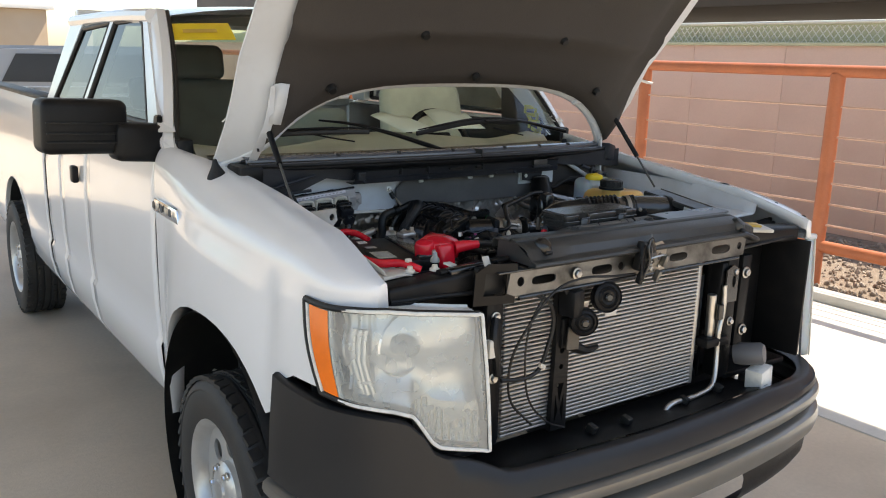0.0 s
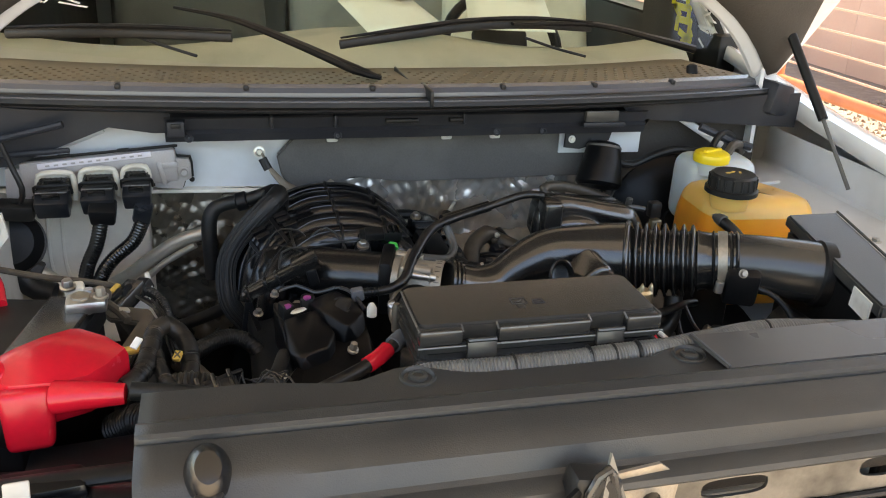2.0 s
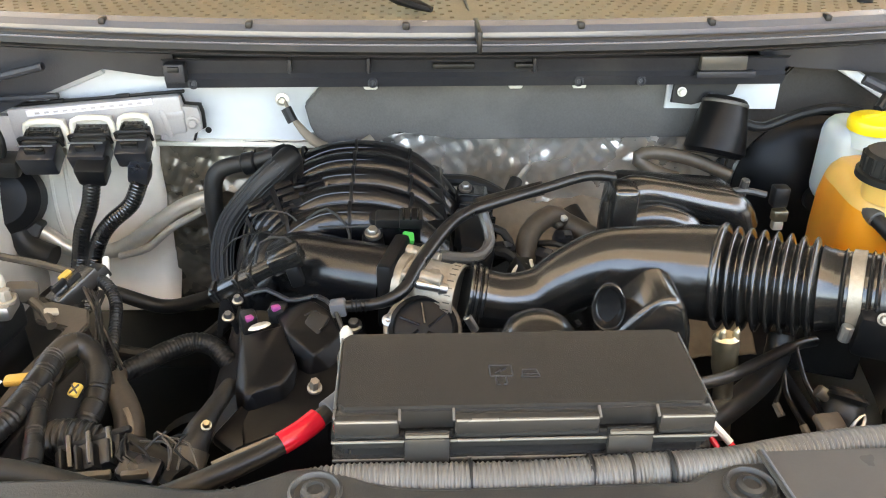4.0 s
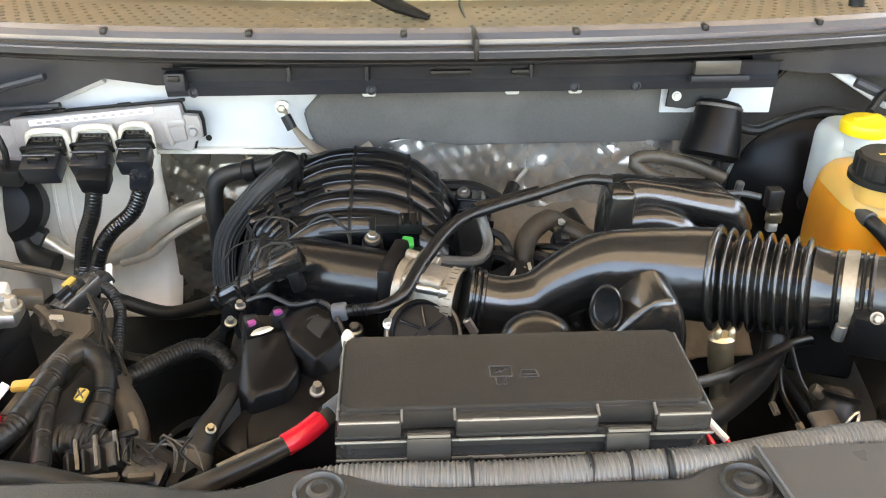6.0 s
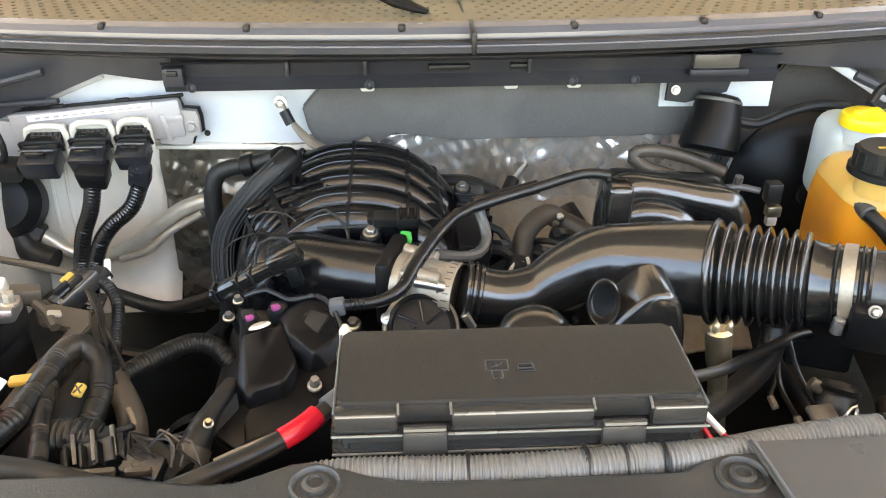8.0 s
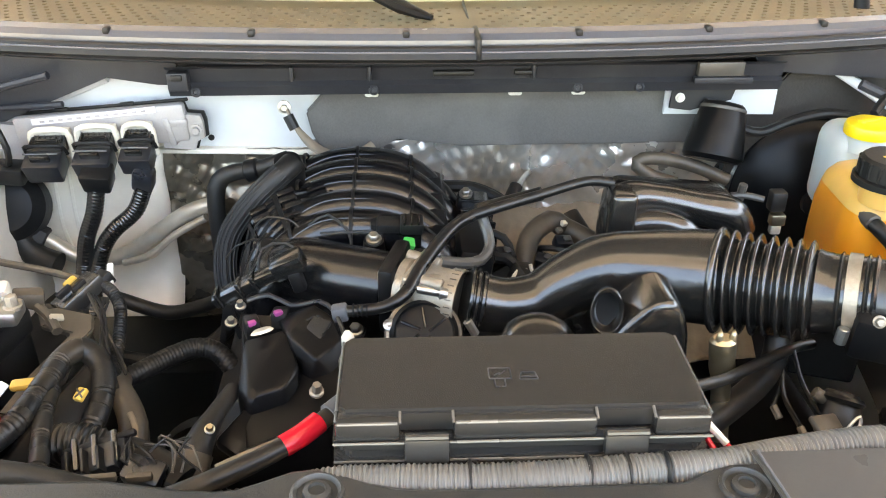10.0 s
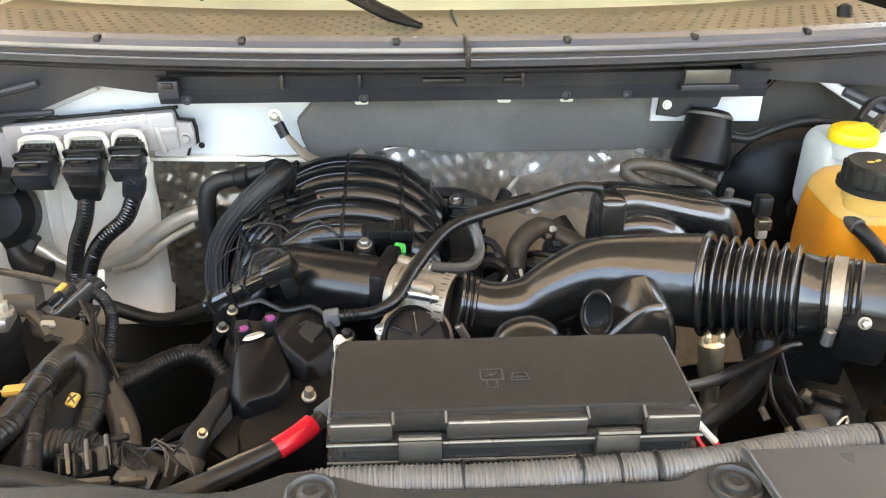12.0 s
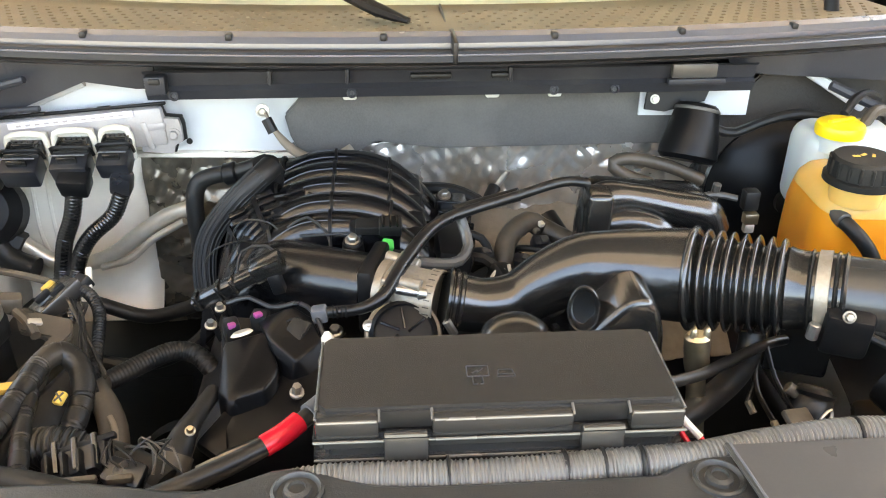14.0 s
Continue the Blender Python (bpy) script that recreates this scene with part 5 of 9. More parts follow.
part("latch_coil", tube([(0.012 + 0.004 * math.cos(k * 1.6), -0.022 + 0.004 * math.sin(k * 1.6), 1.185 + 0.0022 * k) for k in range(16)], 0.0012, 5), M_STEEL, latch)
for x, z in ((0.045, 1.178), (0.075, 1.185), (-0.018, 1.19)):
    part("latch_rivet", lathe([(0.007, 0), (0.006, 0.004), (0, 0.005)], along((x, 0.002, z), (x, -0.2, z)), 14), M_STEEL, latch)
for x, z in ((-0.01, 1.16), (0.06, 1.158), (0.085, 1.20)):
    part("latch_finger", rbox((x, -0.008, z), (0.014, 0.02, 0.035), (15, 10, 0), 0.004), M_BEAM if x > 0 else M_RUBBER, latch)
part("latch_cable", tube([(-0.03, -0.005, 1.175), (-0.12, -0.01, 1.18), (-0.24, -0.012, 1.19), (-0.33, -0.005, 1.165), (-0.40, 0.01, 1.08), (-0.44, 0.03, 0.98), (-0.42, 0.05, 0.86), (-0.34, 0.05, 0.77)], 0.0035, 8), M_RUBBER, latch)

# wiring in front of the condenser
part("sensor_harness", tube([(-0.39, 0.035, 1.155), (-0.34, 0.03, 1.12), (-0.325, 0.03, 1.06), (-0.345, 0.03, 0.99), (-0.37, 0.03, 0.94), (-0.42, 0.03, 0.925), (-0.50, 0.03, 0.935)], 0.006, 8), M_RUBBER, truck)
part("sensor_lead", tube([(-0.36, 0.03, 1.15), (-0.405, 0.03, 1.08), (-0.42, 0.03, 0.98), (-0.40, 0.03, 0.86), (-0.33, 0.03, 0.78), (-0.26, 0.03, 0.745)], 0.003, 6), M_RUBBER, truck)
part("harness_clip", rbox((-0.365, 0.022, 0.952), (0.022, 0.012, 0.014), (0, 30, 0), 0.003), M_BONE, truck)
for a, c in (((-0.45, 0.09, 0.86), (-0.38, 0.09, 0.75)), ((-0.45, 0.09, 0.75), (-0.40, 0.09, 0.83)), ((0.30, 0.09, 0.75), (0.37, 0.09, 0.88))):
    part("shroud_strut", rod(a, c, 0.005, 8), M_PLASTIC, truck)
part("duct_strip", rbox((-0.375, 0.092, 1.01), (0.17, 0.012, 0.014), (0, -6, 0), 0.003), M_PLASTIC, truck)

# cooler lines and dryer beside the condenser
dryer = part("receiver_bracket", rbox((0.475, 0.095, 1.01), (0.07, 0.05, 0.24), (0, 4, 0), 0.008), M_PLASTIC, truck)
part("bracket_web", plate([(-0.03, -0.06), (0.03, -0.06), (0.03, 0.05), (0.0, 0.065), (-0.03, 0.05)], pose(0.485, 0.062, 1.06, 90, 0, 0), 0.006, [oval(0.008, 0.01, 0.010, 0.022, 12)]), M_SATIN, dryer)
part("receiver_tube", rod((0.420, 0.078, 0.885), (0.416, 0.078, 1.03), 0.015, 20), M_STEEL, dryer, "bare aluminium receiver tube")
part("cooler_line", tube([(0.452, 0.06, 1.06), (0.450, 0.055, 0.98), (0.43, 0.05, 0.91), (0.425, 0.045, 0.84), (0.405, 0.03, 0.765), (0.37, 0.02, 0.735), (0.28, 0.01, 0.728), (0.18, 0.0, 0.735), (0.145, 0.0, 0.725), (0.135, 0.0, 0.705)], 0.0085, 12), M_STEEL, truck, "bent bare metal cooler line")
part("line_sleeve", rod((0.432, 0.055, 1.0), (0.431, 0.053, 0.95), 0.012, 12), M_SATIN, truck)
part("dryer_clamp", rbox((0.42, 0.07, 0.875), (0.11, 0.06, 0.03), bevel=0.006), M_PLASTIC, truck)
part("washer_pump", lathe([(0, 0), (0.032, 0.0), (0.037, 0.02), (0.037, 0.085), (0.030, 0.095), (0, 0.095)], pose(0.50, 0.03, 0.825, 78, 0, 24), 24), M_GREYPLUG, truck, "grey plastic washer pump")
part("corner_bracket", rbox((0.60, 0.085, 1.232), (0.13, 0.07, 0.012), (6, 4, -14), 0.004), M_APRON, truck, "dusty pale corner bracket")
part("yellowed_pad", rbox((0.595, 0.092, 1.242), (0.075, 0.035, 0.010), (8, 4, -20), 0.004), M_PAINTMARK, truck, "yellowed foam pad")
part("frame_horn_cap", rbox((0.555, -0.032, 0.752), (0.085, 0.06, 0.075), (0, -6, 12), 0.006), M_LABEL, truck, "pale frame end block")
part("tray_stack", rbox((0.605, 0.04, 0.695), (0.035, 0.06, 0.07), (0, 0, 8), 0.006), M_RUBBER, truck)
for x, z in ((0.588, 1.082), (0.599, 0.880)):
    part("wing_bolt", hexbolt((x, 0.082, z), (0, -1, 0), 0.013, 0.012), M_STEEL, truck)
part("lamp_connector", tube([(-0.51, 0.05, 1.10), (-0.53, 0.03, 1.06), (-0.52, 0.03, 1.0), (-0.505, 0.04, 0.95)], 0.012, 8), M_RUBBER, truck)
part("lamp_clip", rbox((-0.535, 0.03, 1.03), (0.03, 0.02, 0.05), (0, 0, 0), 0.005), M_BONE, truck)

part("cavity_post", rbox((0.595, 0.105, 0.98), (0.05, 0.04, 0.32), (0, 2, 0), 0.008), M_PLASTIC, truck)
part("lamp_stay", lathe([(0.020, 0.0), (0.020, 0.004), (0.012, 0.006), (0.011, 0.012), (0, 0.013)], along((-0.573, 0.083, 1.082), (-0.60, -0.2, 1.10)), 18), M_BONE, truck, "pale lamp mounting washer")
part("lamp_stay_post", rbox((-0.575, 0.105, 1.06), (0.05, 0.035, 0.13), (0, 0, 8), 0.008), M_PLASTIC, truck)

# shield over the radiator
def shield_rear(x):
    """Rear edge of the shield: it swells round both fasteners and stays back beside the tongue."""
    swell = math.exp(-((x + 0.165) / 0.045) ** 2)
    ramp = min(1.0, max(0.0, (x - 0.115) / 0.03))
    return 0.150 + 0.026 * swell + 0.018 * ramp + 0.02 * min(1.0, max(0.0, (-0.22 - x) / 0.1))


rows = []
for i in range(49):
    x = -0.434 + 0.94 * i / 48
    lift = 0.0 if x < 0.44 else -0.35 * (x - 0.44)
    rear, r = shield_rear(x), -0.012 * (x + 0.434) / 0.94
    profile = [(rear + 0.004, 1.262), (rear + 0.001, 1.284), (rear - 0.006, 1.289), (0.104 + r, 1.290), (0.100 + r, 1.297), (0.094 + r, 1.2995), (0.080 + r, 1.2975), (0.0765 + r, 1.2945), (0.0755 + r, 1.290),
               (0.071 + r, 1.2915), (0.050 + r, 1.287), (0.034 + r, 1.281), (0.027 + r, 1.276), (0.014, 1.257), (0.009, 1.2535), (-0.004, 1.252), (-0.011, 1.249), (-0.013, 1.243), (-0.008, 1.237), (0.02, 1.234)]
    rows.append([(x, y, z + lift) for y, z in profile])
shield = part("radiator_shield", loft(rows), M_SHIELD, truck, "charcoal plastic shield over the radiator", sharp=24)
thicken(shield, 0.004)
part("shield_end", plate([(0.0, 0), (0.16, 0.0), (0.155, 0.045), (0.09, 0.055), (0.03, 0.022), (0.0, 0.012)], pose(-0.430, -0.004, 1.238, 90, 0, 90), 0.006), M_SHIELD, shield)
for x, y, z, mat in ((-0.371, 0.036, 1.281, M_MANIFOLD), (0.43, 0.022, 1.268, M_SHIELD)):
    hood_stop = lathe([(0, 0.020), (0.012, 0.018), (0.019, 0.010), (0.022, 0.0), (0.022, -0.02)], pose(x, y, z, 38, 0, 4) @ Matrix.Diagonal((0.95, 1.25, 1, 1)), 24)
    part("hood_stop", hood_stop, mat, shield)
    part("stop_pocket", rbox((x, y - 0.022, z - 0.012), (0.026, 0.012, 0.012), (40, 0, 4), 0.004), M_RUBBER, shield)
for x, y in ((-0.158, 0.146), (0.156, 0.139), (0.45, 0.136)):
    b = lathe([(0.0205, -0.003), (0.0195, 0.002), (0.0175, 0.003), (0.0150, 0.0), (0.014, -0.003)], pose(x, y, 1.2895), 32)
    part("fastener_boss", b, M_SHIELD, shield)
    part("push_fastener", lathe([(0.011, 0.0), (0.010, 0.004), (0.0065, 0.0055), (0.006, 0.003), (0, 0.003)], pose(x, y, 1.2885), 24), M_SHIELD, shield)
part("shield_tongue", plate([(0.002, 0.0), (0.30, 0.0), (0.315, 0.012), (0.31, 0.066), (0.295, 0.074), (-0.006, 0.073)], pose(0.176, 0.092, 1.2935, 2, 0, 0), 0.004, bevel=0.001), M_TONGUE, shield, "flat grey intake tongue")
part("tongue_edge", tube([(0.169, 0.164, 1.3), (0.174, 0.128, 1.2985), (0.178, 0.094, 1.297)], 0.0022, 8), M_SHIELD, shield, "raised moulded edge")
# thin grey rod added as the sky's glint on the tongue's edge
part("tongue_rim", rod((0.1715, 0.164, 1.3014), (0.1795, 0.094, 1.2990), 0.0012, 8), M_GREYPLUG, shield, "pale glint along the tongue's edge")

part("lamp_cavity_wall", rbox((0.73, 0.19, 0.97), (0.36, 0.012, 0.50), (0, 0, 10), 0.003), M_PLASTIC, truck)
part("lamp_cavity_wall", rbox((0.86, 0.13, 0.96), (0.012, 0.20, 0.42), (0, 0, 6), 0.003), M_PLASTIC, truck)

# ---- pickup truck: engine bay shell ----
part("bay_floor", rbox((0, 0.66, 0.70), (1.40, 0.86, 0.03), bevel=0.005), M_RUBBER, truck)
for s in (-1, 1):
    o = LEFT_OUT if s > 0 else 0.0
    b = loft([[(s * 0.806 + o, y, 1.225 + 0.085 * min(1, y / 0.5)), (s * 0.800 + o, y, 1.236), (s * 0.79 + o, y, 1.229), (s * 0.725, y, 1.226), (s * 0.715, y, 1.218), (s * 0.705, y, 1.0), (s * 0.66, y, 0.72)] for y in ([0.13, 0.2] if s < 0 else [0.25]) + [0.3, 0.45, 0.6, 0.75, 0.9, 1.02]])
    apron = thicken(part("inner_apron", b, M_APRON if s < 0 else M_WHITE_IN, truck, "dusty cream inner fender apron" if s < 0 else "white inner fender apron", sharp=30), 0.004)
    for i in range(4):
        y = 0.26 + 0.2 * i
        part("apron_rib", rbox((s * 0.757, y, 1.232), (0.055, 0.012, 0.008), (0, 0, 8), 0.003), M_APRON if s < 0 else M_WHITE_IN, apron)
        part("apron_bolt", hexbolt((s * 0.757, y + 0.08, 1.230), (0, 0, 1), 0.007, 0.006), M_STEEL, apron)
part("apron_slot", tube([(-0.80, 0.53, 1.258), (-0.785, 0.60, 1.258), (-0.76, 0.615, 1.25), (-0.755, 0.57, 1.248), (-0.77, 0.53, 1.25), (-0.80, 0.53, 1.258)], 0.006, 8), M_RUBBER, truck, "black rubber edge clip")

# firewall
b = loft([[(x, 1.135 - 0.02 * math.cos(x * 4), z) for x in [-0.80 + 0.1 * i for i in range(17)]] for z in (0.72, 0.9, 1.1, 1.3, 1.385)])
thicken(part("firewall", b, M_PLASTIC, truck, "dark firewall"), 0.01)
upper = [(-0.80, 1.235), (-0.68, 1.235), (-0.44, 1.222), (-0.20, 1.213), (-0.20, 1.36), (-0.46, 1.36), (-0.55, 1.345), (-0.70, 1.285), (-0.80, 1.285)]
panel = part("firewall_panel", plate(upper, pose(0, 1.0, 0, 90, 0, 0), 0.006, bevel=0.0015), M_WHITE_IN, truck, "white painted upper firewall panel")
part("panel_flange", tube([(-0.69, 0.99, 1.283), (-0.62, 0.99, 1.312), (-0.55, 0.99, 1.34)], 0.008, 8), M_WHITE_IN, panel)
part("panel_fold", rbox((-0.50, 0.985, 1.222), (0.62, 0.02, 0.008), (0, 1.5, 0), 0.003), M_CREAM, panel)
part("panel_hole", lathe([(0, 0.002), (0.005, 0.002), (0.005, 0)], pose(-0.402, 0.993, 1.238, 90, 0, 0), 12), M_RUBBER, panel)
part("firewall_panel", plate([(0.325, 1.277), (0.505, 1.274), (0.505, 1.35), (0.325, 1.35)], pose(0, 0.974, 0, 90, 0, 0), 0.006), M_WHITE_IN, truck, "white painted upper firewall panel")
part("cowl_backing", rbox((-0.66, 1.02, 1.295), (0.32, 0.02, 0.17), bevel=0.003), M_COWL, truck)
# lower cream panel, curved in at its foot
b = loft([[(x, 0.985 + 0.05 * max(0, (x + 0.52) / 0.1) ** 2 - 0.05 * max(0, (1.02 - z) / 0.085) ** 2, z) for x in [-0.80, -0.74, -0.68, -0.62, -0.55, -0.51, -0.478]] for z in (0.935, 0.95, 0.98, 1.02, 1.10, 1.18, 1.232)])
lower = thicken(part("firewall_side_panel", b, M_CREAM, truck, "grimy cream lower firewall panel"), 0.004)
for x in (-0.66, -0.635):
    part("panel_bead", tube([(x, 0.982, 1.20), (x - 0.004, 0.982, 1.08), (x + 0.02, 0.97, 1.0)], 0.004, 6), M_CREAM, lower)
part("bay_gasket", tube([(-0.60, 0.84, 0.93), (-0.50, 0.83, 0.915), (-0.42, 0.84, 0.935), (-0.36, 0.86, 0.98)], 0.012, 10), M_RUBBER, truck, "black rubber hose along the panel foot")

# insulation felt with a rounded lower corner, and foil below
pad = [(-0.245, 1.285), (-0.215, 1.318), (-0.16, 1.34), (0.40, 1.34), (0.404, 1.225), (0.0, 1.224), (-0.10, 1.238), (-0.13, 1.222), (-0.18, 1.212), (-0.225, 1.222), (-0.238, 1.25)]
part("insulation_pad", plate(pad, pose(0, 0.985, 0, 90, 0, 0), 0.012, bevel=0.003), M_PAD, truck, "grey felt firewall insulation")
part("insulation_pad", plate([(0.45, 1.16), (0.80, 1.14), (0.80, 1.37), (0.56, 1.375), (0.50, 1.30), (0.45, 1.27)], pose(0, 1.0, 0, 90, 0, 0), 0.01, bevel=0.003), M_LINER, truck, "grey felt firewall insulation")


def crumpled(name, x0, x1, z0, z1, y, depth, seed, lean=0.0, mat=None, foot=0.0):
    """A sheet of creased foil."""
    nx, nz = int((x1 - x0) / 0.003), int((z1 - z0) / 0.003)
    rows = []
    rnd = random.Random(int(seed * 10))
    folds = [(rnd.uniform(0, math.pi), rnd.uniform(10, 60), rnd.random(), rnd.uniform(0, 50)) for _ in range(15)]
    for j in range(nz + 1):
        row = []
        for i in range(nx + 1):
            x, z = x0 + (x1 - x0) * i / nx, z0 + (z1 - z0) * j / nz
            wx, wz = x + 0.02 * noise.noise(Vector((x * 9, z * 9, seed))), z + 0.02 * noise.noise(Vector((x * 9, z * 9, seed + 7)))
            f = 0.0
            for turn, pitch, phase, place in folds:
                w = (wx * math.cos(turn) + wz * math.sin(turn)) * pitch + phase
                here = max(0.0, noise.noise(Vector((x * 7 + place, z * 7, seed))) + 0.25)
                f += here * abs(w % 1 - 0.5) * (24 if mat is not None else 36) / pitch
            row.append((x, y - depth * 0.5 * f + lean * (z - z0) - foot * (z - z1), z))
        rows.append(row)
    sheet = loft(rows)
    bmesh.ops.triangulate(sheet, faces=sheet.faces[:])
    return thicken(part(name, sheet, mat or M_FOIL, truck, "crinkled silver foil heat shield" if mat is None else "dull brown crinkled heat shield", sharp=22), 0.002)


crumpled("foil_shield", -0.24, 0.47, 1.07, 1.232, 1.05, 0.019, 2.0, -0.3)
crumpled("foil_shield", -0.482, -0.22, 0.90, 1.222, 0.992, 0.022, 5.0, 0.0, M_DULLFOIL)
crumpled("tunnel_shield", -0.06, 0.47, 0.93, 1.105, 1.068, 0.02, 9.0, 0.0, M_TUNNEL, -1.6)

part("lower_firewall", rbox((0, 1.075, 0.70), (1.62, 0.02, 0.56), bevel=0.004), M_RUBBER, truck)

# cowl
def lip(x):
    return 0.817 + 0.135 * (abs(x) / 0.75) ** 2


CX = [-0.80 + 0.05 * i for i in range(33)]


def cowl_row(profile):
    return loft([[(x, lip(x) + dy, z - 0.016 * (x / 0.8) ** 2) for dy, z in profile] for x in CX])


cowl = tagged(new("cowl"), "charcoal plastic cowl under a faded tan vent grille")
cowl.parent = truck
part("cowl_face", cowl_row([(0.004, 1.419), (0.006, 1.405), (0.028, 1.396), (0.070, 1.388), (0.100, 1.380), (0.118, 1.364)]), M_COWL, cowl, sharp=25)
part("cowl_seal", cowl_row([(-0.006, 1.410), (-0.012, 1.416), (-0.008, 1.424), (-0.001, 1.420), (0.002, 1.418), (0.006, 1.426), (0.012, 1.428), (0.016, 1.423), (0.022, 1.420)]), M_RUBBER, cowl, "black rubber hood seal")
part("seal_bead", tube([(x, lip(x) - 0.0085, 1.4245 - 0.016 * (x / 0.8) ** 2) for x in CX], 0.0016, 6, 0.05), M_RAIL, cowl)
rail = part("cowl_rail", cowl_row([(0.020, 1.420), (0.022, 1.433), (0.032, 1.440), (0.050, 1.443), (0.060, 1.437), (0.064, 1.424)]), M_RAIL, cowl, "grey plastic rail", sharp=25)
for x in (-0.509, -0.299, -0.085, 0.155, 0.345, 0.53):
    part("rail_clip", rbox((x, lip(x) + 0.032, 1.440 - 0.016 * (x / 0.8) ** 2), (0.010, 0.016, 0.010), bevel=0.003), M_RUBBER, cowl)
part("rail_joint", rbox((0.012, lip(0) + 0.026, 1.428), (0.007, 0.078, 0.030), bevel=0.002), M_RUBBER, cowl)


def grille_depth(x):
    return 1.109 + 0.26 * (abs(x) / 0.895) ** 2.2 - lip(x)


def grille_point(x, t, up=0.0):
    """The vent grille between the rail and the windscreen."""
    return Vector((x, lip(x) + 0.066 + t * grille_depth(x), 1.431 - 0.016 * (x / 0.8) ** 2 - 0.020 * t + up))


grille = part("vent_grille", loft([[grille_point(x, t) for t in (0, 0.25, 0.5, 0.75, 1)] for x in CX]), M_GRILLE, cowl, "sun-faded tan perforated vent grille")
# slots are small solid blocks; their darker tan stands for shade in the openings
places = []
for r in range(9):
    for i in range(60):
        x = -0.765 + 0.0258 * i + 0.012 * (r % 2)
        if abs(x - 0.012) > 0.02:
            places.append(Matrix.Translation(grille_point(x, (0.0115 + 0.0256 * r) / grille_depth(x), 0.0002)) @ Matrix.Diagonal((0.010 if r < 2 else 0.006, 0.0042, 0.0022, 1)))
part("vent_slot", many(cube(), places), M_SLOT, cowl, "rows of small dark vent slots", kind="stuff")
part("grille_seam", rbox((0.012, lip(0) + 0.19, 1.417), (0.004, 0.25, 0.012), bevel=0.002), M_RUBBER, cowl)
# lower ledge of the cowl
ledge = part("cowl_ledge", loft([[(x, 0.918, 1.376), (x, 0.927, 1.370), (x, 0.931, 1.350), (x, 0.924, 1.344), (x, 0.931, 1.328), (x, 0.945, 1.325), (x, 0.99, 1.327)] for x in [-0.44 + 0.06 * i for i in range(16)] + [0.49]]), M_COWL, cowl, sharp=25)
for x in (-0.40, -0.135, 0.175, 0.27):
    part("ledge_clip", lathe([(0.008, 0), (0.007, 0.005), (0.004, 0.006), (0.003, 0.003), (0, 0.003)], along((x, 0.928, 1.335), (x, 0.826, 1.362)), 16), M_COWL, cowl)
for x in (-0.255, -0.14, 0.105, 0.42):
    part("ledge_rib", rbox((x, 0.923, 1.364), (0.006, 0.018, 0.022), bevel=0.002), M_COWL, cowl)
for x, w in ((-0.015, 0.062), (0.092, 0.032)):
    part("ledge_slot", rbox((x, 0.923, 1.362), (w, 0.012, 0.008), bevel=0.002), M_RUBBER, cowl)
part("ledge_window", rbox((0.388, 0.918, 1.366), (0.070, 0.012, 0.022), bevel=0.002), M_TAPE, cowl, "pale grey cover in an opening")
part("ledge_window_rim", rbox((0.392, 0.913, 1.350), (0.090, 0.012, 0.010), bevel=0.002), M_COWL, cowl)
part("ledge_buckle", rbox((-0.420, 0.915, 1.357), (0.03, 0.02, 0.028), bevel=0.003), M_COWL, cowl)
part("buckle_slot", rbox((-0.420, 0.904, 1.364), (0.016, 0.006, 0.008), bevel=0.001), M_RUBBER, cowl)
for x in (-0.14, 0.085, 0.185):
    part("pale_tab", rbox((x, 0.968, 1.318), (0.022, 0.008, 0.014), bevel=0.004), M_LABEL, cowl)
# cowl ends
part("cowl_end", plate([(-0.84, 1.40), (-0.84, 1.28), (-0.70, 1.285), (-0.665, 1.300), (-0.535, 1.352), (-0.46, 1.340), (-0.43, 1.340), (-0.43, 1.375), (-0.55, 1.39)], pose(0, 0.955, 0, 90, 0, 0), 0.006), M_COWL, cowl)
part("cowl_end", plate([(0.45, 1.375), (0.47, 1.352), (0.56, 1.345), (0.86, 1.325), (0.86, 1.40), (0.6, 1.39)], pose(0, 0.955, 0, 90, 0, 0), 0.006), M_COWL, cowl)
part("end_brace", rod((-0.77, 0.93, 1.325), (-0.60, 0.90, 1.372), 0.006, 8), M_COWL, cowl)
part("end_brace", rod((-0.80, 0.95, 1.30), (-0.60, 0.93, 1.318), 0.005, 8), M_COWL, cowl)
part("white_strut", rbox((0.642, 0.968, 1.318), (0.125, 0.018, 0.016), (0, 30, -12), 0.005), M_WHITE_IN, truck, "white diagonal body brace")
part("brake_pedal_loom", tube([(0.60, 0.90, 1.345), (0.66, 0.88, 1.32), (0.70, 0.86, 1.31)], 0.008, 8), M_COWL, truck)

# wipers
def build_wiper(pivot, blade, arm, name="wiper"):
    w = part(name, tube(arm, ([0.008] if len(arm) > 4 else []) + [0.019, 0.016, 0.012, 0.007], 8, 0.02, flat=0.5), M_PLASTIC, truck, "black wiper arm and blade")
    part("wiper_blade", tube(blade, 0.006, 8, 0.03, flat=1.5), M_RUBBER, w)
    part("blade_frame", tube([Vector(p) + Vector((0, -0.008, 0.014)) for p in blade], [0.002] + [0.005] * (len(blade) - 2) + [0.002], 6, 0.03), M_PLASTIC, w)
    part("wiper_pivot", lathe([(0.013, -0.02), (0.012, 0.004), (0.007, 0.008), (0, 0.008)], pose(*pivot, -20, 0, 0), 20), M_PLASTIC, w)


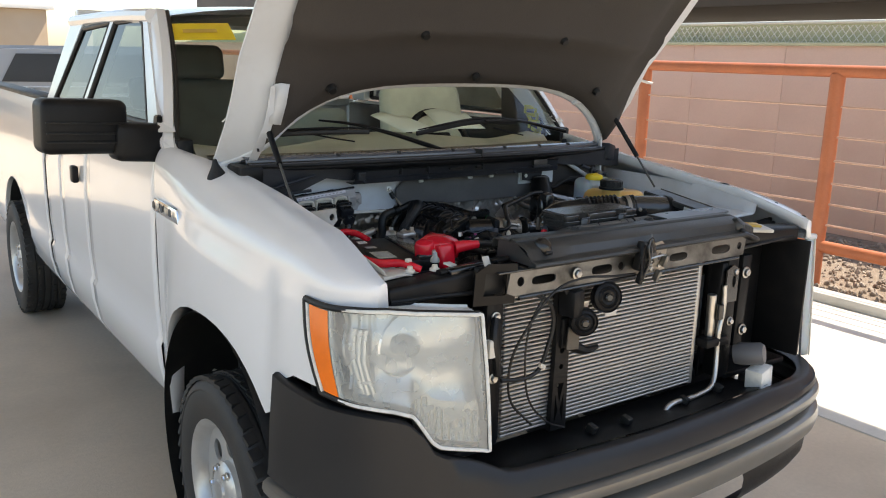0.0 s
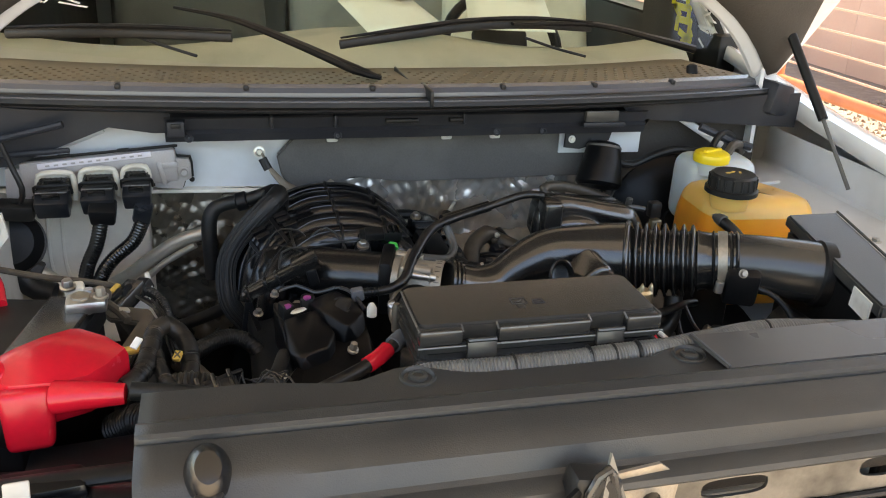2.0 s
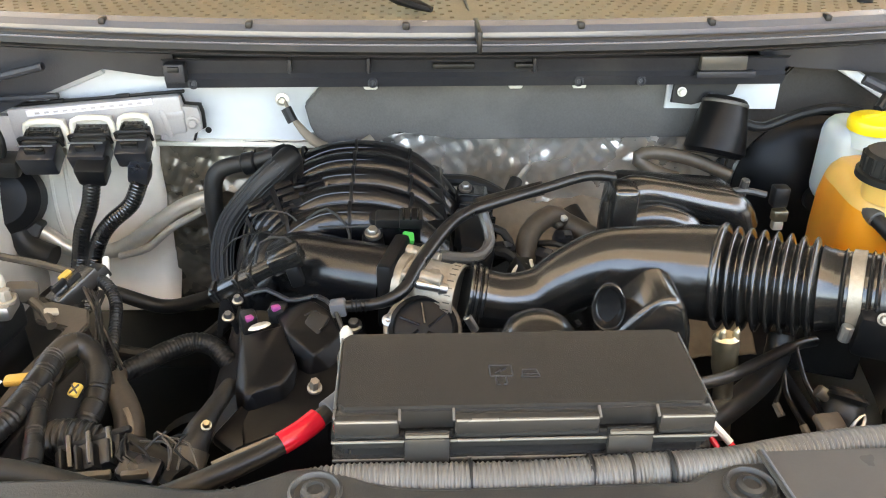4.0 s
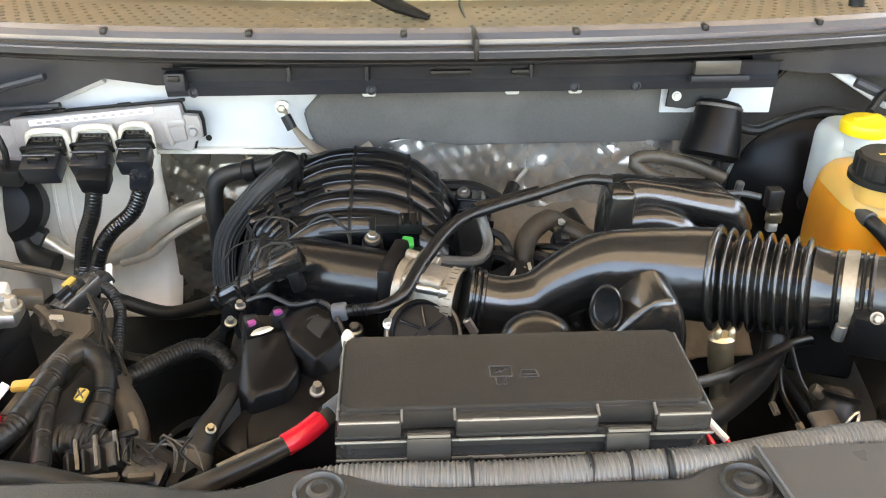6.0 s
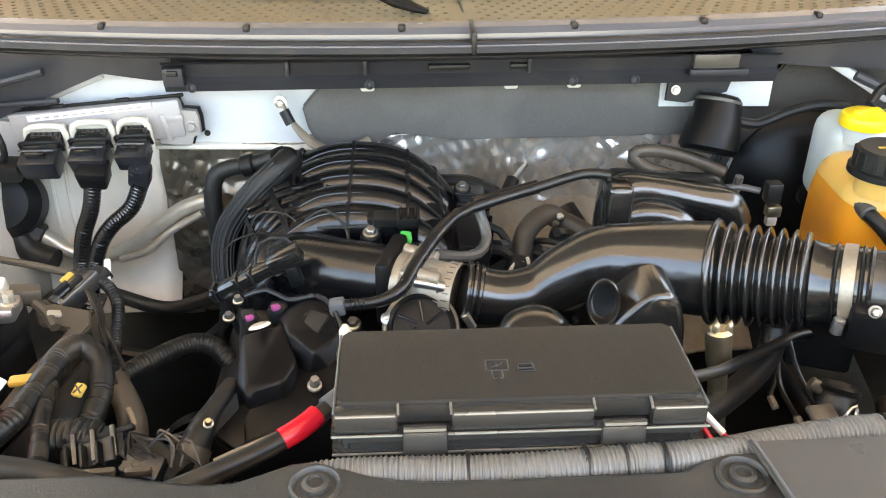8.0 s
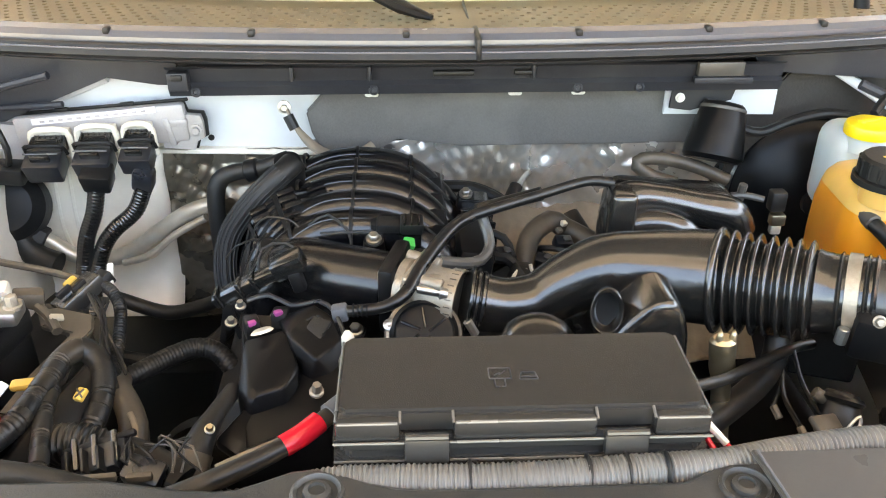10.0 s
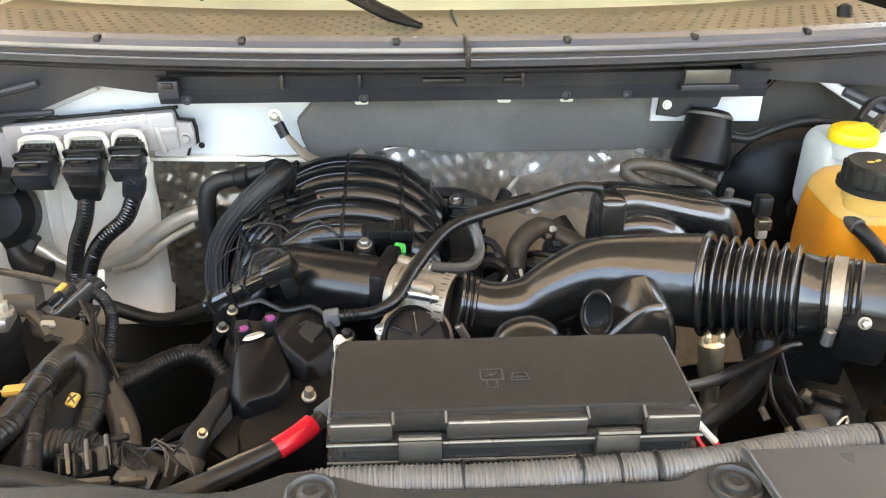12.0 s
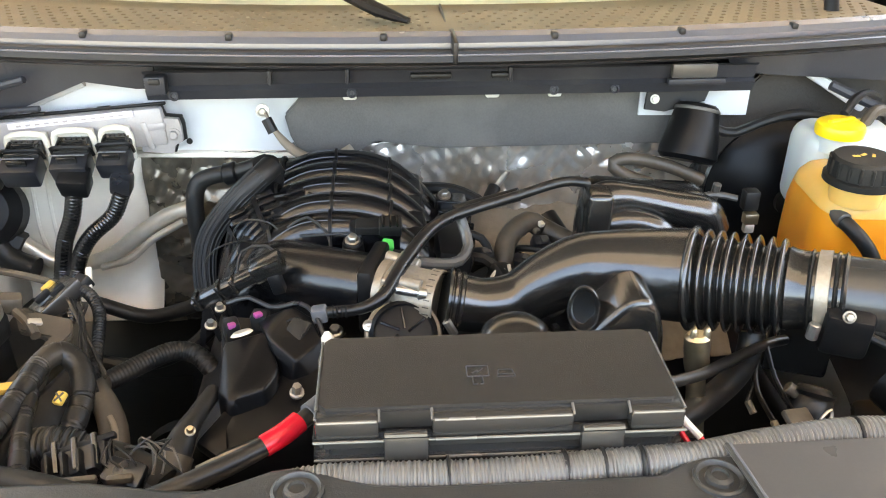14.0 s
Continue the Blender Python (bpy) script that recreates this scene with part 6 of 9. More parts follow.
build_wiper((-0.065, 0.994, 1.404), [(-0.73, 1.20, 1.472), (-0.58, 1.125, 1.487), (-0.45, 1.08, 1.493), (-0.315, 1.045, 1.493)], [(-0.045, 0.980, 1.430), (-0.09, 1.0, 1.442), (-0.20, 1.075, 1.480), (-0.31, 1.16, 1.510), (-0.42, 1.23, 1.522)])
build_wiper((0.68, 1.10, 1.425), [(-0.115, 1.040, 1.482), (0.02, 1.06, 1.498), (0.157, 1.095, 1.510), (0.30, 1.12, 1.512), (0.448, 1.15, 1.502)], [(0.68, 1.10, 1.465), (0.60, 1.13, 1.482), (0.45, 1.145, 1.510), (0.25, 1.10, 1.516)])
part("washer_hose", tube([(-0.54, 1.17, 1.492), (-0.46, 1.10, 1.475), (-0.38, 1.03, 1.462)], 0.003, 6), M_RUBBER, truck)
part("washer_hose", tube([(0.27, 1.075, 1.492), (0.33, 1.05, 1.475), (0.39, 1.03, 1.462)], 0.003, 6), M_RUBBER, truck)

# ---- pickup truck: engine and fittings ----
# fuse box
BOX_X0, BOX_X1, BOX_Y0, BOX_Y1, BOX_Z = -0.147, 0.151, 0.190, 0.298, 1.318
fuse_box = tagged(new("fuse_box"), "dark grey plastic fuse box with two latches", "fuse box")


def rounded_slab(x0, x1, y0, y1, z0, z1, r=0.008, skew=0.0, bevel=0.004):
    pts = [(x0 + r, y0), (x1 - r, y0), (x1, y0 + r), (x1 - skew, y1 - r), (x1 - skew - r, y1), (x0 + skew + r, y1), (x0 + skew, y1 - r), (x0, y0 + r)]
    return plate(pts, Matrix.Translation((0, 0, z0)), z1 - z0, bevel=bevel)


# the lid's front edge steps back behind both latches
part("lid", rounded_slab(-0.147, 0.151, 0.199, 0.300, 1.298, 1.320, r=0.007, bevel=0.003), M_SATIN, fuse_box, "satin dark grey lid")
for x0, x1 in ((-0.147, -0.096), (-0.054, 0.060), (0.106, 0.151)):
    part("lid_lip", rbox(((x0 + x1) / 2, 0.196, 1.308), (x1 - x0, 0.016, 0.0185), bevel=0.003), M_SATIN, fuse_box)
part("lid_rim", rounded_slab(-0.150, 0.154, 0.187, 0.303, 1.290, 1.299, bevel=0.002), M_SATIN, fuse_box)
part("base", rounded_slab(-0.146, 0.150, 0.191, 0.299, 1.195, 1.291, bevel=0.003), M_SATIN, fuse_box)
part("base_rim", rounded_slab(-0.150, 0.154, 0.186, 0.303, 1.274, 1.282, bevel=0.002), M_SATIN, fuse_box)
for x in (-0.075, 0.083):
    clasp = part("latch", rbox((x, 0.184, 1.286), (0.036, 0.010, 0.042), (-8, 0, 0), 0.003), M_SATIN, fuse_box)
    part("latch_lip", rod((x - 0.017, 0.183, 1.307), (x + 0.017, 0.183, 1.307), 0.0028, 8), M_SATIN, clasp)
for x in (-0.02, 0.035, 0.06):
    part("base_foot", rbox((x, 0.180, 1.262), (0.036 if x < 0.05 else 0.02, 0.012, 0.012), bevel=0.003), M_CONDUIT, fuse_box)
# thin pale rods added as highlights along the lid's and rims' rounded edges
for x0, x1 in ((-0.145, -0.098), (-0.052, 0.058), (0.108, 0.149)):
    part("lid_bead", rod((x0, 0.1895, 1.3155), (x1, 0.1895, 1.3155), 0.0015, 8), M_GLINT, fuse_box)
for z, y in ((1.2985, 0.1868), (1.2815, 0.1858)):
    part("rim_bead", rod((-0.149, y, z), (0.153, y, z), 0.0013, 8), M_GLINT, fuse_box)
for x in (-0.1465, 0.1505):
    part("lid_bead", rod((x, 0.192, 1.3165), (x, 0.296, 1.3165), 0.0013, 8), M_GLINT, fuse_box)
for x in (-0.096, -0.054, 0.060, 0.106):
    part("lid_bead", rod((x, 0.190, 1.315), (x, 0.200, 1.3185), 0.0013, 8), M_GLINT, fuse_box)
# moulded pictograms: a plug with a bolt, and an open book
mark = bmesh.new()
for a, c in (((-0.022, 0.262), (0.004, 0.262)), ((0.004, 0.262), (0.004, 0.243)), ((0.004, 0.243), (-0.022, 0.243)), ((-0.022, 0.243), (-0.022, 0.262)), ((-0.016, 0.243), (-0.016, 0.229)), ((-0.004, 0.243), (-0.004, 0.229)), ((-0.016, 0.249), (-0.009, 0.254)), ((-0.009, 0.254), (-0.010, 0.250)), ((-0.010, 0.250), (-0.002, 0.257)),
             ((-0.016, 0.229), (-0.011, 0.229)), ((-0.004, 0.229), (-0.008, 0.229)), ((0.014, 0.241), (0.036, 0.241)), ((0.014, 0.241), (0.017, 0.254)), ((0.036, 0.241), (0.033, 0.254)), ((0.017, 0.254), (0.033, 0.254)), ((0.016, 0.246), (0.034, 0.246))):
    rod(*(((x + 0.022) * 0.70 - 0.022, 0.238 + (y - 0.2455) * 0.74, 1.3202) for x, y in (a, c)), 0.0006, 5, mark)
part("moulded_pictogram", mark, M_COWL, fuse_box, "raised plug and manual pictograms", kind="stuff")
FUSE_TURN = Matrix.Translation((-0.147, 0.19, 0)) @ pose(0, 0, 0, 0, 0, -0.4) @ Matrix.Diagonal((0.974, 1, 1, 1)) @ Matrix.Translation((0.147, -0.19, 0))
for piece in fuse_box.children_recursive:
    piece.data.transform(FUSE_TURN)
part("cover_post", lathe([(0.006, -0.03), (0.006, 0.0), (0.004, 0.006), (0, 0.006)], pose(-0.147, 0.312, 1.286), 12), M_DUSTHOSE, truck)

# wires and cables at the fuse box
red_lead = part("jump_cable", tube([(-0.152, 0.275, 1.262), (-0.185, 0.242, 1.257), (-0.24, 0.215, 1.245), (-0.32, 0.195, 1.225), (-0.40, 0.20, 1.205)], [0.0080, 0.0080, 0.0095, 0.0105, 0.0105], 12), M_CONDUIT, truck, "thick black cable with red tape")
part("red_tape", tube([(-0.168, 0.2600, 1.2598), (-0.181, 0.2465, 1.2576), (-0.196, 0.2365, 1.2545)], 0.0102, 12, flat=0.95), M_RED, red_lead)
part("grey_sleeve", tube([(-0.146, 0.282, 1.263), (-0.160, 0.267, 1.261)], 0.0104, 12), M_GREYPLUG, red_lead)
part("white_lead", tube([(0.148, 0.228, 1.287), (0.158, 0.214, 1.279), (0.167, 0.204, 1.272)], 0.0032, 8), M_BONE, truck)
part("red_lead", tube([(0.166, 0.205, 1.2725), (0.174, 0.196, 1.265), (0.181, 0.189, 1.256)], 0.0024, 8), M_RED, truck)
part("red_lead", tube([(0.149, 0.214, 1.279), (0.157, 0.201, 1.268), (0.168, 0.191, 1.260), (0.181, 0.186, 1.254)], 0.0024, 8), M_RED, truck)
conduit = part("front_conduit", tube([(-0.20, 0.165, 1.270), (-0.14, 0.168, 1.276), (-0.02, 0.163, 1.278), (0.08, 0.166, 1.280), (0.15, 0.172, 1.281), (0.22, 0.186, 1.280), (0.30, 0.19, 1.280), (0.42, 0.19, 1.27)], [0.010, 0.014, 0.0145, 0.0145, 0.012, 0.012, 0.015, 0.014], 14, ribs=(0.0040, 0.0006)), M_GREYCONDUIT, truck, "grey corrugated wiring conduit")
for x, z in ((-0.045, 1.278), (0.045, 1.280), (0.075, 1.280), (0.105, 1.281), (0.29, 1.280)):
    part("tape_wrap", rod((x - 0.0018, 0.1655 + (0.024 if x > 0.2 else 0), z), (x + 0.0018, 0.1655 + (0.024 if x > 0.2 else 0), z), 0.0165, 16), M_RUBBER, conduit)
part("front_conduit", tube([(-0.43, 0.175, 1.215), (-0.33, 0.170, 1.245), (-0.26, 0.162, 1.262), (-0.19, 0.165, 1.270)], [0.010, 0.010, 0.009, 0.009], 10, ribs=(0.006, 0.0008)), M_CONDUIT, truck)

# intake manifold: five runners over the engine, a plenum in front
manifold = tagged(new("intake_manifold"), "black ribbed plastic intake manifold", "intake manifold")
for i in range(5):
    y = 0.905 - 0.053 * i
    drop = (0.014, 0.011, 0.011, 0.013, 0.016)[i]
    pts = [(-0.335 + 0.012 * i, y - 0.10 + 0.012 * i, 1.105), (-0.315 + 0.010 * i, y - 0.055, 1.165), (-0.265 + 0.004 * i, y - 0.018, 1.212 - drop), (-0.20, y, 1.233 - drop), (-0.135, y, 1.236 - drop), (-0.085, y - 0.004, 1.222 - drop), (-0.045, y - 0.012, 1.19 - drop), (-0.018, y - 0.02, 1.14), (-0.008, y - 0.02, 1.08)]
    runner = part("runner", tube(pts, [0.022, 0.024, 0.026, 0.0275, 0.0275, 0.027, 0.025, 0.024, 0.024], 18, 0.008), M_MANIFOLD, manifold)
    for x, z, tilt in ((-0.236, 1.2265 - drop, 74), (-0.162, 1.2365 - drop, 90), (-0.090, 1.2230 - drop, 110)):
        part("runner_band", lathe([(0.0275, -0.0022), (0.0305, -0.002), (0.0305, 0.002), (0.0275, 0.0022)], pose(x, y - (0.003 if x > -0.1 else 0), z, 0, tilt, 0), 20), M_PLASTIC, runner)
    for dy, dz, r in ((0.006, 0.0262, 0.0016), (-0.013, 0.0236, 0.0013)):
        part("runner_seam", tube([Vector(p) + Vector((0, dy, dz - 0.0012 * abs(j - 1))) for j, p in enumerate(pts[2:6])], r, 6), M_MANIFOLD, runner)
part("runner_floor", rbox((-0.16, 0.80, 1.165), (0.26, 0.26, 0.09), bevel=0.02), M_PLASTIC, manifold)
# ribbed shoulder where the runners leave the plenum
part("plenum_shoulder", lathe([(0, 0.062), (0.04, 0.058), (0.062, 0.04), (0.075, 0.0), (0.078, -0.06), (0.06, -0.10)], pose(-0.235, 0.70, 1.15, 10, -6, 0), 32), M_MANIFOLD, manifold)
def shoulder(t, u, lift=0.0):
    """Ribbed slope of the shoulder: t from its rear to the plenum, u up from the outer side to the runners."""
    rear = ((-0.318, 0.735, 1.150), (-0.305, 0.745, 1.205), (-0.262, 0.765, 1.240), (-0.186, 0.795, 1.236))
    fore = ((-0.278, 0.645, 1.125), (-0.264, 0.655, 1.178), (-0.228, 0.662, 1.216), (-0.160, 0.672, 1.212))
    line = [Vector(p).lerp(Vector(q), t) for p, q in zip(rear, fore)]
    k = min(2, int(u * 3))
    f = u * 3 - k
    before, after = line[max(0, k - 1)], line[min(3, k + 2)]
    p, q = line[k], line[k + 1]
    return p + 0.5 * f * ((q - before) + f * (2 * before - 5 * p + 4 * q - after + f * (3 * (p - q) + after - before))) + Vector((-0.3, -0.35, 0.88)) * lift


rows = []
for k in range(8):
    for dt, lift in ((0.0, 0.0), (0.012, 0.0032), (0.055, 0.0024), (0.068, -0.0008)):
        rows.append([shoulder(k / 7.4 + dt, u / 14, lift) for u in range(15)])
part("shoulder_ribs", loft(rows), M_MANIFOLD, manifold, "black pleated shoulder", sharp=28)
for u0, u1 in ((0.30, 0.335), (0.60, 0.635), (0.93, 0.965)):
    part("shoulder_bar", loft([[shoulder(t / 8, u0, -0.002), shoulder(t / 8, u0, 0.0055), shoulder(t / 8, u1, 0.0055), shoulder(t / 8, u1, -0.002)] for t in range(9)], close=True), M_PLASTIC, manifold)
for t, u in ((0.06, 0.70), (0.06, 0.86), (0.20, 0.70), (0.20, 0.86), (0.34, 0.72), (0.34, 0.88), (0.06, 0.46), (0.22, 0.46)):
    part("shoulder_block", rbox(shoulder(t, u, 0.006), (0.024, 0.011, 0.010), (20, -18 + 22 * (u - 0.6), 12), 0.0018), M_MANIFOLD, manifold)
part("plenum", tube([(-0.250, 0.665, 1.180), (-0.222, 0.640, 1.194), (-0.170, 0.610, 1.198), (-0.112, 0.588, 1.198)], [0.034, 0.040, 0.041, 0.041], 28), M_MANIFOLD, manifold, "smooth black plenum tube")
part("plenum_collar", rbox((-0.105, 0.585, 1.198), (0.020, 0.086, 0.088), (0, 0, -16), 0.006), M_PLASTIC, manifold)
for x, y, z in ((-0.132, 0.652, 1.228), (-0.247, 0.560, 1.172), (0.001, 0.852, 1.196), (0.005, 0.752, 1.166), (-0.155, 0.56, 1.15)):
    bolt = part("manifold_bolt", hexbolt((x, y, z), (0, -0.3, 1), 0.0068, 0.008), M_STEEL, manifold)
    part("bolt_washer", lathe([(0.010, -0.002), (0.010, 0.0), (0, 0.0)], pose(x, y, z, 15, 0, 0), 18), M_STEEL, bolt)
    part("bolt_base", lathe([(0.017, -0.04), (0.013, -0.002), (0, -0.002)], pose(x, y, z, 15, 0, 0), 16), M_PLASTIC, manifold)
part("side_bracket", rbox((0.012, 0.80, 1.165), (0.045, 0.16, 0.05), (0, 6, 0), 0.006), M_MANIFOLD, manifold)
for k in range(3):
    part("bracket_rib", rbox((0.012, 0.76 + 0.035 * k, 1.186), (0.05, 0.006, 0.02), (0, 6, 0), 0.002), M_MANIFOLD, manifold)
part("green_clip", rbox((-0.089, 0.632, 1.226), (0.015, 0.016, 0.024), (24, 14, 10), 0.003), M_GREEN, manifold, "bright green connector clip")
part("clip_tail", rbox((-0.070, 0.632, 1.214), (0.028, 0.014, 0.012), (24, 14, 10), 0.003), M_RUBBER, manifold)
sensor = part("map_sensor", rbox((-0.108, 0.662, 1.243), (0.040, 0.022, 0.014), (14, 2, 0), 0.003), M_PLASTIC, manifold)
part("sensor_plug", rbox((-0.083, 0.660, 1.244), (0.030, 0.024, 0.018), (14, 2, 0), 0.003), M_RUBBER, sensor)
for k in range(3):
    part("plug_ridge", rbox((-0.092 + 0.009 * k, 0.655, 1.254), (0.003, 0.020, 0.006), (14, 2, 0), 0.001), M_MANIFOLD, sensor)
part("sensor_ear", lathe([(0.009, -0.008), (0.009, 0.003), (0.005, 0.004), (0, 0.004)], pose(-0.127, 0.664, 1.244, 14, 0, 0), 14), M_PLASTIC, sensor)
part("sensor_base", rbox((-0.100, 0.668, 1.222), (0.060, 0.02, 0.03), (14, 2, 0), 0.004), M_MANIFOLD, manifold)
part("sensor_lead", tube([(-0.128, 0.66, 1.236), (-0.165, 0.655, 1.236), (-0.20, 0.655, 1.236)], 0.0015, 6), M_RUBBER, manifold)
part("loom_wire", tube([(-0.215, 0.66, 1.245), (-0.19, 0.67, 1.255), (-0.165, 0.66, 1.235), (-0.16, 0.64, 1.22)], 0.0018, 6), M_RUBBER, manifold)
part("loom_wire", tube([(-0.27, 0.585, 1.225), (-0.265, 0.60, 1.245), (-0.235, 0.60, 1.252), (-0.21, 0.58, 1.235)], 0.0018, 6), M_RUBBER, manifold)
# coil connector bar at the front left of the plenum
coil = part("coil_bar", rbox((-0.276, 0.575, 1.213), (0.110, 0.019, 0.016), (12, -27, 0), 0.0025), M_GLOSS, truck, "black coil connector")
for f in (0.06, 0.34, 0.52):
    q = Vector((-0.324, 0.575, 1.190)).lerp(Vector((-0.226, 0.575, 1.238)), f)
    part("coil_collar", rbox(q, (0.006, 0.023, 0.021), (0, -27, 0), 0.002), M_GLOSS, coil)
part("coil_head", rbox((-0.232, 0.577, 1.236), (0.040, 0.026, 0.024), (10, -24, 0), 0.003), M_GLOSS, coil)
part("coil_tab", rbox((-0.222, 0.572, 1.216), (0.016, 0.016, 0.028), (0, -15, 0), 0.003), M_PLASTIC, coil)

# throttle body and clamp
throttle = tagged(new("throttle_body"), "cast aluminium throttle body clamped to the black duct", "throttle body")
TA, TB = Vector((-0.096, 0.572, 1.203)), Vector((-0.034, 0.546, 1.202))
part("bore", lathe([(0, 0), (0.037, 0), (0.037, 0.010), (0.034, 0.013), (0.0335, 0.026), (0.0355, 0.030), (0.0355, 0.038), (0.034, 0.042), (0.034, 0.068), (0, 0.068)], along(TA, TB), 40), M_THROTTLE, throttle)
part("flange", rbox(TA.lerp(TB, 0.28), (0.010, 0.078, 0.078), (0, 0, -22), 0.012, 3), M_THROTTLE, throttle)
for dy, dz in ((-0.028, 0.032), (-0.030, -0.030), (0.030, 0.030)):
    part("boss", rod(TA.lerp(TB, 0.12) + Vector((0, dy, dz)), TA.lerp(TB, 0.75) + Vector((0, dy * 0.9, dz * 0.9)), 0.008, 14), M_THROTTLE, throttle)
part("web", rbox(TA.lerp(TB, 0.55) + Vector((0.0, -0.015, 0.026)), (0.026, 0.022, 0.014), (0, 0, -22), 0.004), M_THROTTLE, throttle)
part("shaft_pin", lathe([(0, 0), (0.0055, 0), (0.0055, 0.026), (0.0075, 0.027), (0.0075, 0.036), (0, 0.037)], along((-0.079, 0.526, 1.229), (-0.045, 0.524, 1.222)), 16), M_STEEL, throttle, "bright steel pin")
gear_m = along((-0.072, 0.512, 1.172), (-0.070, 0.448, 1.235))
ring = part("gear_case", lathe([(0.0, 0.0), (0.044, 0.0), (0.046, 0.006), (0.044, 0.012), (0.041, 0.013)], gear_m, 40), M_THROTTLE, throttle)
part("gear_cover", lathe([(0.041, 0.004), (0.040, 0.018), (0.035, 0.022), (0.033, 0.019), (0.030, 0.020), (0, 0.021)], gear_m, 40), M_PLASTIC, ring, "black ribbed gear cover")
for a in range(6):
    g = math.radians(60 * a + 15)
    part("cover_rib", rod(gear_m @ Vector((0.006 * math.cos(g), 0.006 * math.sin(g), 0.022)), gear_m @ Vector((0.030 * math.cos(g + 0.3), 0.030 * math.sin(g + 0.3), 0.022)), 0.0018, 6), M_MANIFOLD, ring)
part("cover_screw", lathe([(0.007, 0), (0.007, 0.004), (0.003, 0.005), (0, 0.003)], gear_m @ Matrix.Translation((-0.040, 0.012, 0.014)), 16), M_STEEL, ring)
CM = along(TB + (TB - TA).normalized() * 0.002, TB + (TB - TA))
band = part("hose_clamp", lathe([(0.0345, -0.0075), (0.0365, -0.007), (0.0365, 0.007), (0.0345, 0.0075)], CM, 40), M_THROTTLE, throttle, "perforated steel hose clamp")
for k in range(26):
    a = 2 * math.pi * k / 26
    slot = rbox((0.0364, 0, 0), (0.0010, 0.0014, 0.008), bevel=0)
    slot.transform(CM @ pose(0, 0, 0, 0, 0, math.degrees(a)))
    part("clamp_slot", slot, M_DUSTHOSE, band)
part("clamp_screw", rod((-0.022, 0.500, 1.200), (-0.012, 0.498, 1.182), 0.0055, 8), M_STEEL, throttle)
part("bypass_pipe", tube([(-0.050, 0.595, 1.226), (-0.02, 0.600, 1.219), (0.004, 0.618, 1.213), (0.017, 0.640, 1.222), (0.011, 0.66, 1.243), (0.006, 0.664, 1.258)], 0.0072, 10), M_TAPE, throttle)

# intake duct
duct = tagged(new("intake_duct"), "glossy black rubber intake duct with bellows", "air duct")
for k in range(3):
    part("cuff_ring", lathe([(0.035, -0.003), (0.0405 - 0.002 * k, -0.0015), (0.0405 - 0.002 * k, 0.0015), (0.035, 0.003)], along((-0.016 + 0.007 * k, 0.538 - 0.001 * k, 1.205 - 0.001 * k), (0.05, 0.530, 1.196)), 36), M_GLOSS, duct)
part("duct_tube", tube([(-0.022, 0.538, 1.206), (0.024, 0.538, 1.196), (0.066, 0.542, 1.200), (0.105, 0.545, 1.222), (0.145, 0.545, 1.238), (0.19, 0.54, 1.238), (0.235, 0.532, 1.236), (0.268, 0.521, 1.238)], [0.036, 0.033, 0.033, 0.038, 0.043, 0.049, 0.055, 0.056], 36, 0.008), M_GLOSS, duct)
b = [(0.050, 0.240), (0.0595, 0.2425), (0.0625, 0.2455), (0.0625, 0.2475), (0.0595, 0.2505)]
n = 7
for k in range(n * 10):
    w = math.sin(2 * math.pi * k / 10 - math.pi / 2)
    b.append((0.0545 + 0.0058 * math.copysign(abs(w) ** 0.7, w) - 0.0006 * k / 10, 0.2545 + 0.00139 * k))
b += [(0.048, 0.2545 + 0.0139 * n), (0.0455, 0.358), (0.0445, 0.366)]
BA, BB = Vector((0.276, 0.516, 1.237)), Vector((0.387, 0.451, 1.255))
BM_AXIS = along(BA, BB) @ Matrix.Translation((0, 0, -0.252))
part("bellows", lathe(b, BM_AXIS, 56), M_GLOSS, duct, sharp=70)
part("outlet_cuff", rod(BM_AXIS @ Vector((0, 0, 0.345)), BM_AXIS @ Vector((0, 0, 0.415)), 0.0440, 40), M_GLOSS, duct)
clamp = part("hose_clamp", lathe([(0.0445, -0.007), (0.0465, -0.0065), (0.0465, 0.0065), (0.0445, 0.007)], BM_AXIS @ Matrix.Translation((0, 0, 0.388)), 44), M_THROTTLE, duct, "pale steel hose clamp")
part("clamp_screw", rod((0.366, 0.405, 1.243), (0.364, 0.404, 1.225), 0.0065, 10), M_STEEL, clamp)
for h in (0.375, 0.401, 0.409):
    part("cuff_bead", lathe([(0.0435, -0.003), (0.0475, 0.0), (0.0435, 0.003)], BM_AXIS @ Matrix.Translation((0, 0, h)), 40), M_GLOSS, duct)
part("air_meter_tube", tube([(0.396, 0.444, 1.257), (0.45, 0.424, 1.256), (0.50, 0.406, 1.252), (0.54, 0.392, 1.248)], [0.0435, 0.045, 0.047, 0.048], 36), M_SATIN, duct, "dark grey air meter tube")
part("meter_bolt", hexbolt((0.390, 0.388, 1.262), (-0.3, -1, 0.4), 0.0045, 0.006), M_THROTTLE, duct)
part("meter_lead", tube([(0.41, 0.39, 1.24), (0.44, 0.37, 1.228), (0.458, 0.345, 1.20), (0.462, 0.33, 1.15)], 0.0045, 8), M_RUBBER, duct)
part("meter_sensor", rbox((0.400, 0.402, 1.235), (0.05, 0.03, 0.06), (15, 0, -24), 0.008), M_PLASTIC, duct)
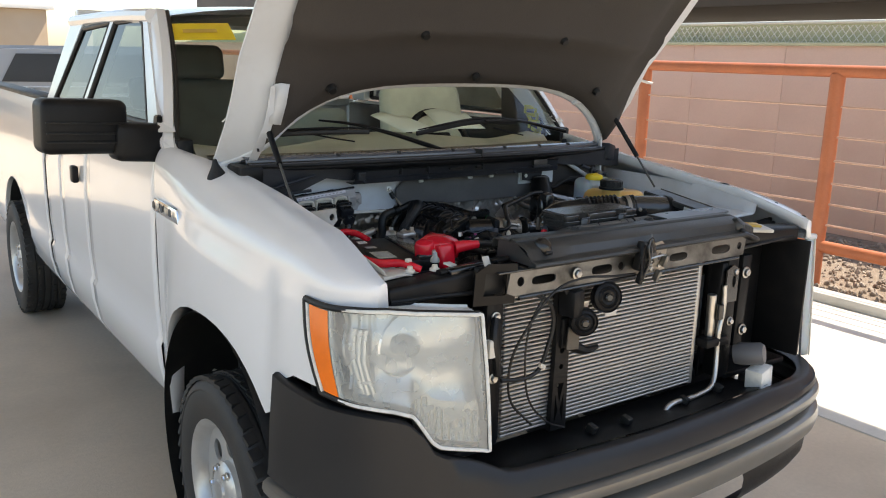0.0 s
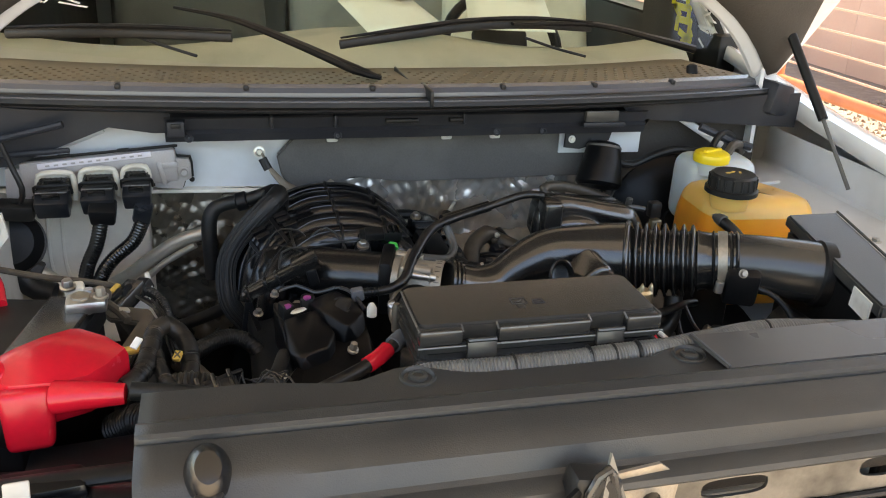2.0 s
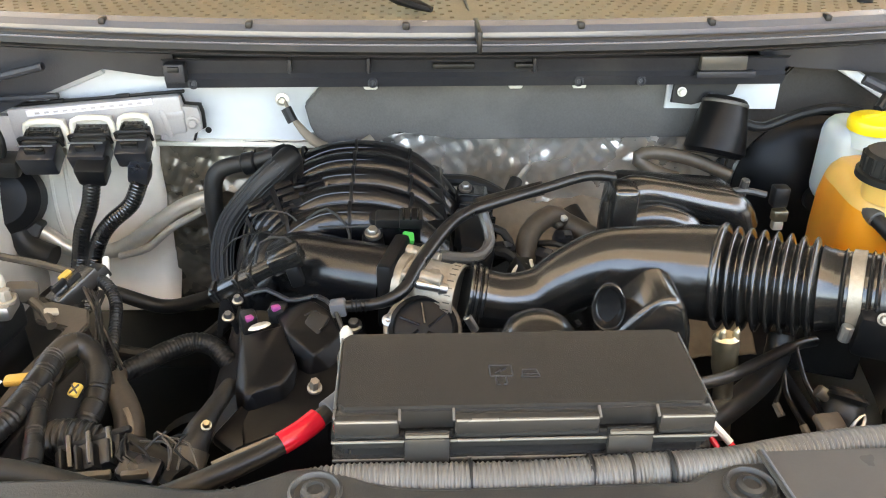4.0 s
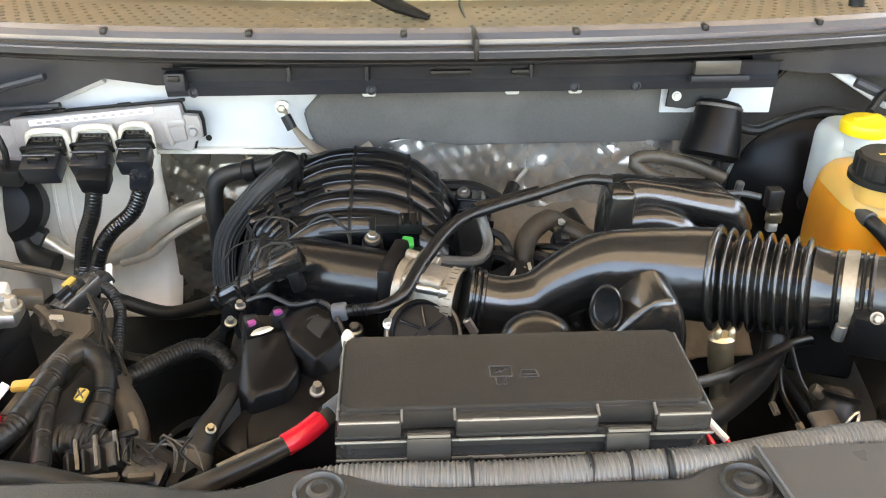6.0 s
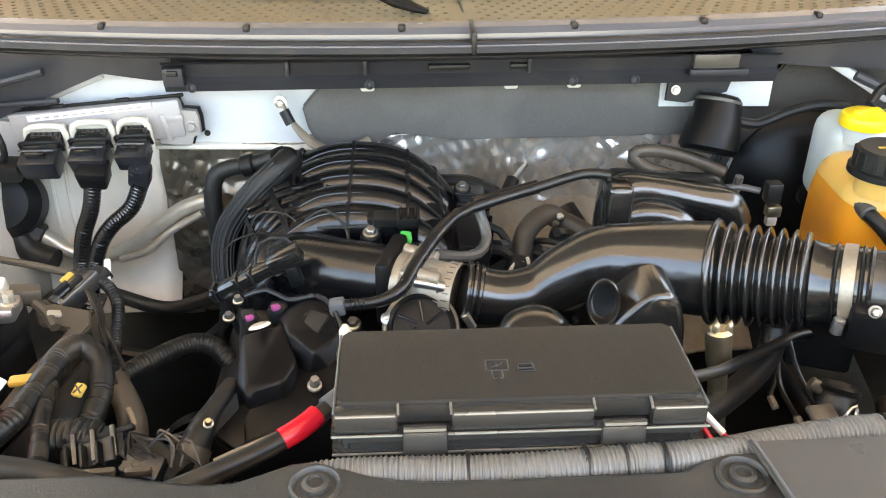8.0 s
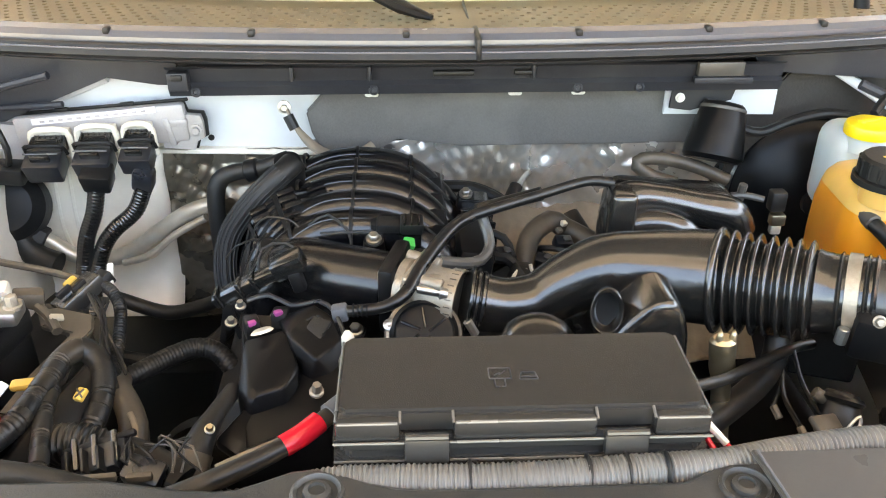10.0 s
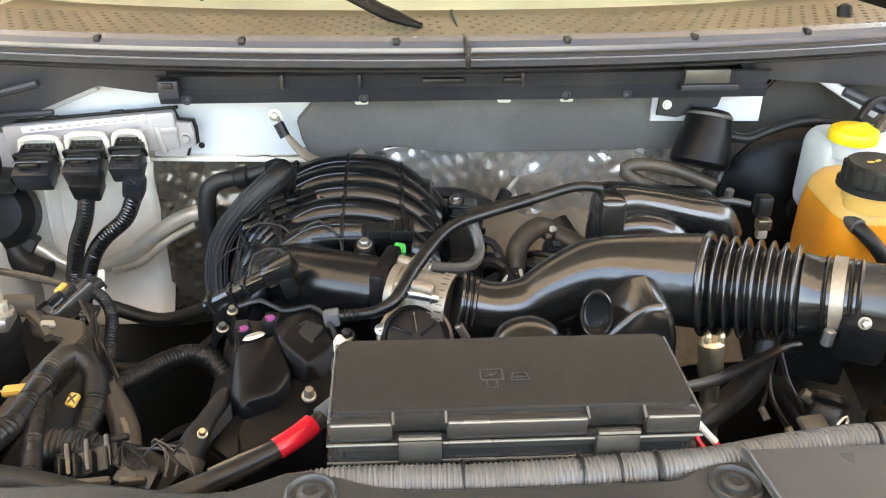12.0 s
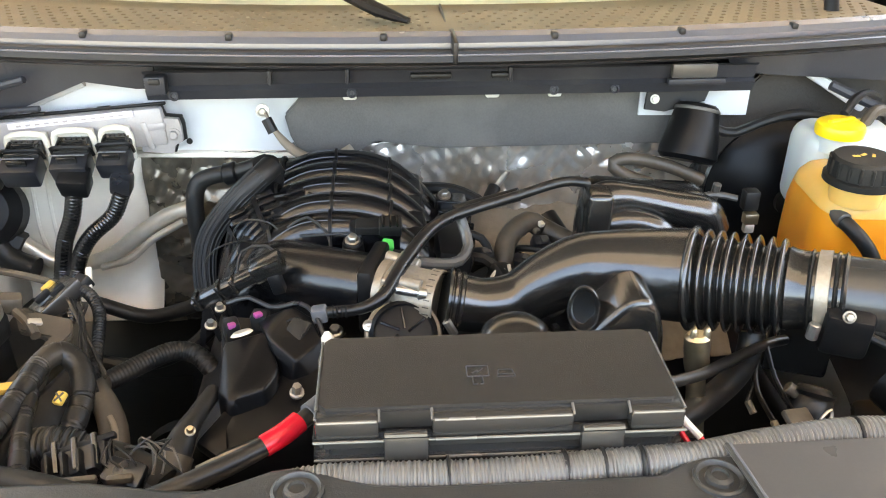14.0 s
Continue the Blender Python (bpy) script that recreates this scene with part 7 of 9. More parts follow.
# resonator humps under the duct
def dome(name, centre, size, turn=(0, 0, 0), mat=M_GLOSS):
    b = bmesh.new()
    bmesh.ops.create_uvsphere(b, u_segments=28, v_segments=16, radius=1)
    b.transform(pose(*centre, *turn) @ Matrix.Diagonal((*size, 1)))
    return part(name, b, mat, duct, sharp=60)


dome("resonator_dome", (0.048, 0.425, 1.222), (0.040, 0.040, 0.026))
part("resonator_cup", lathe([(0, -0.010), (0.016, -0.008), (0.0195, 0.0), (0.0205, 0.022), (0.0190, 0.0235), (0.0165, 0.021), (0.014, 0.004), (0, 0.002)], along((0.122, 0.440, 1.252), (0.108, 0.385, 1.276)) @ Matrix.Diagonal((0.85, 1.25, 1, 1)), 32), M_GLOSS, duct, sharp=50)
side = [(0.112, 1.20), (0.116, 1.230), (0.143, 1.254), (0.157, 1.274), (0.168, 1.281), (0.182, 1.280), (0.194, 1.268), (0.203, 1.238), (0.206, 1.20)]
part("resonator_hump", hull([(x, 0.404, z) for x, z in side] + [(x, 0.468, z + 0.003) for x, z in side], 0.009, 4), M_GLOSS, duct, sharp=60)
part("hump_disc", lathe([(0.012, 0), (0.011, 0.004), (0, 0.005)], along((0.060, 0.398, 1.236), (0.06, 0.28, 1.30)), 20), M_SATIN, duct)
for pts in ([(-0.284, 0.64, 1.235), (-0.278, 0.64, 1.255), (-0.262, 0.64, 1.268), (-0.236, 0.64, 1.264), (-0.225, 0.64, 1.253)], [(-0.318, 0.63, 1.214), (-0.301, 0.62, 1.238), (-0.266, 0.62, 1.249), (-0.232, 0.62, 1.236)]):
    part("loom_wire", tube(pts, 0.0012, 6), M_CONDUIT, manifold)

# upper resonator and breather hose
res = tagged(new("resonator"), "glossy black moulded air resonator", "air resonator")
part("shell", rbox((0.262, 0.705, 1.235), (0.175, 0.07, 0.08), (0, 6, 2), 0.022, 4), M_GLOSS, res)
part("top_pipe", tube([(0.183, 0.655, 1.19), (0.181, 0.655, 1.245), (0.192, 0.66, 1.274), (0.234, 0.668, 1.270), (0.285, 0.672, 1.256), (0.335, 0.678, 1.240), (0.352, 0.682, 1.215)], [0.024, 0.024, 0.023, 0.021, 0.023, 0.027, 0.027], 24, 0.006), M_GLOSS, res)
part("lower_pipe", tube([(0.190, 0.642, 1.245), (0.225, 0.640, 1.250), (0.262, 0.640, 1.238), (0.290, 0.642, 1.21), (0.30, 0.645, 1.18)], [0.018, 0.019, 0.019, 0.018, 0.017], 18, 0.006), M_GLOSS, res)
part("resonator_box", rbox((0.181, 0.640, 1.262), (0.034, 0.045, 0.072), (0, 2, 0), 0.007, 3, taper=0.94), M_GLOSS, res)
part("box_foot", rbox((0.178, 0.640, 1.222), (0.040, 0.050, 0.014), (0, 2, 0), 0.005, 3), M_GLOSS, res)
part("step", rbox((0.184, 0.645, 1.222), (0.052, 0.05, 0.012), (0, 0, 0), 0.005), M_GLOSS, res)
breather = part("breather_hose", tube([(-0.158, 0.495, 1.220), (-0.140, 0.496, 1.2205), (-0.118, 0.50, 1.221), (-0.094, 0.512, 1.229), (-0.073, 0.55, 1.244), (-0.040, 0.60, 1.262), (-0.012, 0.632, 1.266), (0.02, 0.642, 1.273), (0.085, 0.66, 1.284), (0.14, 0.665, 1.298), (0.175, 0.66, 1.298)], [0.0065, 0.0065, 0.0068, 0.0078, 0.0082, 0.0080, 0.0078, 0.0072, 0.0066, 0.0066, 0.007], 14, 0.008), M_HOSE, truck, "black breather hose")
part("quick_connector", rbox((-0.166, 0.494, 1.219), (0.018, 0.016, 0.018), (0, -8, 0), 0.003), M_GREYPLUG, breather, "grey quick connector")
for k in range(4):
    part("connector_rib", rod((-0.152 + 0.005 * k, 0.4955, 1.2203), (-0.150 + 0.005 * k, 0.4955, 1.2203), 0.0082, 14), M_PLASTIC, breather)
part("breather_hose", tube([(0.0, 0.66, 1.262), (0.05, 0.675, 1.268), (0.085, 0.67, 1.28)], 0.009, 12), M_CONDUIT, truck)

# valve cover, engine body and pulleys below
engine = tagged(new("engine_block"), "dark oily engine block below the manifold", "engine")
part("block", rbox((-0.02, 0.64, 0.92), (0.46, 0.56, 0.30), bevel=0.05, seg=3), M_PLASTIC, engine)
part("head", rbox((-0.22, 0.62, 1.08), (0.17, 0.46, 0.14), (0, -25, 0), 0.02, 3), M_PLASTIC, engine)
part("head", rbox((0.20, 0.64, 0.99), (0.17, 0.40, 0.14), (0, 25, 0), 0.02, 3), M_PLASTIC, engine)


cover = part("valve_cover", hull([(-0.285, 0.535, 1.196), (-0.172, 0.51, 1.200), (-0.158, 0.44, 1.186), (-0.160, 0.375, 1.172), (-0.252, 0.335, 1.150), (-0.268, 0.40, 1.168), (-0.28, 0.53, 1.06), (-0.16, 0.50, 1.06), (-0.155, 0.37, 1.08), (-0.25, 0.33, 1.08)], 0.004), M_COVER, engine, "glossy black cam cover")
part("cover_bulge", hull([(-0.274, 0.478, 1.196), (-0.226, 0.482, 1.207), (-0.207, 0.425, 1.197), (-0.220, 0.402, 1.188), (-0.256, 0.392, 1.184), (-0.272, 0.41, 1.178), (-0.27, 0.45, 1.12), (-0.205, 0.45, 1.12), (-0.215, 0.375, 1.12), (-0.262, 0.37, 1.12)], 0.0035), M_COVER, cover)
part("cover_scoop", hull([(-0.240, 0.512, 1.203), (-0.214, 0.500, 1.217), (-0.197, 0.512, 1.220), (-0.176, 0.494, 1.216), (-0.162, 0.458, 1.208), (-0.189, 0.430, 1.202), (-0.222, 0.460, 1.215), (-0.22, 0.49, 1.16), (-0.16, 0.49, 1.16), (-0.16, 0.43, 1.16), (-0.20, 0.42, 1.16)], 0.0028), M_COVER, cover)
part("scoop_pocket", rbox((-0.190, 0.472, 1.2135), (0.024, 0.026, 0.006), (24, 2, -28), 0.0025), M_RUBBER, cover)
part("scoop_rim", tube([(-0.202, 0.480, 1.2195), (-0.190, 0.488, 1.2195), (-0.178, 0.474, 1.2145), (-0.184, 0.460, 1.2125)], 0.0014, 6), M_COVER, cover)
part("cover_shelf", rbox((-0.262, 0.372, 1.150), (0.035, 0.05, 0.02), (14, 20, -30), 0.006), M_COVER, cover)
part("cover_skirt", hull([(-0.262, 0.318, 1.165), (-0.170, 0.365, 1.176), (-0.165, 0.378, 1.172), (-0.262, 0.34, 1.158), (-0.262, 0.318, 1.07), (-0.170, 0.365, 1.07), (-0.165, 0.38, 1.07)], 0.003), M_PLASTIC, cover)
part("cover_notch", rbox((-0.195, 0.350, 1.165), (0.020, 0.004, 0.003), (0, -8, 26), 0.001), M_BEIGEPIPE, cover, "scraped pale edge")
part("cover_bolt", hexbolt((-0.187, 0.400, 1.181), (0.1, -0.3, 1), 0.0052, 0.013), M_THROTTLE, cover)
part("cover_bolt", hexbolt((-0.305, 0.560, 1.165), (0.1, -0.3, 1), 0.005, 0.008), M_STEEL, cover)
part("paint_dab", lathe([(0.008, 0), (0.006, 0.003), (0, 0.004)], pose(-0.252, 0.478, 1.2065, -10, 0, 30) @ Matrix.Diagonal((1.7, 0.8, 1, 1)), 14), M_BEIGEPIPE, cover, "cream paint dab")
for x, y, z in ((-0.266, 0.495, 1.2065), (-0.237, 0.505, 1.2135)):
    part("magenta_tab", rbox((x, y, z), (0.010, 0.008, 0.006), (0, 0, 30), 0.002), M_MAGENTA, cover, "magenta connector lock")
part("injector_wire", tube([(-0.275, 0.525, 1.218), (-0.25, 0.53, 1.222), (-0.225, 0.52, 1.214), (-0.205, 0.515, 1.219), (-0.19, 0.512, 1.223), (-0.172, 0.495, 1.220), (-0.160, 0.465, 1.208)], 0.0028, 8), M_INKBLUE, cover)
part("injector_plug", rbox((-0.268, 0.502, 1.196), (0.018, 0.022, 0.026), (0, 0, 20), 0.004), M_RUBBER, cover)
part("injector_plug", rbox((-0.236, 0.512, 1.202), (0.020, 0.020, 0.022), (0, 0, -10), 0.004), M_RUBBER, cover)
part("stud_nut", hexbolt((-0.282, 0.522, 1.212), (0, -0.2, 1), 0.0042, 0.008), M_STEEL, cover)
part("stud_cap", lathe([(0.007, -0.01), (0.007, 0.002), (0.005, 0.006), (0.003, 0.009), (0, 0.010)], pose(-0.1545, 0.440, 1.221), 16), M_BONE, cover, "cream plastic stud cap")
part("head_bracket", plate([(-0.02, -0.06), (0.03, -0.06), (0.02, 0.05), (0.005, 0.06)], pose(-0.335, 0.60, 1.06, 90, 0, -30), 0.01), M_PLASTIC, engine)
part("coolant_hose", tube([(-0.43, 0.49, 1.13), (-0.402, 0.515, 1.132), (-0.375, 0.540, 1.133), (-0.351, 0.558, 1.131), (-0.327, 0.558, 1.124), (-0.305, 0.54, 1.11), (-0.285, 0.52, 1.09)], 0.0120, 14, ribs=(0.0045, 0.0003)), M_RUBBER, truck, "black ribbed coolant hose")
pulley_m = along((-0.36, 0.56, 0.93), (-0.33, 0.3, 1.02))
part("pulley", lathe([(0.01, 0.02), (0.04, 0.018), (0.062, 0.01), (0.07, 0.015), (0.072, -0.015), (0.0, -0.02)], pulley_m, 36), M_PLASTIC, engine)
part("oil_tube", tube([(-0.312, 0.30, 1.10), (-0.303, 0.315, 1.150), (-0.296, 0.335, 1.175), (-0.288, 0.37, 1.178), (-0.278, 0.42, 1.172)], [0.016, 0.016, 0.0145, 0.010, 0.009], 16), M_RUBBER, engine)
part("oil_tube_end", tube([(-0.309, 0.295, 1.12), (-0.303, 0.31, 1.156), (-0.298, 0.325, 1.170)], 0.0172, 16), M_DUSTHOSE, engine, "tan dusted hose end")
part("oil_clip", hexbolt((-0.285, 0.338, 1.188), (0.2, -0.5, 1), 0.0035, 0.008), M_BRASS, engine)
part("fan_rail", tube([(-0.268, 0.285, 1.182), (-0.245, 0.300, 1.186), (-0.207, 0.326, 1.186), (-0.15, 0.365, 1.190)], [0.008, 0.0055, 0.004, 0.004], 12), M_TUNNEL, truck, "dusty steel tube below the cam cover")

# hoses left of the manifold
HOSE = [Vector(p) for p in ((-0.252, 0.82, 1.262), (-0.265, 0.80, 1.256), (-0.302, 0.785, 1.225), (-0.338, 0.775, 1.180), (-0.350, 0.76, 1.138), (-0.345, 0.74, 1.095), (-0.32, 0.73, 1.06), (-0.30, 0.72, 1.02))]
heater = part("heater_hose", tube(HOSE, [0.0175, 0.0165, 0.016, 0.0158, 0.0158, 0.0158, 0.016, 0.016], 16, 0.008), M_RUBBER, truck, "black fluted heater hose")
for k in range(8):
    turn, line = radians(-78 + 22 * k), []
    for i in range(1, len(HOSE) - 1):
        ahead = (HOSE[i + 1] - HOSE[i - 1]).normalized()
        side = ahead.cross(Vector((0, -0.85, 0.5))).normalized()
        line.append(HOSE[i] + 0.0158 * (side * math.sin(turn) + side.cross(ahead) * math.cos(turn)))
    part("hose_flute", tube(line, 0.0017, 6), M_RUBBER, heater)
elbow = part("elbow_hose", tube([(-0.26, 0.845, 1.262), (-0.30, 0.85, 1.245), (-0.345, 0.855, 1.235), (-0.366, 0.855, 1.222), (-0.374, 0.85, 1.19), (-0.372, 0.84, 1.10)], [0.011, 0.012, 0.0125, 0.0135, 0.0135, 0.0135], 16, 0.008), M_RUBBER, truck, "black elbow hose")
part("hose_collar", rod((-0.305, 0.85, 1.243), (-0.325, 0.852, 1.238), 0.0165, 20), M_PLASTIC, elbow)
part("heater_tee", lathe([(0.022, -0.05), (0.023, 0.0), (0.019, 0.014), (0, 0.018)], pose(-0.258, 0.825, 1.255, 20, 0, 0), 24), M_PLASTIC, truck)
part("heater_line", tube([(-0.74, 0.93, 1.118), (-0.70, 0.93, 1.108), (-0.665, 0.93, 1.085), (-0.635, 0.93, 1.060), (-0.58, 0.93, 1.052), (-0.53, 0.92, 1.075), (-0.48, 0.91, 1.115), (-0.43, 0.90, 1.15), (-0.38, 0.89, 1.17)], 0.0125, 14), M_BEIGEPIPE, truck, "beige metal refrigerant line")
part("heater_line", tube([(-0.55, 0.91, 1.055), (-0.50, 0.90, 1.075), (-0.455, 0.89, 1.115), (-0.40, 0.88, 1.15)], 0.006, 10), M_BEIGEPIPE, truck)
part("line_nut", rod((-0.712, 0.93, 1.112), (-0.672, 0.93, 1.09), 0.019, 6), M_RUBBER, truck)
part("vacuum_can", lathe([(0, 0.0), (0.04, -0.004), (0.056, -0.02), (0.058, -0.05), (0.03, -0.09)], along((-0.712, 0.90, 1.165), (-0.66, 0.5, 1.35)), 32), M_PLASTIC, truck, "black round vacuum can")
part("can_stem", tube([(-0.72, 0.92, 1.12), (-0.69, 0.91, 1.075), (-0.65, 0.90, 1.06)], 0.02, 12), M_RUBBER, truck)

# control module with three plugs
module = tagged(new("engine_module"), "grey cast control module with three black connectors", "control module")
part("case", rbox((-0.555, 0.949, 1.272), (0.262, 0.018, 0.062), (0, -4.5, 0), 0.006), M_MODULE, module)
ear = [(-0.465, 1.240), (-0.465, 1.300), (-0.430, 1.311), (-0.425, 1.294), (-0.404, 1.292), (-0.401, 1.280), (-0.401, 1.256), (-0.413, 1.250), (-0.418, 1.236)]
part("mount_ear", plate(ear, pose(0, 0.955, 0, 90, 0, 0), 0.010, [oval(-0.413, 1.268, 0.005, 0.005, 10)]), M_MODULE, module)
part("ear_gasket", plate([(-0.432 + (x + 0.432) * 1.12, 1.272 + (z - 1.272) * 1.09) for x, z in ear], pose(0, 0.964, 0, 90, 0, 0), 0.004), M_RUBBER, module)
part("ear_fold", rbox((-0.452, 0.948, 1.268), (0.010, 0.02, 0.045), (0, -12, 0), 0.003), M_MODULE, module)
part("ear_bracket", rbox((-0.438, 0.945, 1.282), (0.030, 0.012, 0.012), (0, -6, 0), 0.003), M_MODULE, module)
part("ear_nut", hexbolt((-0.413, 0.944, 1.268), (0, -1, 0), 0.007, 0.006), M_MODULE, module)
part("mount_ear", plate([(-0.02, -0.03), (0.02, -0.03), (0.02, 0.03), (-0.02, 0.03)], pose(-0.692, 0.955, 1.252, 90, 4.5, 0), 0.012), M_MODULE, module)
part("case_label", rbox((-0.562, 0.9385, 1.296), (0.19, 0.002, 0.010), (0, -5.5, 0), 0.0005), M_LILAC, module, "pale label strip with tiny print")
for i in range(12):
    part("label_mark", rbox((-0.64 + 0.014 * i, 0.937, 1.2882 + 0.00134 * i), (0.007, 0.001, 0.003), (0, -5.5, 0), 0), M_MODULE, module)
part("case_lid", rbox((-0.555, 0.959, 1.3035), (0.266, 0.006, 0.005), (0, -4.5, 0), 0.0015), M_PLASTIC, module)
for x in (-0.66, -0.45):
    part("standoff", rod((x, 0.952, 1.262), (x, 0.99, 1.262), 0.009, 12), M_MODULE, module)
for x, z in ((-0.615, 1.2995), (-0.515, 1.3075)):
    part("lid_clip", rbox((x, 0.956, z), (0.022, 0.008, 0.008), (0, -4.5, 0), 0.002), M_PLASTIC, module)
for x0, x1, top, px0, px1, pz0, pz1 in ((-0.656, -0.598, 1.284, -0.657, -0.604, 1.222, 1.258), (-0.586, -0.528, 1.289, -0.583, -0.531, 1.226, 1.262), (-0.516, -0.473, 1.292, -0.515, -0.470, 1.234, 1.266)):
    low = top - 0.055
    collar = part("connector_collar", tube([(x0, 0.925, low), (x0, 0.922, top - 0.016), (x0 + 0.010, 0.92, top - 0.004), (x1 - 0.010, 0.92, top - 0.003), (x1, 0.922, top - 0.014), (x1, 0.925, low)], 0.0050, 8), M_BONE, module, "bone-coloured plug collar")
    part("socket", rbox(((x0 + x1) / 2, 0.936, top - 0.028), (x1 - x0 - 0.006, 0.012, 0.045), bevel=0.002), M_BONE, collar)
    part("plug_top", rbox(((px0 + px1) / 2, 0.916, pz1 - 0.004), (px1 - px0, 0.036, 0.022), (20, 0, 0), 0.003), M_SATIN, collar)
    part("plug_lever", tube([(px0 - 0.003, 0.91, pz1 - 0.012), (px0 - 0.002, 0.898, pz1 + 0.004), (px0 + 0.010, 0.893, pz1 + 0.008), (px1 - 0.010, 0.893, pz1 + 0.009), (px1 + 0.002, 0.898, pz1 + 0.005), (px1 + 0.003, 0.91, pz1 - 0.011)], 0.0028, 6), M_PLASTIC, collar)
    for k in range(6):
        part("plug_rib", rbox((px0 + (px1 - px0) * (0.10 + 0.16 * k), 0.914, pz1 + 0.008), (0.0026, 0.020, 0.007), (18, 0, 0), 0.0008), M_SATIN, collar)
    part("plug_bridge", rbox(((px0 + px1) / 2 + 0.004, 0.904, pz1 + 0.012), ((px1 - px0) * 0.62, 0.006, 0.006), (18, 0, 0), 0.002), M_GLOSS, collar)
    part("plug_latch", rbox(((px0 + px1) / 2, 0.878, pz1 - 0.006), ((px1 - px0) * 0.55, 0.006, 0.012), (24, 0, 0), 0.002), M_GLOSS, collar)
    part("plug_edge", rod((px0 + 0.001, 0.8825, pz1 - 0.0005), (px1 - 0.001, 0.8825, pz1 - 0.0005), 0.0012, 6), M_GLINT, collar)
    part("plug", rbox(((px0 + px1) / 2, 0.895, (pz0 + pz1) / 2 - 0.006), (px1 - px0, 0.040, pz1 - pz0), (24, 0, 0), 0.004, taper=1.06), M_INKBLUE, collar)
part("plug_boot", rbox((-0.690, 0.892, 1.226), (0.06, 0.035, 0.030), (12, 4, 0), 0.006), M_RUBBER, module)
part("plug_boot", rbox((-0.549, 0.872, 1.222), (0.040, 0.034, 0.034), (20, 4, 0), 0.005, taper=1.15), M_PLASTIC, module)
part("plug_tape", rbox((-0.485, 0.882, 1.216), (0.032, 0.030, 0.036), (14, 14, 0), 0.007), M_INKBLUE, module, "black taped plug boot")
part("harness", tube([(-0.553, 0.872, 1.210), (-0.565, 0.87, 1.165), (-0.585, 0.87, 1.12), (-0.598, 0.86, 1.06), (-0.605, 0.82, 1.01)], 0.0125, 14, ribs=(0.0055, 0.0004)), M_GLOSS, truck, "black corrugated harness")
part("harness", tube([(-0.486, 0.878, 1.202), (-0.505, 0.875, 1.165), (-0.54, 0.872, 1.135), (-0.562, 0.87, 1.105), (-0.578, 0.86, 1.06), (-0.582, 0.82, 1.01)], 0.0125, 14, ribs=(0.0055, 0.0004)), M_GLOSS, truck, "black corrugated harness")
part("module_wire", tube([(-0.70, 0.90, 1.34), (-0.682, 0.88, 1.30), (-0.672, 0.875, 1.27), (-0.678, 0.88, 1.245), (-0.70, 0.90, 1.24)], 0.005, 8), M_RUBBER, truck)

# ground strap
strap = part("ground_strap", tube([(-0.273, 0.962, 1.296), (-0.262, 0.955, 1.272), (-0.248, 0.952, 1.252), (-0.233, 0.950, 1.236), (-0.212, 0.949, 1.223), (-0.188, 0.948, 1.216), (-0.165, 0.95, 1.222), (-0.14, 0.96, 1.235)], [0.003, 0.005, 0.008, 0.0095, 0.010, 0.010, 0.009, 0.008], 10, flat=0.5), M_TUNNEL, truck, "braided ground strap")
part("strap_lug", lathe([(0.004, 0), (0.011, 0), (0.011, 0.003), (0.004, 0.003)], along((-0.277, 0.968, 1.296), (-0.277, 0.85, 1.31)), 18), M_STEEL, strap)
part("strap_bolt", hexbolt((-0.277, 0.966, 1.296), (0, -1, 0.1), 0.006, 0.006), M_STEEL, strap)
part("strap_sleeve", tube([(-0.272, 0.963, 1.284), (-0.262, 0.956, 1.264)], 0.0085, 10), M_RUBBER, strap)

# vacuum canister and brake booster
CAN = along((0.392, 0.905, 1.222), (0.412, 0.940, 1.31))
can = part("vacuum_canister", lathe([(0, 0.088), (0.031, 0.087), (0.0345, 0.083), (0.0355, 0.077), (0.0375, 0.066), (0.0465, 0.016), (0.047, 0.007), (0.041, 0.0), (0, 0.0)], CAN, 36), M_COVER, truck, "black tapered plastic canister")
part("canister_lid", lathe([(0, 0.0905), (0.027, 0.0905), (0.0315, 0.0885), (0.0345, 0.0845), (0.0350, 0.0835)], CAN, 36), M_PLASTIC, can)
part("canister_rim", lathe([(0.0335, 0.0845), (0.0358, 0.0835), (0.0365, 0.0805), (0.0358, 0.0785)], CAN, 36), M_TAPE, can)
part("canister_strap", rbox(CAN @ Vector((0, 0.004, 0.0912)), (0.060, 0.006, 0.002), (-20, 12, 0), 0.0008), M_COWL, can)
part("canister_bracket", plate([(-0.062, -0.018), (-0.030, -0.022), (0.035, -0.006), (0.045, 0.02), (-0.03, 0.024), (-0.058, 0.012)], pose(0.388, 0.952, 1.312, 78, 0, 0), 0.006, [oval(-0.046, -0.002, 0.006, 0.006, 10)]), M_PLASTIC, can)
part("bracket_bolt", hexbolt((0.341, 0.944, 1.312), (0, -1, 0.2), 0.005, 0.005), M_BONE, can)
booster_m = along((0.598, 1.005, 1.120), (0.52, 0.4, 1.215)) @ Matrix.Diagonal((1.15, 1.15, 1, 1))
booster = part("brake_booster", lathe([(0.02, 0.075), (0.05, 0.07), (0.09, 0.055), (0.125, 0.035), (0.136, 0.025), (0.139, 0.018), (0.136, 0.010), (0.125, 0.0), (0.12, -0.07)], booster_m, 56), M_COVER, truck, "black brake booster")
part("booster_crimp", lathe([(0.136, 0.026), (0.1415, 0.023), (0.1415, 0.014), (0.136, 0.012)], booster_m, 56), M_GLOSS, booster)
# raised glossy ring added to give the booster's face an arc of highlight
part("booster_bead", lathe([(0.112, 0.040), (0.116, 0.044), (0.120, 0.039)], booster_m, 56), M_GLOSS, booster)
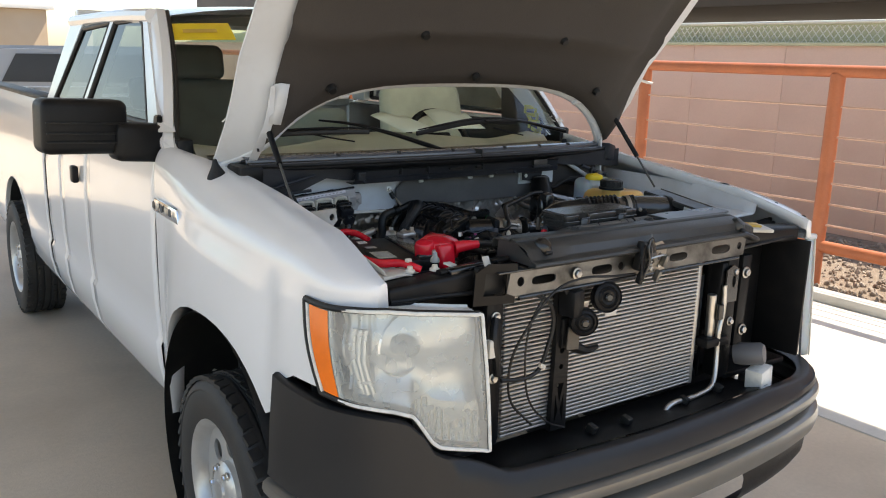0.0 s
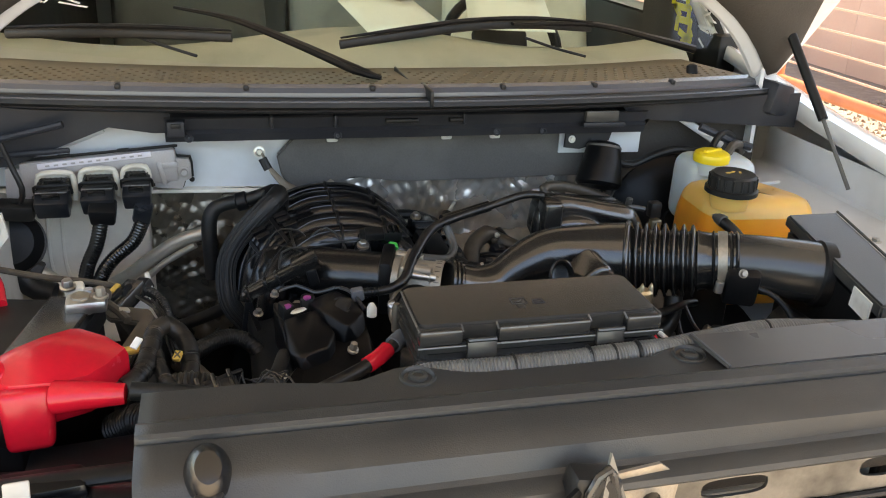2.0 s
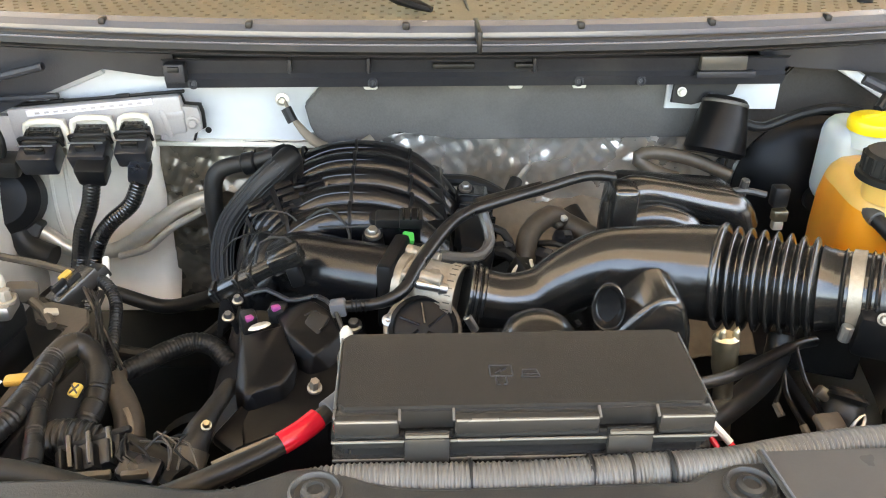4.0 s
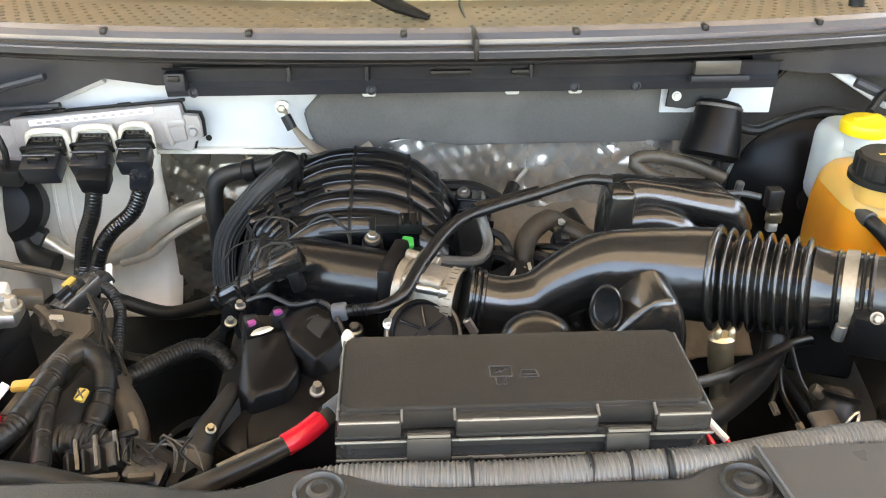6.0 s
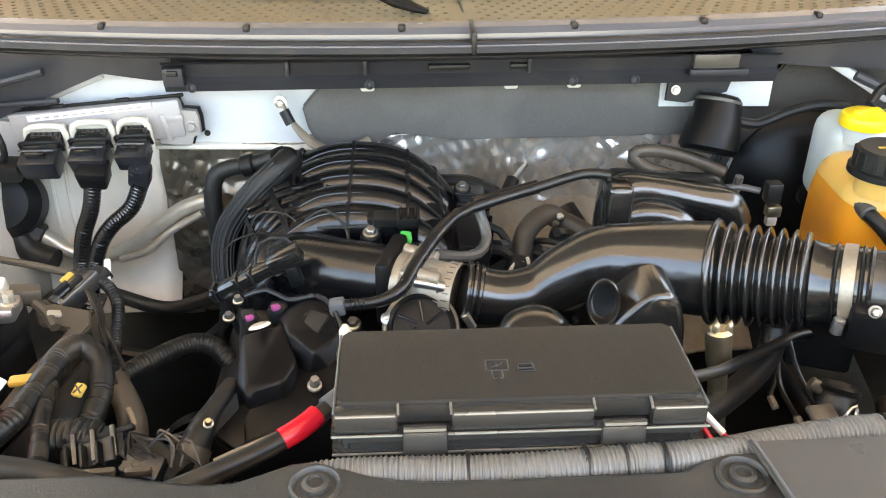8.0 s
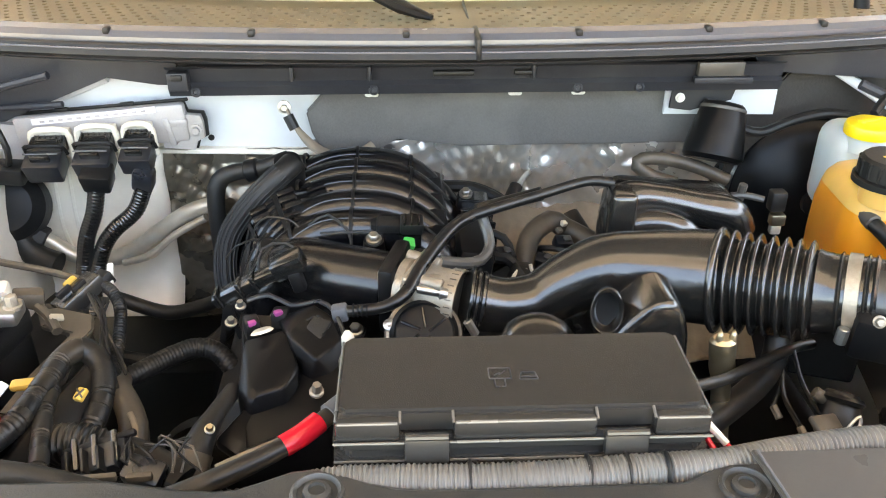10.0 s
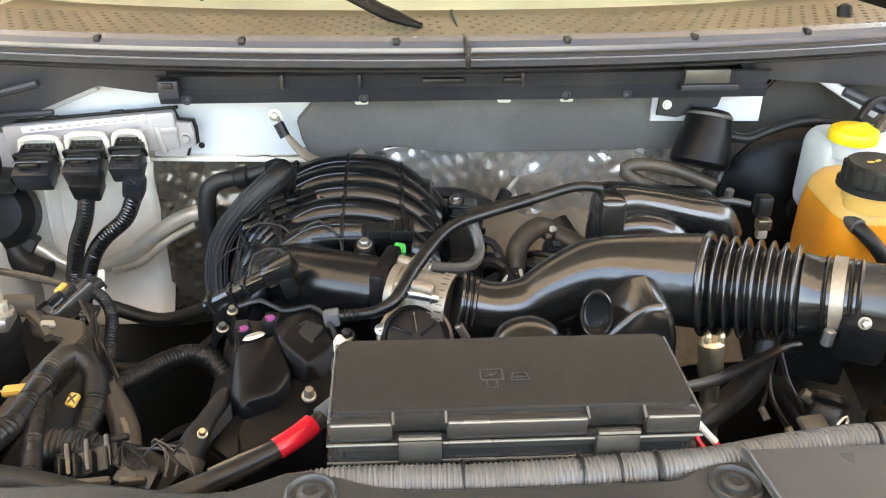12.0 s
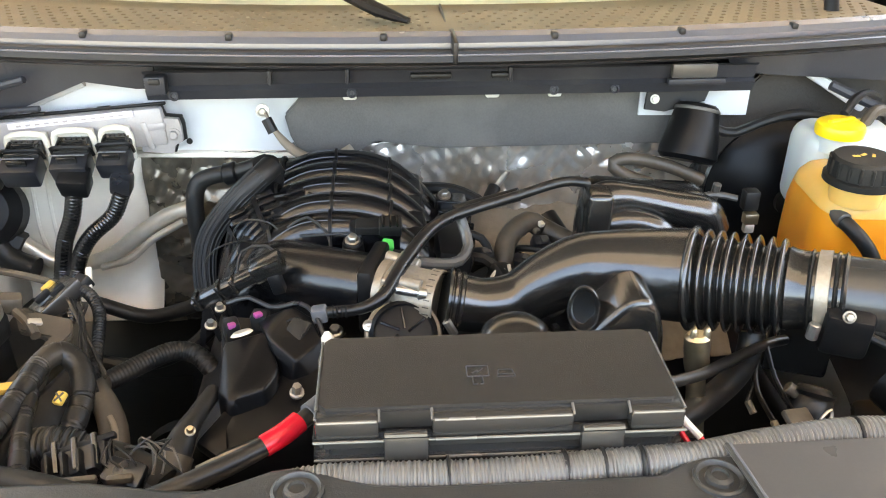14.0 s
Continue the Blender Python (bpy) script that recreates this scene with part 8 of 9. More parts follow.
part("master_cylinder", tube([booster_m @ Vector((0, 0, 0.06)), booster_m @ Vector((0, 0, 0.085))], 0.022, 16), M_RUBBER, booster)
part("vacuum_hose", tube([(0.415, 0.885, 1.196), (0.365, 0.895, 1.216), (0.313, 0.90, 1.228), (0.280, 0.90, 1.228), (0.272, 0.897, 1.218), (0.296, 0.89, 1.203), (0.332, 0.88, 1.194)], 0.0105, 12), M_DUSTHOSE, truck, "thick black vacuum hose")
part("hood_seal_edge", tube([(0.44, 0.92, 1.268), (0.47, 0.92, 1.262), (0.52, 0.92, 1.282), (0.57, 0.92, 1.292), (0.62, 0.92, 1.285)], 0.008, 10), M_RUBBER, truck)
plug = part("level_sensor", rbox((0.420, 0.72, 1.240), (0.022, 0.020, 0.030), (0, 0, 0), 0.004), M_RUBBER, truck, "black plug with tan lock")
part("sensor_lock", rbox((0.4215, 0.712, 1.215), (0.020, 0.014, 0.016), (0, 0, 0), 0.002), M_BRASS, plug)
part("sensor_tail", rbox((0.421, 0.712, 1.200), (0.015, 0.012, 0.014), (0, 0, 0), 0.003), M_BEIGEPIPE, plug)
part("sensor_pipe", tube([(0.345, 0.74, 1.235), (0.375, 0.735, 1.242), (0.405, 0.728, 1.238)], 0.005, 8), M_TAPE, plug)
part("sensor_fitting", rod((0.375, 0.74, 1.23), (0.376, 0.735, 1.258), 0.006, 10), M_TAPE, plug)

# coolant tank with washer reservoir
tank = tagged(new("coolant_tank"), "milky tank with amber coolant, yellow and black caps", "fluid tank")
tank.location = (0.024, 0, 0)
def tank_ring(z, grow, cut=0.045):
    """One level of the tank: its plan with well rounded corners."""
    plan = [Vector((x, y, z)) for x, y in ((0.474, 0.652), (0.672, 0.632), (0.700, 0.665), (0.640, 0.812), (0.486, 0.818))]
    centre = sum(plan, Vector()) / len(plan)
    plan = [p + (p - centre).normalized() * grow for p in plan]
    ring = []
    for i, p in enumerate(plan):
        a = p + (plan[i - 1] - p).normalized() * cut * (0.4 if i in (1, 2) else 1)
        c = p + (plan[(i + 1) % 5] - p).normalized() * cut * (0.4 if i in (1, 2) else 1)
        for k in range(7):
            t = k / 6
            ring.append((1 - t) ** 2 * a + 2 * t * (1 - t) * p + t * t * c)
    return ring + ring[:1]


part("tank_body", loft([tank_ring(z, g) for z, g in ((1.06, -0.03), (1.075, -0.008), (1.10, 0.0), (1.16, 0.002), (1.212, 0.001), (1.240, -0.004))]), M_COOLANT, tank, "amber coolant in a translucent tank", sharp=60)
part("tank_upper", loft([tank_ring(z, g) for z, g in ((1.240, -0.004), (1.252, -0.008), (1.264, -0.018), (1.270, -0.032), (1.272, -0.06), (1.273, -0.10))]), M_YELLOWTANK, tank, "yellowed translucent tank top", sharp=60)
part("washer_tank", rbox((0.582, 0.835, 1.235), (0.145, 0.10, 0.14), (0, 0, -3), 0.028, 4), M_TANK, tank, "milky white washer reservoir")
part("washer_neck", lathe([(0.031, -0.02), (0.029, 0.0), (0.029, 0.01)], pose(0.550, 0.802, 1.30), 32), M_TANK, tank)
cap = part("washer_cap", lathe([(0.034, 0.0), (0.035, 0.010), (0.033, 0.016), (0.026, 0.020), (0, 0.020)], pose(0.550, 0.802, 1.303), 36), M_YELLOW, tank, "bright yellow cap")
part("cap_ridge", rbox((0.550, 0.802, 1.324), (0.046, 0.010, 0.006), (0, 0, 20), 0.003), M_YELLOW, cap)
part("tank_neck", lathe([(0.034, -0.02), (0.033, 0.01)], pose(0.522, 0.680, 1.275), 32), M_YELLOWTANK, tank)
capm = pose(0.522, 0.680, 1.283)
cap = part("pressure_cap", lathe([(0.047, 0.0), (0.047, 0.008), (0.042, 0.010), (0.041, 0.032), (0.037, 0.036), (0.02, 0.035), (0, 0.035)], capm, 40), M_RUBBER, tank, "black ribbed pressure cap")
for i in range(18):
    a = 2 * math.pi * i / 18
    part("cap_rib", rbox(capm @ Vector((0.0415 * math.cos(a), 0.0415 * math.sin(a), 0.021)), (0.004, 0.005, 0.022), (0, 0, math.degrees(a)), 0.0015, 1), M_RUBBER, cap)
for i in range(3):
    part("cap_mark", rbox(capm @ Vector((0.012 * (i - 1), 0.004 * (i % 2), 0.0362)), (0.009, 0.004, 0.001), (0, 0, 30 * i), 0), M_PAINTMARK, cap, "faded yellow cap print")
part("tank_hose", tube([(0.500, 0.655, 1.235), (0.508, 0.640, 1.228), (0.525, 0.625, 1.208), (0.545, 0.615, 1.17)], 0.010, 12), M_RUBBER, tank)
part("tank_nipple", rod((0.496, 0.68, 1.240), (0.500, 0.652, 1.236), 0.0115, 14), M_TAPE, tank)
part("tank_seam", tube([(0.507, 0.66, 1.14), (0.507, 0.72, 1.15), (0.507, 0.82, 1.15)], 0.004, 6), M_COOLANT, tank)
part("tank_hose", tube([(0.60, 0.83, 1.30), (0.625, 0.85, 1.318), (0.655, 0.87, 1.312), (0.68, 0.90, 1.29)], 0.009, 10), M_DUSTHOSE, tank)
part("tank_hose", tube([(0.585, 0.86, 1.312), (0.61, 0.88, 1.33), (0.64, 0.90, 1.33), (0.67, 0.92, 1.315)], 0.007, 10), M_RUBBER, tank)

# air cleaner box
air = tagged(new("air_cleaner"), "black air cleaner box with brown-grey lid", "air filter")
LID = [Vector(p) for p in ((0.546, 0.516, 1.300), (0.644, 0.520, 1.298), (0.580, 0.223, 1.278), (0.494, 0.228, 1.280))]
middle = sum(LID, Vector()) / 4


def box_ring(grow, dz):
    return [(p.x + (p.x - middle.x) * grow, p.y + (p.y - middle.y) * grow * 0.4, p.z + dz) for p in LID]


def box_shell(rings, bevel):
    b = bmesh.new()
    loops = [[b.verts.new(p) for p in r] for r in rings]
    for r0, r1 in zip(loops, loops[1:]):
        for i in range(4):
            b.faces.new((r0[i], r0[(i + 1) % 4], r1[(i + 1) % 4], r1[i]))
    b.faces.new(loops[0])
    b.faces.new(loops[-1])
    bmesh.ops.recalc_face_normals(b, faces=b.faces[:])
    bmesh.ops.bevel(b, geom=b.edges[:], offset=bevel, segments=2, affect="EDGES")
    return b


part("box", box_shell([box_ring(-0.06, -0.018), box_ring(-0.10, -0.24)], 0.008), M_PLASTIC, air)
part("box_lid", box_shell([box_ring(0.0, 0.0), box_ring(0.03, -0.010), box_ring(0.03, -0.020)], 0.003), M_SHIELD, air, "brown-grey lid")
part("lid_edge", rod(LID[1] + Vector((0.001, 0, 0.001)), LID[2] + Vector((0.001, 0, 0.001)), 0.0022, 8), M_GLINT, air)
part("box_label", rbox((0.4985, 0.270, 1.262), (0.0024, 0.048, 0.030), (4, 0, -10.5), 0), M_LABEL, air, "small white label")
part("box_spigot", rod((0.545, 0.390, 1.247), (0.515, 0.401, 1.250), 0.0515, 32), M_PLASTIC, air)
part("box_scoop", tube([(0.47, 0.40, 1.17), (0.50, 0.33, 1.15), (0.515, 0.28, 1.11), (0.50, 0.25, 1.06)], 0.035, 16), M_PLASTIC, air)

# right-hand corner: fittings, hoses and wires below the duct
brass = part("purge_valve", lathe([(0.010, -0.10), (0.010, -0.03), (0.0125, -0.02), (0.0135, -0.012), (0.0128, -0.004), (0.0135, 0.0), (0.0135, 0.016), (0.010, 0.020), (0, 0.020)], pose(0.232, 0.385, 1.228, -8, -4, 0), 20), M_BRASS, truck, "brassy plated valve with two pins")
for dx in (-0.006, 0.008):
    part("valve_pin", lathe([(0.0042, 0), (0.0035, 0.008), (0, 0.015)], pose(0.231 + dx, 0.383, 1.246), 10), M_BRASS, brass)
part("side_hose", tube([(0.17, 0.312, 1.243), (0.225, 0.348, 1.226), (0.26, 0.382, 1.211), (0.347, 0.46, 1.179), (0.38, 0.48, 1.17)], 0.0062, 12), M_CONDUIT, truck, "grey-black rubber hose")
part("bay_loom", tube([(-0.53, 0.80, 1.055), (-0.46, 0.80, 1.028), (-0.401, 0.78, 1.050), (-0.352, 0.75, 1.085)], 0.011, 12), M_RUBBER, truck, "black rubber hose")
part("side_hose", tube([(0.17, 0.31, 1.178), (0.227, 0.36, 1.167), (0.292, 0.42, 1.158), (0.325, 0.455, 1.166), (0.332, 0.47, 1.19)], 0.0145, 14), M_CONDUIT, truck, "thick black rubber hose")
for a in ([(0.334, 0.452, 1.164), (0.321, 0.41, 1.153), (0.314, 0.352, 1.158)], [(0.344, 0.452, 1.181), (0.339, 0.41, 1.168), (0.339, 0.362, 1.163)], [(0.328, 0.462, 1.17), (0.331, 0.44, 1.15), (0.318, 0.42, 1.13)]):
    w = part("corner_wire", tube(a, 0.0028, 8), M_CONDUIT, truck)
    part("wire_end", rod(a[-1], Vector(a[-1]) + Vector((0.004, -0.012, -0.009)), 0.0042, 8), M_TUNNEL, w)
valve = part("corner_valve", lathe([(0, 0.02), (0.016, 0.018), (0.022, 0.008), (0.022, -0.02), (0.014, -0.04)], pose(0.362, 0.37, 1.165, -30, 20, 0), 20), M_CONDUIT, truck, "small black solenoid valve")
part("valve_ring", lathe([(0.018, 0.0), (0.021, 0.004), (0.018, 0.008)], pose(0.360, 0.362, 1.178, -30, 20, 0), 20), M_CONDUIT, valve)
part("valve_stub", rod((0.355, 0.37, 1.17), (0.335, 0.378, 1.182), 0.007, 12), M_DUSTHOSE, valve)
tab = part("pull_tab", rbox((0.323, 0.318, 1.184), (0.034, 0.030, 0.008), (25, 12, 20), 0.003), M_DUSTHOSE, truck, "dusty grey latch tab")
part("tab_loop", tube([(0.336, 0.31, 1.186), (0.341, 0.312, 1.196), (0.350, 0.316, 1.200), (0.349, 0.311, 1.192), (0.338, 0.305, 1.185)], 0.0018, 6), M_STEEL, tab)
part("white_wall_gap", rbox((0.44, 0.55, 1.13), (0.08, 0.02, 0.12), (0, 0, -20), 0.006), M_SATIN, truck)
part("corner_bracket", rbox((0.50, 0.38, 1.10), (0.12, 0.08, 0.06), (0, -15, -20), 0.01), M_PLASTIC, truck)
part("bolt_spire", hexbolt((0.515, 0.36, 1.14), (0, -0.2, 1), 0.008, 0.02), M_STEEL, truck)

# behind the duct: pipes, looms and the heat-stained tunnel
part("brown_hose", tube([(0.075, 0.71, 1.06), (0.076, 0.72, 1.13), (0.086, 0.755, 1.168), (0.118, 0.78, 1.184), (0.142, 0.795, 1.166), (0.190, 0.765, 1.150), (0.21, 0.75, 1.14)], 0.0155, 14), M_DUSTHOSE, truck, "dusty brown-black hose")
part("brown_hose", tube([(0.16, 0.86, 1.15), (0.185, 0.82, 1.12), (0.22, 0.78, 1.09), (0.26, 0.74, 1.07)], 0.02, 14), M_CONDUIT, truck)
dip = part("dipstick", tube([(0.126, 1.01, 1.170), (0.100, 0.97, 1.158), (0.075, 0.93, 1.135)], 0.005, 8), M_STEEL, truck, "steel dipstick tube with green tip")
part("dipstick_tip", rod((0.134, 1.02, 1.173), (0.122, 1.008, 1.165), 0.010, 12), M_SLAT, dip)
part("dipstick_collar", rod((0.094, 0.962, 1.158), (0.078, 0.935, 1.140), 0.011, 12), M_RUBBER, dip)
part("rear_bar", tube([(-0.03, 0.95, 1.165), (0.02, 0.94, 1.165), (0.06, 0.93, 1.15), (0.075, 0.92, 1.14)], 0.010, 10), M_RUBBER, truck)
for x, y, z, c in ((0.138, 0.775, 1.182, M_BONE), (0.155, 0.70, 1.13, M_BONE), (0.130, 0.765, 1.176, M_DUSTHOSE), (0.135, 0.62, 1.105, M_RUBBER)):
    part("loom_plug", rbox((x, y, z), (0.010, 0.009, 0.007), (20, 10, 35), 0.002), c, truck)
for k in range(4):
    part("engine_loom", tube([(0.02 + 0.03 * k, 0.60 + 0.02 * k, 1.10), (0.06 + 0.03 * k, 0.66, 1.13 - 0.008 * k), (0.12 + 0.02 * k, 0.70 + 0.01 * k, 1.125), (0.17 + 0.015 * k, 0.72, 1.08)], 0.006, 8), M_RUBBER, truck)
for pts, r in (([(0.005, 0.70, 1.13), (0.022, 0.70, 1.165), (0.045, 0.695, 1.172), (0.07, 0.68, 1.15), (0.09, 0.66, 1.11)], 0.008), ([(0.02, 0.74, 1.19), (0.045, 0.73, 1.185), (0.058, 0.72, 1.16), (0.06, 0.70, 1.12)], 0.006), ([(0.09, 0.78, 1.13), (0.105, 0.76, 1.15), (0.135, 0.74, 1.155), (0.16, 0.73, 1.13)], 0.005), ([(0.035, 0.76, 1.12), (0.06, 0.75, 1.14), (0.09, 0.74, 1.135), (0.12, 0.72, 1.11)], 0.009)):
    part("engine_loom", tube(pts, r, 8), M_RUBBER, truck)
for x, y, z, a in ((0.045, 0.715, 1.165, 20), (0.105, 0.73, 1.145, -30), (0.135, 0.755, 1.160, 10), (0.085, 0.70, 1.13, 45)):
    plug_in = part("loom_connector", rbox((x, y, z), (0.026, 0.020, 0.018), (18, 8, a), 0.003), M_INKBLUE, truck)
    part("connector_lock", rbox((x + 0.004, y - 0.006, z + 0.011), (0.010, 0.010, 0.004), (18, 8, a), 0.001), M_GLINT, plug_in)
part("stud_cover", rbox((0.066, 0.665, 1.160), (0.030, 0.03, 0.030), (15, 20, 30), 0.004), M_RUBBER, truck)
part("white_hook", tube([(0.050, 0.655, 1.162), (0.058, 0.66, 1.172), (0.068, 0.66, 1.173), (0.077, 0.655, 1.166), (0.074, 0.66, 1.181)], 0.0026, 6), M_BONE, truck, "white plastic hook")
part("runner_foot", rbox((0.0, 0.72, 1.17), (0.05, 0.12, 0.06), (0, 10, 0), 0.01), M_PLASTIC, truck)

# battery
battery = tagged(new("battery"), "black battery with white labels and red positive boot", "battery")
BM = pose(-0.625, 0.375, 1.13, 0, 0, -11)


def battery_part(name, b, mat, label=""):
    b.transform(BM)
    return part(name, b, mat, battery, label)


battery_part("case", rbox((0, 0, -0.02), (0.18, 0.285, 0.19), bevel=0.008), M_PLASTIC)
battery_part("top_cover", rbox((0, 0, 0.088), (0.186, 0.29, 0.034), bevel=0.007), M_PLASTIC)
battery_part("cover_ridge", rbox((0.055, 0, 0.108), (0.06, 0.27, 0.012), bevel=0.004), M_SATIN)
battery_part("maker_label", rbox((-0.053, -0.066, 0.1058), (0.052, 0.075, 0.0012), bevel=0), M_GREYLABEL, "worn white label with unreadable print")
battery_part("warning_label", rbox((-0.058, 0.098, 0.1058), (0.026, 0.024, 0.0012), bevel=0), M_LABEL, "small white warning label")
for i in range(5):
    battery_part("print_bar", rbox((-0.054 + 0.004 * (i % 2), -0.092 + 0.013 * i, 0.1068), (0.038 - 0.006 * (i % 3), 0.004, 0.0008), bevel=0), M_GREYINK)
for i in range(3):
    battery_part("print_bar", rbox((-0.058, 0.091 + 0.007 * i, 0.1068), (0.018 - 0.004 * i, 0.002, 0.0008), bevel=0), M_GREYINK)
battery_part("print_bar", rbox((-0.055, 0.03, 0.1056), (0.03, 0.02, 0.0008), bevel=0), M_GREYINK)
for y in (0.105, -0.115):
    battery_part("terminal_post", lathe([(0.014, 0.0), (0.012, 0.03), (0, 0.03)], pose(0.075, y, 0.10), 16), M_STEEL)
    battery_part("terminal_clamp", rbox((0.082, y, 0.118), (0.05, 0.035, 0.018), (0, 0, 15), 0.005), M_STEEL, "corroded lead clamp")
    battery_part("clamp_nut", hexbolt((0.10, y + 0.004, 0.124), (0, 0, 1), 0.0065, 0.014), M_THROTTLE)
# red boot over the positive side
rim = [(-0.600, 0.236), (-0.613, 0.262), (-0.604, 0.290), (-0.560, 0.332), (-0.513, 0.362), (-0.478, 0.340), (-0.452, 0.307), (-0.470, 0.262), (-0.490, 0.232), (-0.530, 0.214), (-0.575, 0.214)]
b = bmesh.new()
rings = [[b.verts.new((-0.535 + (x + 0.535) * k * 0.9, 0.298 + (y - 0.298) * k * 0.84, z - 0.10 * max(0, x + 0.52) * (z > 1.25))) for x, y in rim] for k, z in ((0.95, 1.222), (1.0, 1.232), (1.0, 1.262), (0.96, 1.271), (0.62, 1.281))]
for r0, r1 in zip(rings, rings[1:]):
    for i in range(len(rim)):
        b.faces.new((r0[i], r0[(i + 1) % len(rim)], r1[(i + 1) % len(rim)], r1[i]))
peak = b.verts.new((-0.540, 0.295, 1.284))
for i in range(len(rim)):
    b.faces.new((rings[-1][i], rings[-1][(i + 1) % len(rim)], peak))
b.faces.new(rings[0])
boot = part("positive_boot", b, M_RED, battery, "glossy red terminal boot", sharp=32)
part("boot_nose", lathe([(0.027, -0.035), (0.027, 0.004), (0.023, 0.012), (0.012, 0.016), (0, 0.017)], pose(-0.598, 0.258, 1.262, 6, -8, 0), 24), M_RED, boot)
part("boot_skirt", rbox((-0.553, 0.222, 1.236), (0.046, 0.026, 0.066), (-14, 0, 6), 0.008, 3, taper=1.2), M_RED, boot)
part("boot_tail", tube([(-0.525, 0.222, 1.258), (-0.49, 0.214, 1.262), (-0.455, 0.210, 1.262)], [0.018, 0.0145, 0.011], 12), M_RED, boot)
for x, y, z in ((-0.612, 0.187, 1.236), (-0.523, 0.478, 1.236)):
    part("terminal_cap", lathe([(0.016, 0.0), (0.015, 0.012), (0.009, 0.020), (0.007, 0.034), (0, 0.036)], pose(x, y, z) @ Matrix.Diagonal((0.8, 0.8, 0.75, 1)), 18), M_GREYCAP, battery, "cloudy grey plastic terminal cap")
part("positive_cable", tube([(-0.45, 0.215, 1.262), (-0.38, 0.205, 1.255), (-0.32, 0.19, 1.245)], 0.010, 12), M_RUBBER, battery)
part("boot_label", rbox((-0.450, 0.300, 1.272), (0.008, 0.014, 0.003), (30, 10, -30), 0), M_LABEL, battery)
part("battery_cable", tube([(-0.634, 0.495, 1.238), (-0.650, 0.545, 1.250), (-0.676, 0.572, 1.250), (-0.706, 0.558, 1.246), (-0.733, 0.515, 1.244), (-0.760, 0.432, 1.246), (-0.772, 0.36, 1.244), (-0.774, 0.300, 1.243), (-0.768, 0.235, 1.242), (-0.748, 0.206, 1.243), (-0.724, 0.186, 1.246), (-0.708, 0.15, 1.244), (-0.690, 0.135, 1.236)], [0.0085, 0.0095, 0.010, 0.0098, 0.0102, 0.010, 0.0105, 0.010, 0.0105, 0.011, 0.010, 0.0095, 0.009], 14), M_RED, battery, "red jacketed battery cable")
part("cable_tie", rbox((-0.712, 0.160, 1.257), (0.016, 0.012, 0.010), (0, 0, 10), 0.003), M_BONE, battery)

# stamped bracket on the apron beside the battery
tower = part("apron_bracket", plate([(-0.775, 1.300), (-0.655, 1.306), (-0.650, 1.270), (-0.672, 1.243), (-0.702, 1.211), (-0.732, 1.207), (-0.765, 1.240)], pose(0, 0.66, 0, 90, 0, 0), 0.006, [oval(-0.732, 1.279, 0.012, 0.014, 14), oval(-0.668, 1.280, 0.009, 0.011, 14), oval(-0.712, 1.242, 0.010, 0.012, 14)], bevel=0.0015), M_APRON, truck, "pale stamped bracket with round holes")
part("bracket_foot", rbox((-0.748, 0.668, 1.20), (0.05, 0.012, 0.14), bevel=0.004), M_APRON, tower)
# harnesses between battery and engine
tray = part("battery_tray", loft([[(-0.50, 0.56, 1.19), (-0.47, 0.52, 1.185), (-0.435, 0.48, 1.18), (-0.455, 0.40, 1.18), (-0.47, 0.30, 1.18)], [(-0.49, 0.57, 1.12), (-0.45, 0.54, 1.11), (-0.405, 0.49, 1.10), (-0.43, 0.38, 1.10), (-0.45, 0.28, 1.10)]]), M_RUBBER, truck, "dusty black battery tray")
thicken(tray, 0.012)
part("tray_edge", plate([(-0.524, 0.545), (-0.5, 0.549), (-0.455, 0.532), (-0.445, 0.502), (-0.459, 0.443), (-0.468, 0.395), (-0.477, 0.351), (-0.493, 0.356), (-0.486, 0.42), (-0.474, 0.47), (-0.468, 0.495), (-0.507, 0.511)], Matrix.Translation((0, 0, 1.192)), 0.008, bevel=0.002), M_DUSTHOSE, tray, "brown-dusted tray flange")
LOOP = [(-0.472, 0.272, 1.225), (-0.448, 0.30, 1.232), (-0.442, 0.36, 1.230), (-0.438, 0.40, 1.232), (-0.425, 0.42, 1.230), (-0.406, 0.41, 1.217), (-0.397, 0.38, 1.204), (-0.400, 0.34, 1.19), (-0.415, 0.32, 1.16)]
DROP = [(-0.436, 0.36, 1.225), (-0.431, 0.33, 1.226), (-0.421, 0.29, 1.226), (-0.411, 0.26, 1.228), (-0.404, 0.232, 1.228)]
for name, path, r, label in (("loop_harness", LOOP, 0.0113, "looped dusty wiring harness"), ("drop_harness", DROP, 0.0080, "taped wiring branch")):
    harness = part(name, tube(path, r, 14, ribs=(0.0045, 0.0004)), M_CONDUIT, truck, label)
    # uneven turns of cloth tape round the conduit
    line = [p for p, _ in spline(path, 0.003)]
    rnd_tape = random.Random(len(path))
    k = 3
    while k < len(line) - 6:
        n = rnd_tape.randint(3, 7)
        part("tape_wrap", tube([line[k], line[min(k + n // 2, len(line) - 2)], line[min(k + n, len(line) - 1)]], [r + rnd_tape.uniform(0.0004, 0.0011), r + 0.0009, r + rnd_tape.uniform(0.0002, 0.0009)], 12, 0.006), rnd_tape.choice([M_RUBBER, M_CONDUIT, M_CONDUIT]), harness)
        k += n + rnd_tape.randint(0, 5)
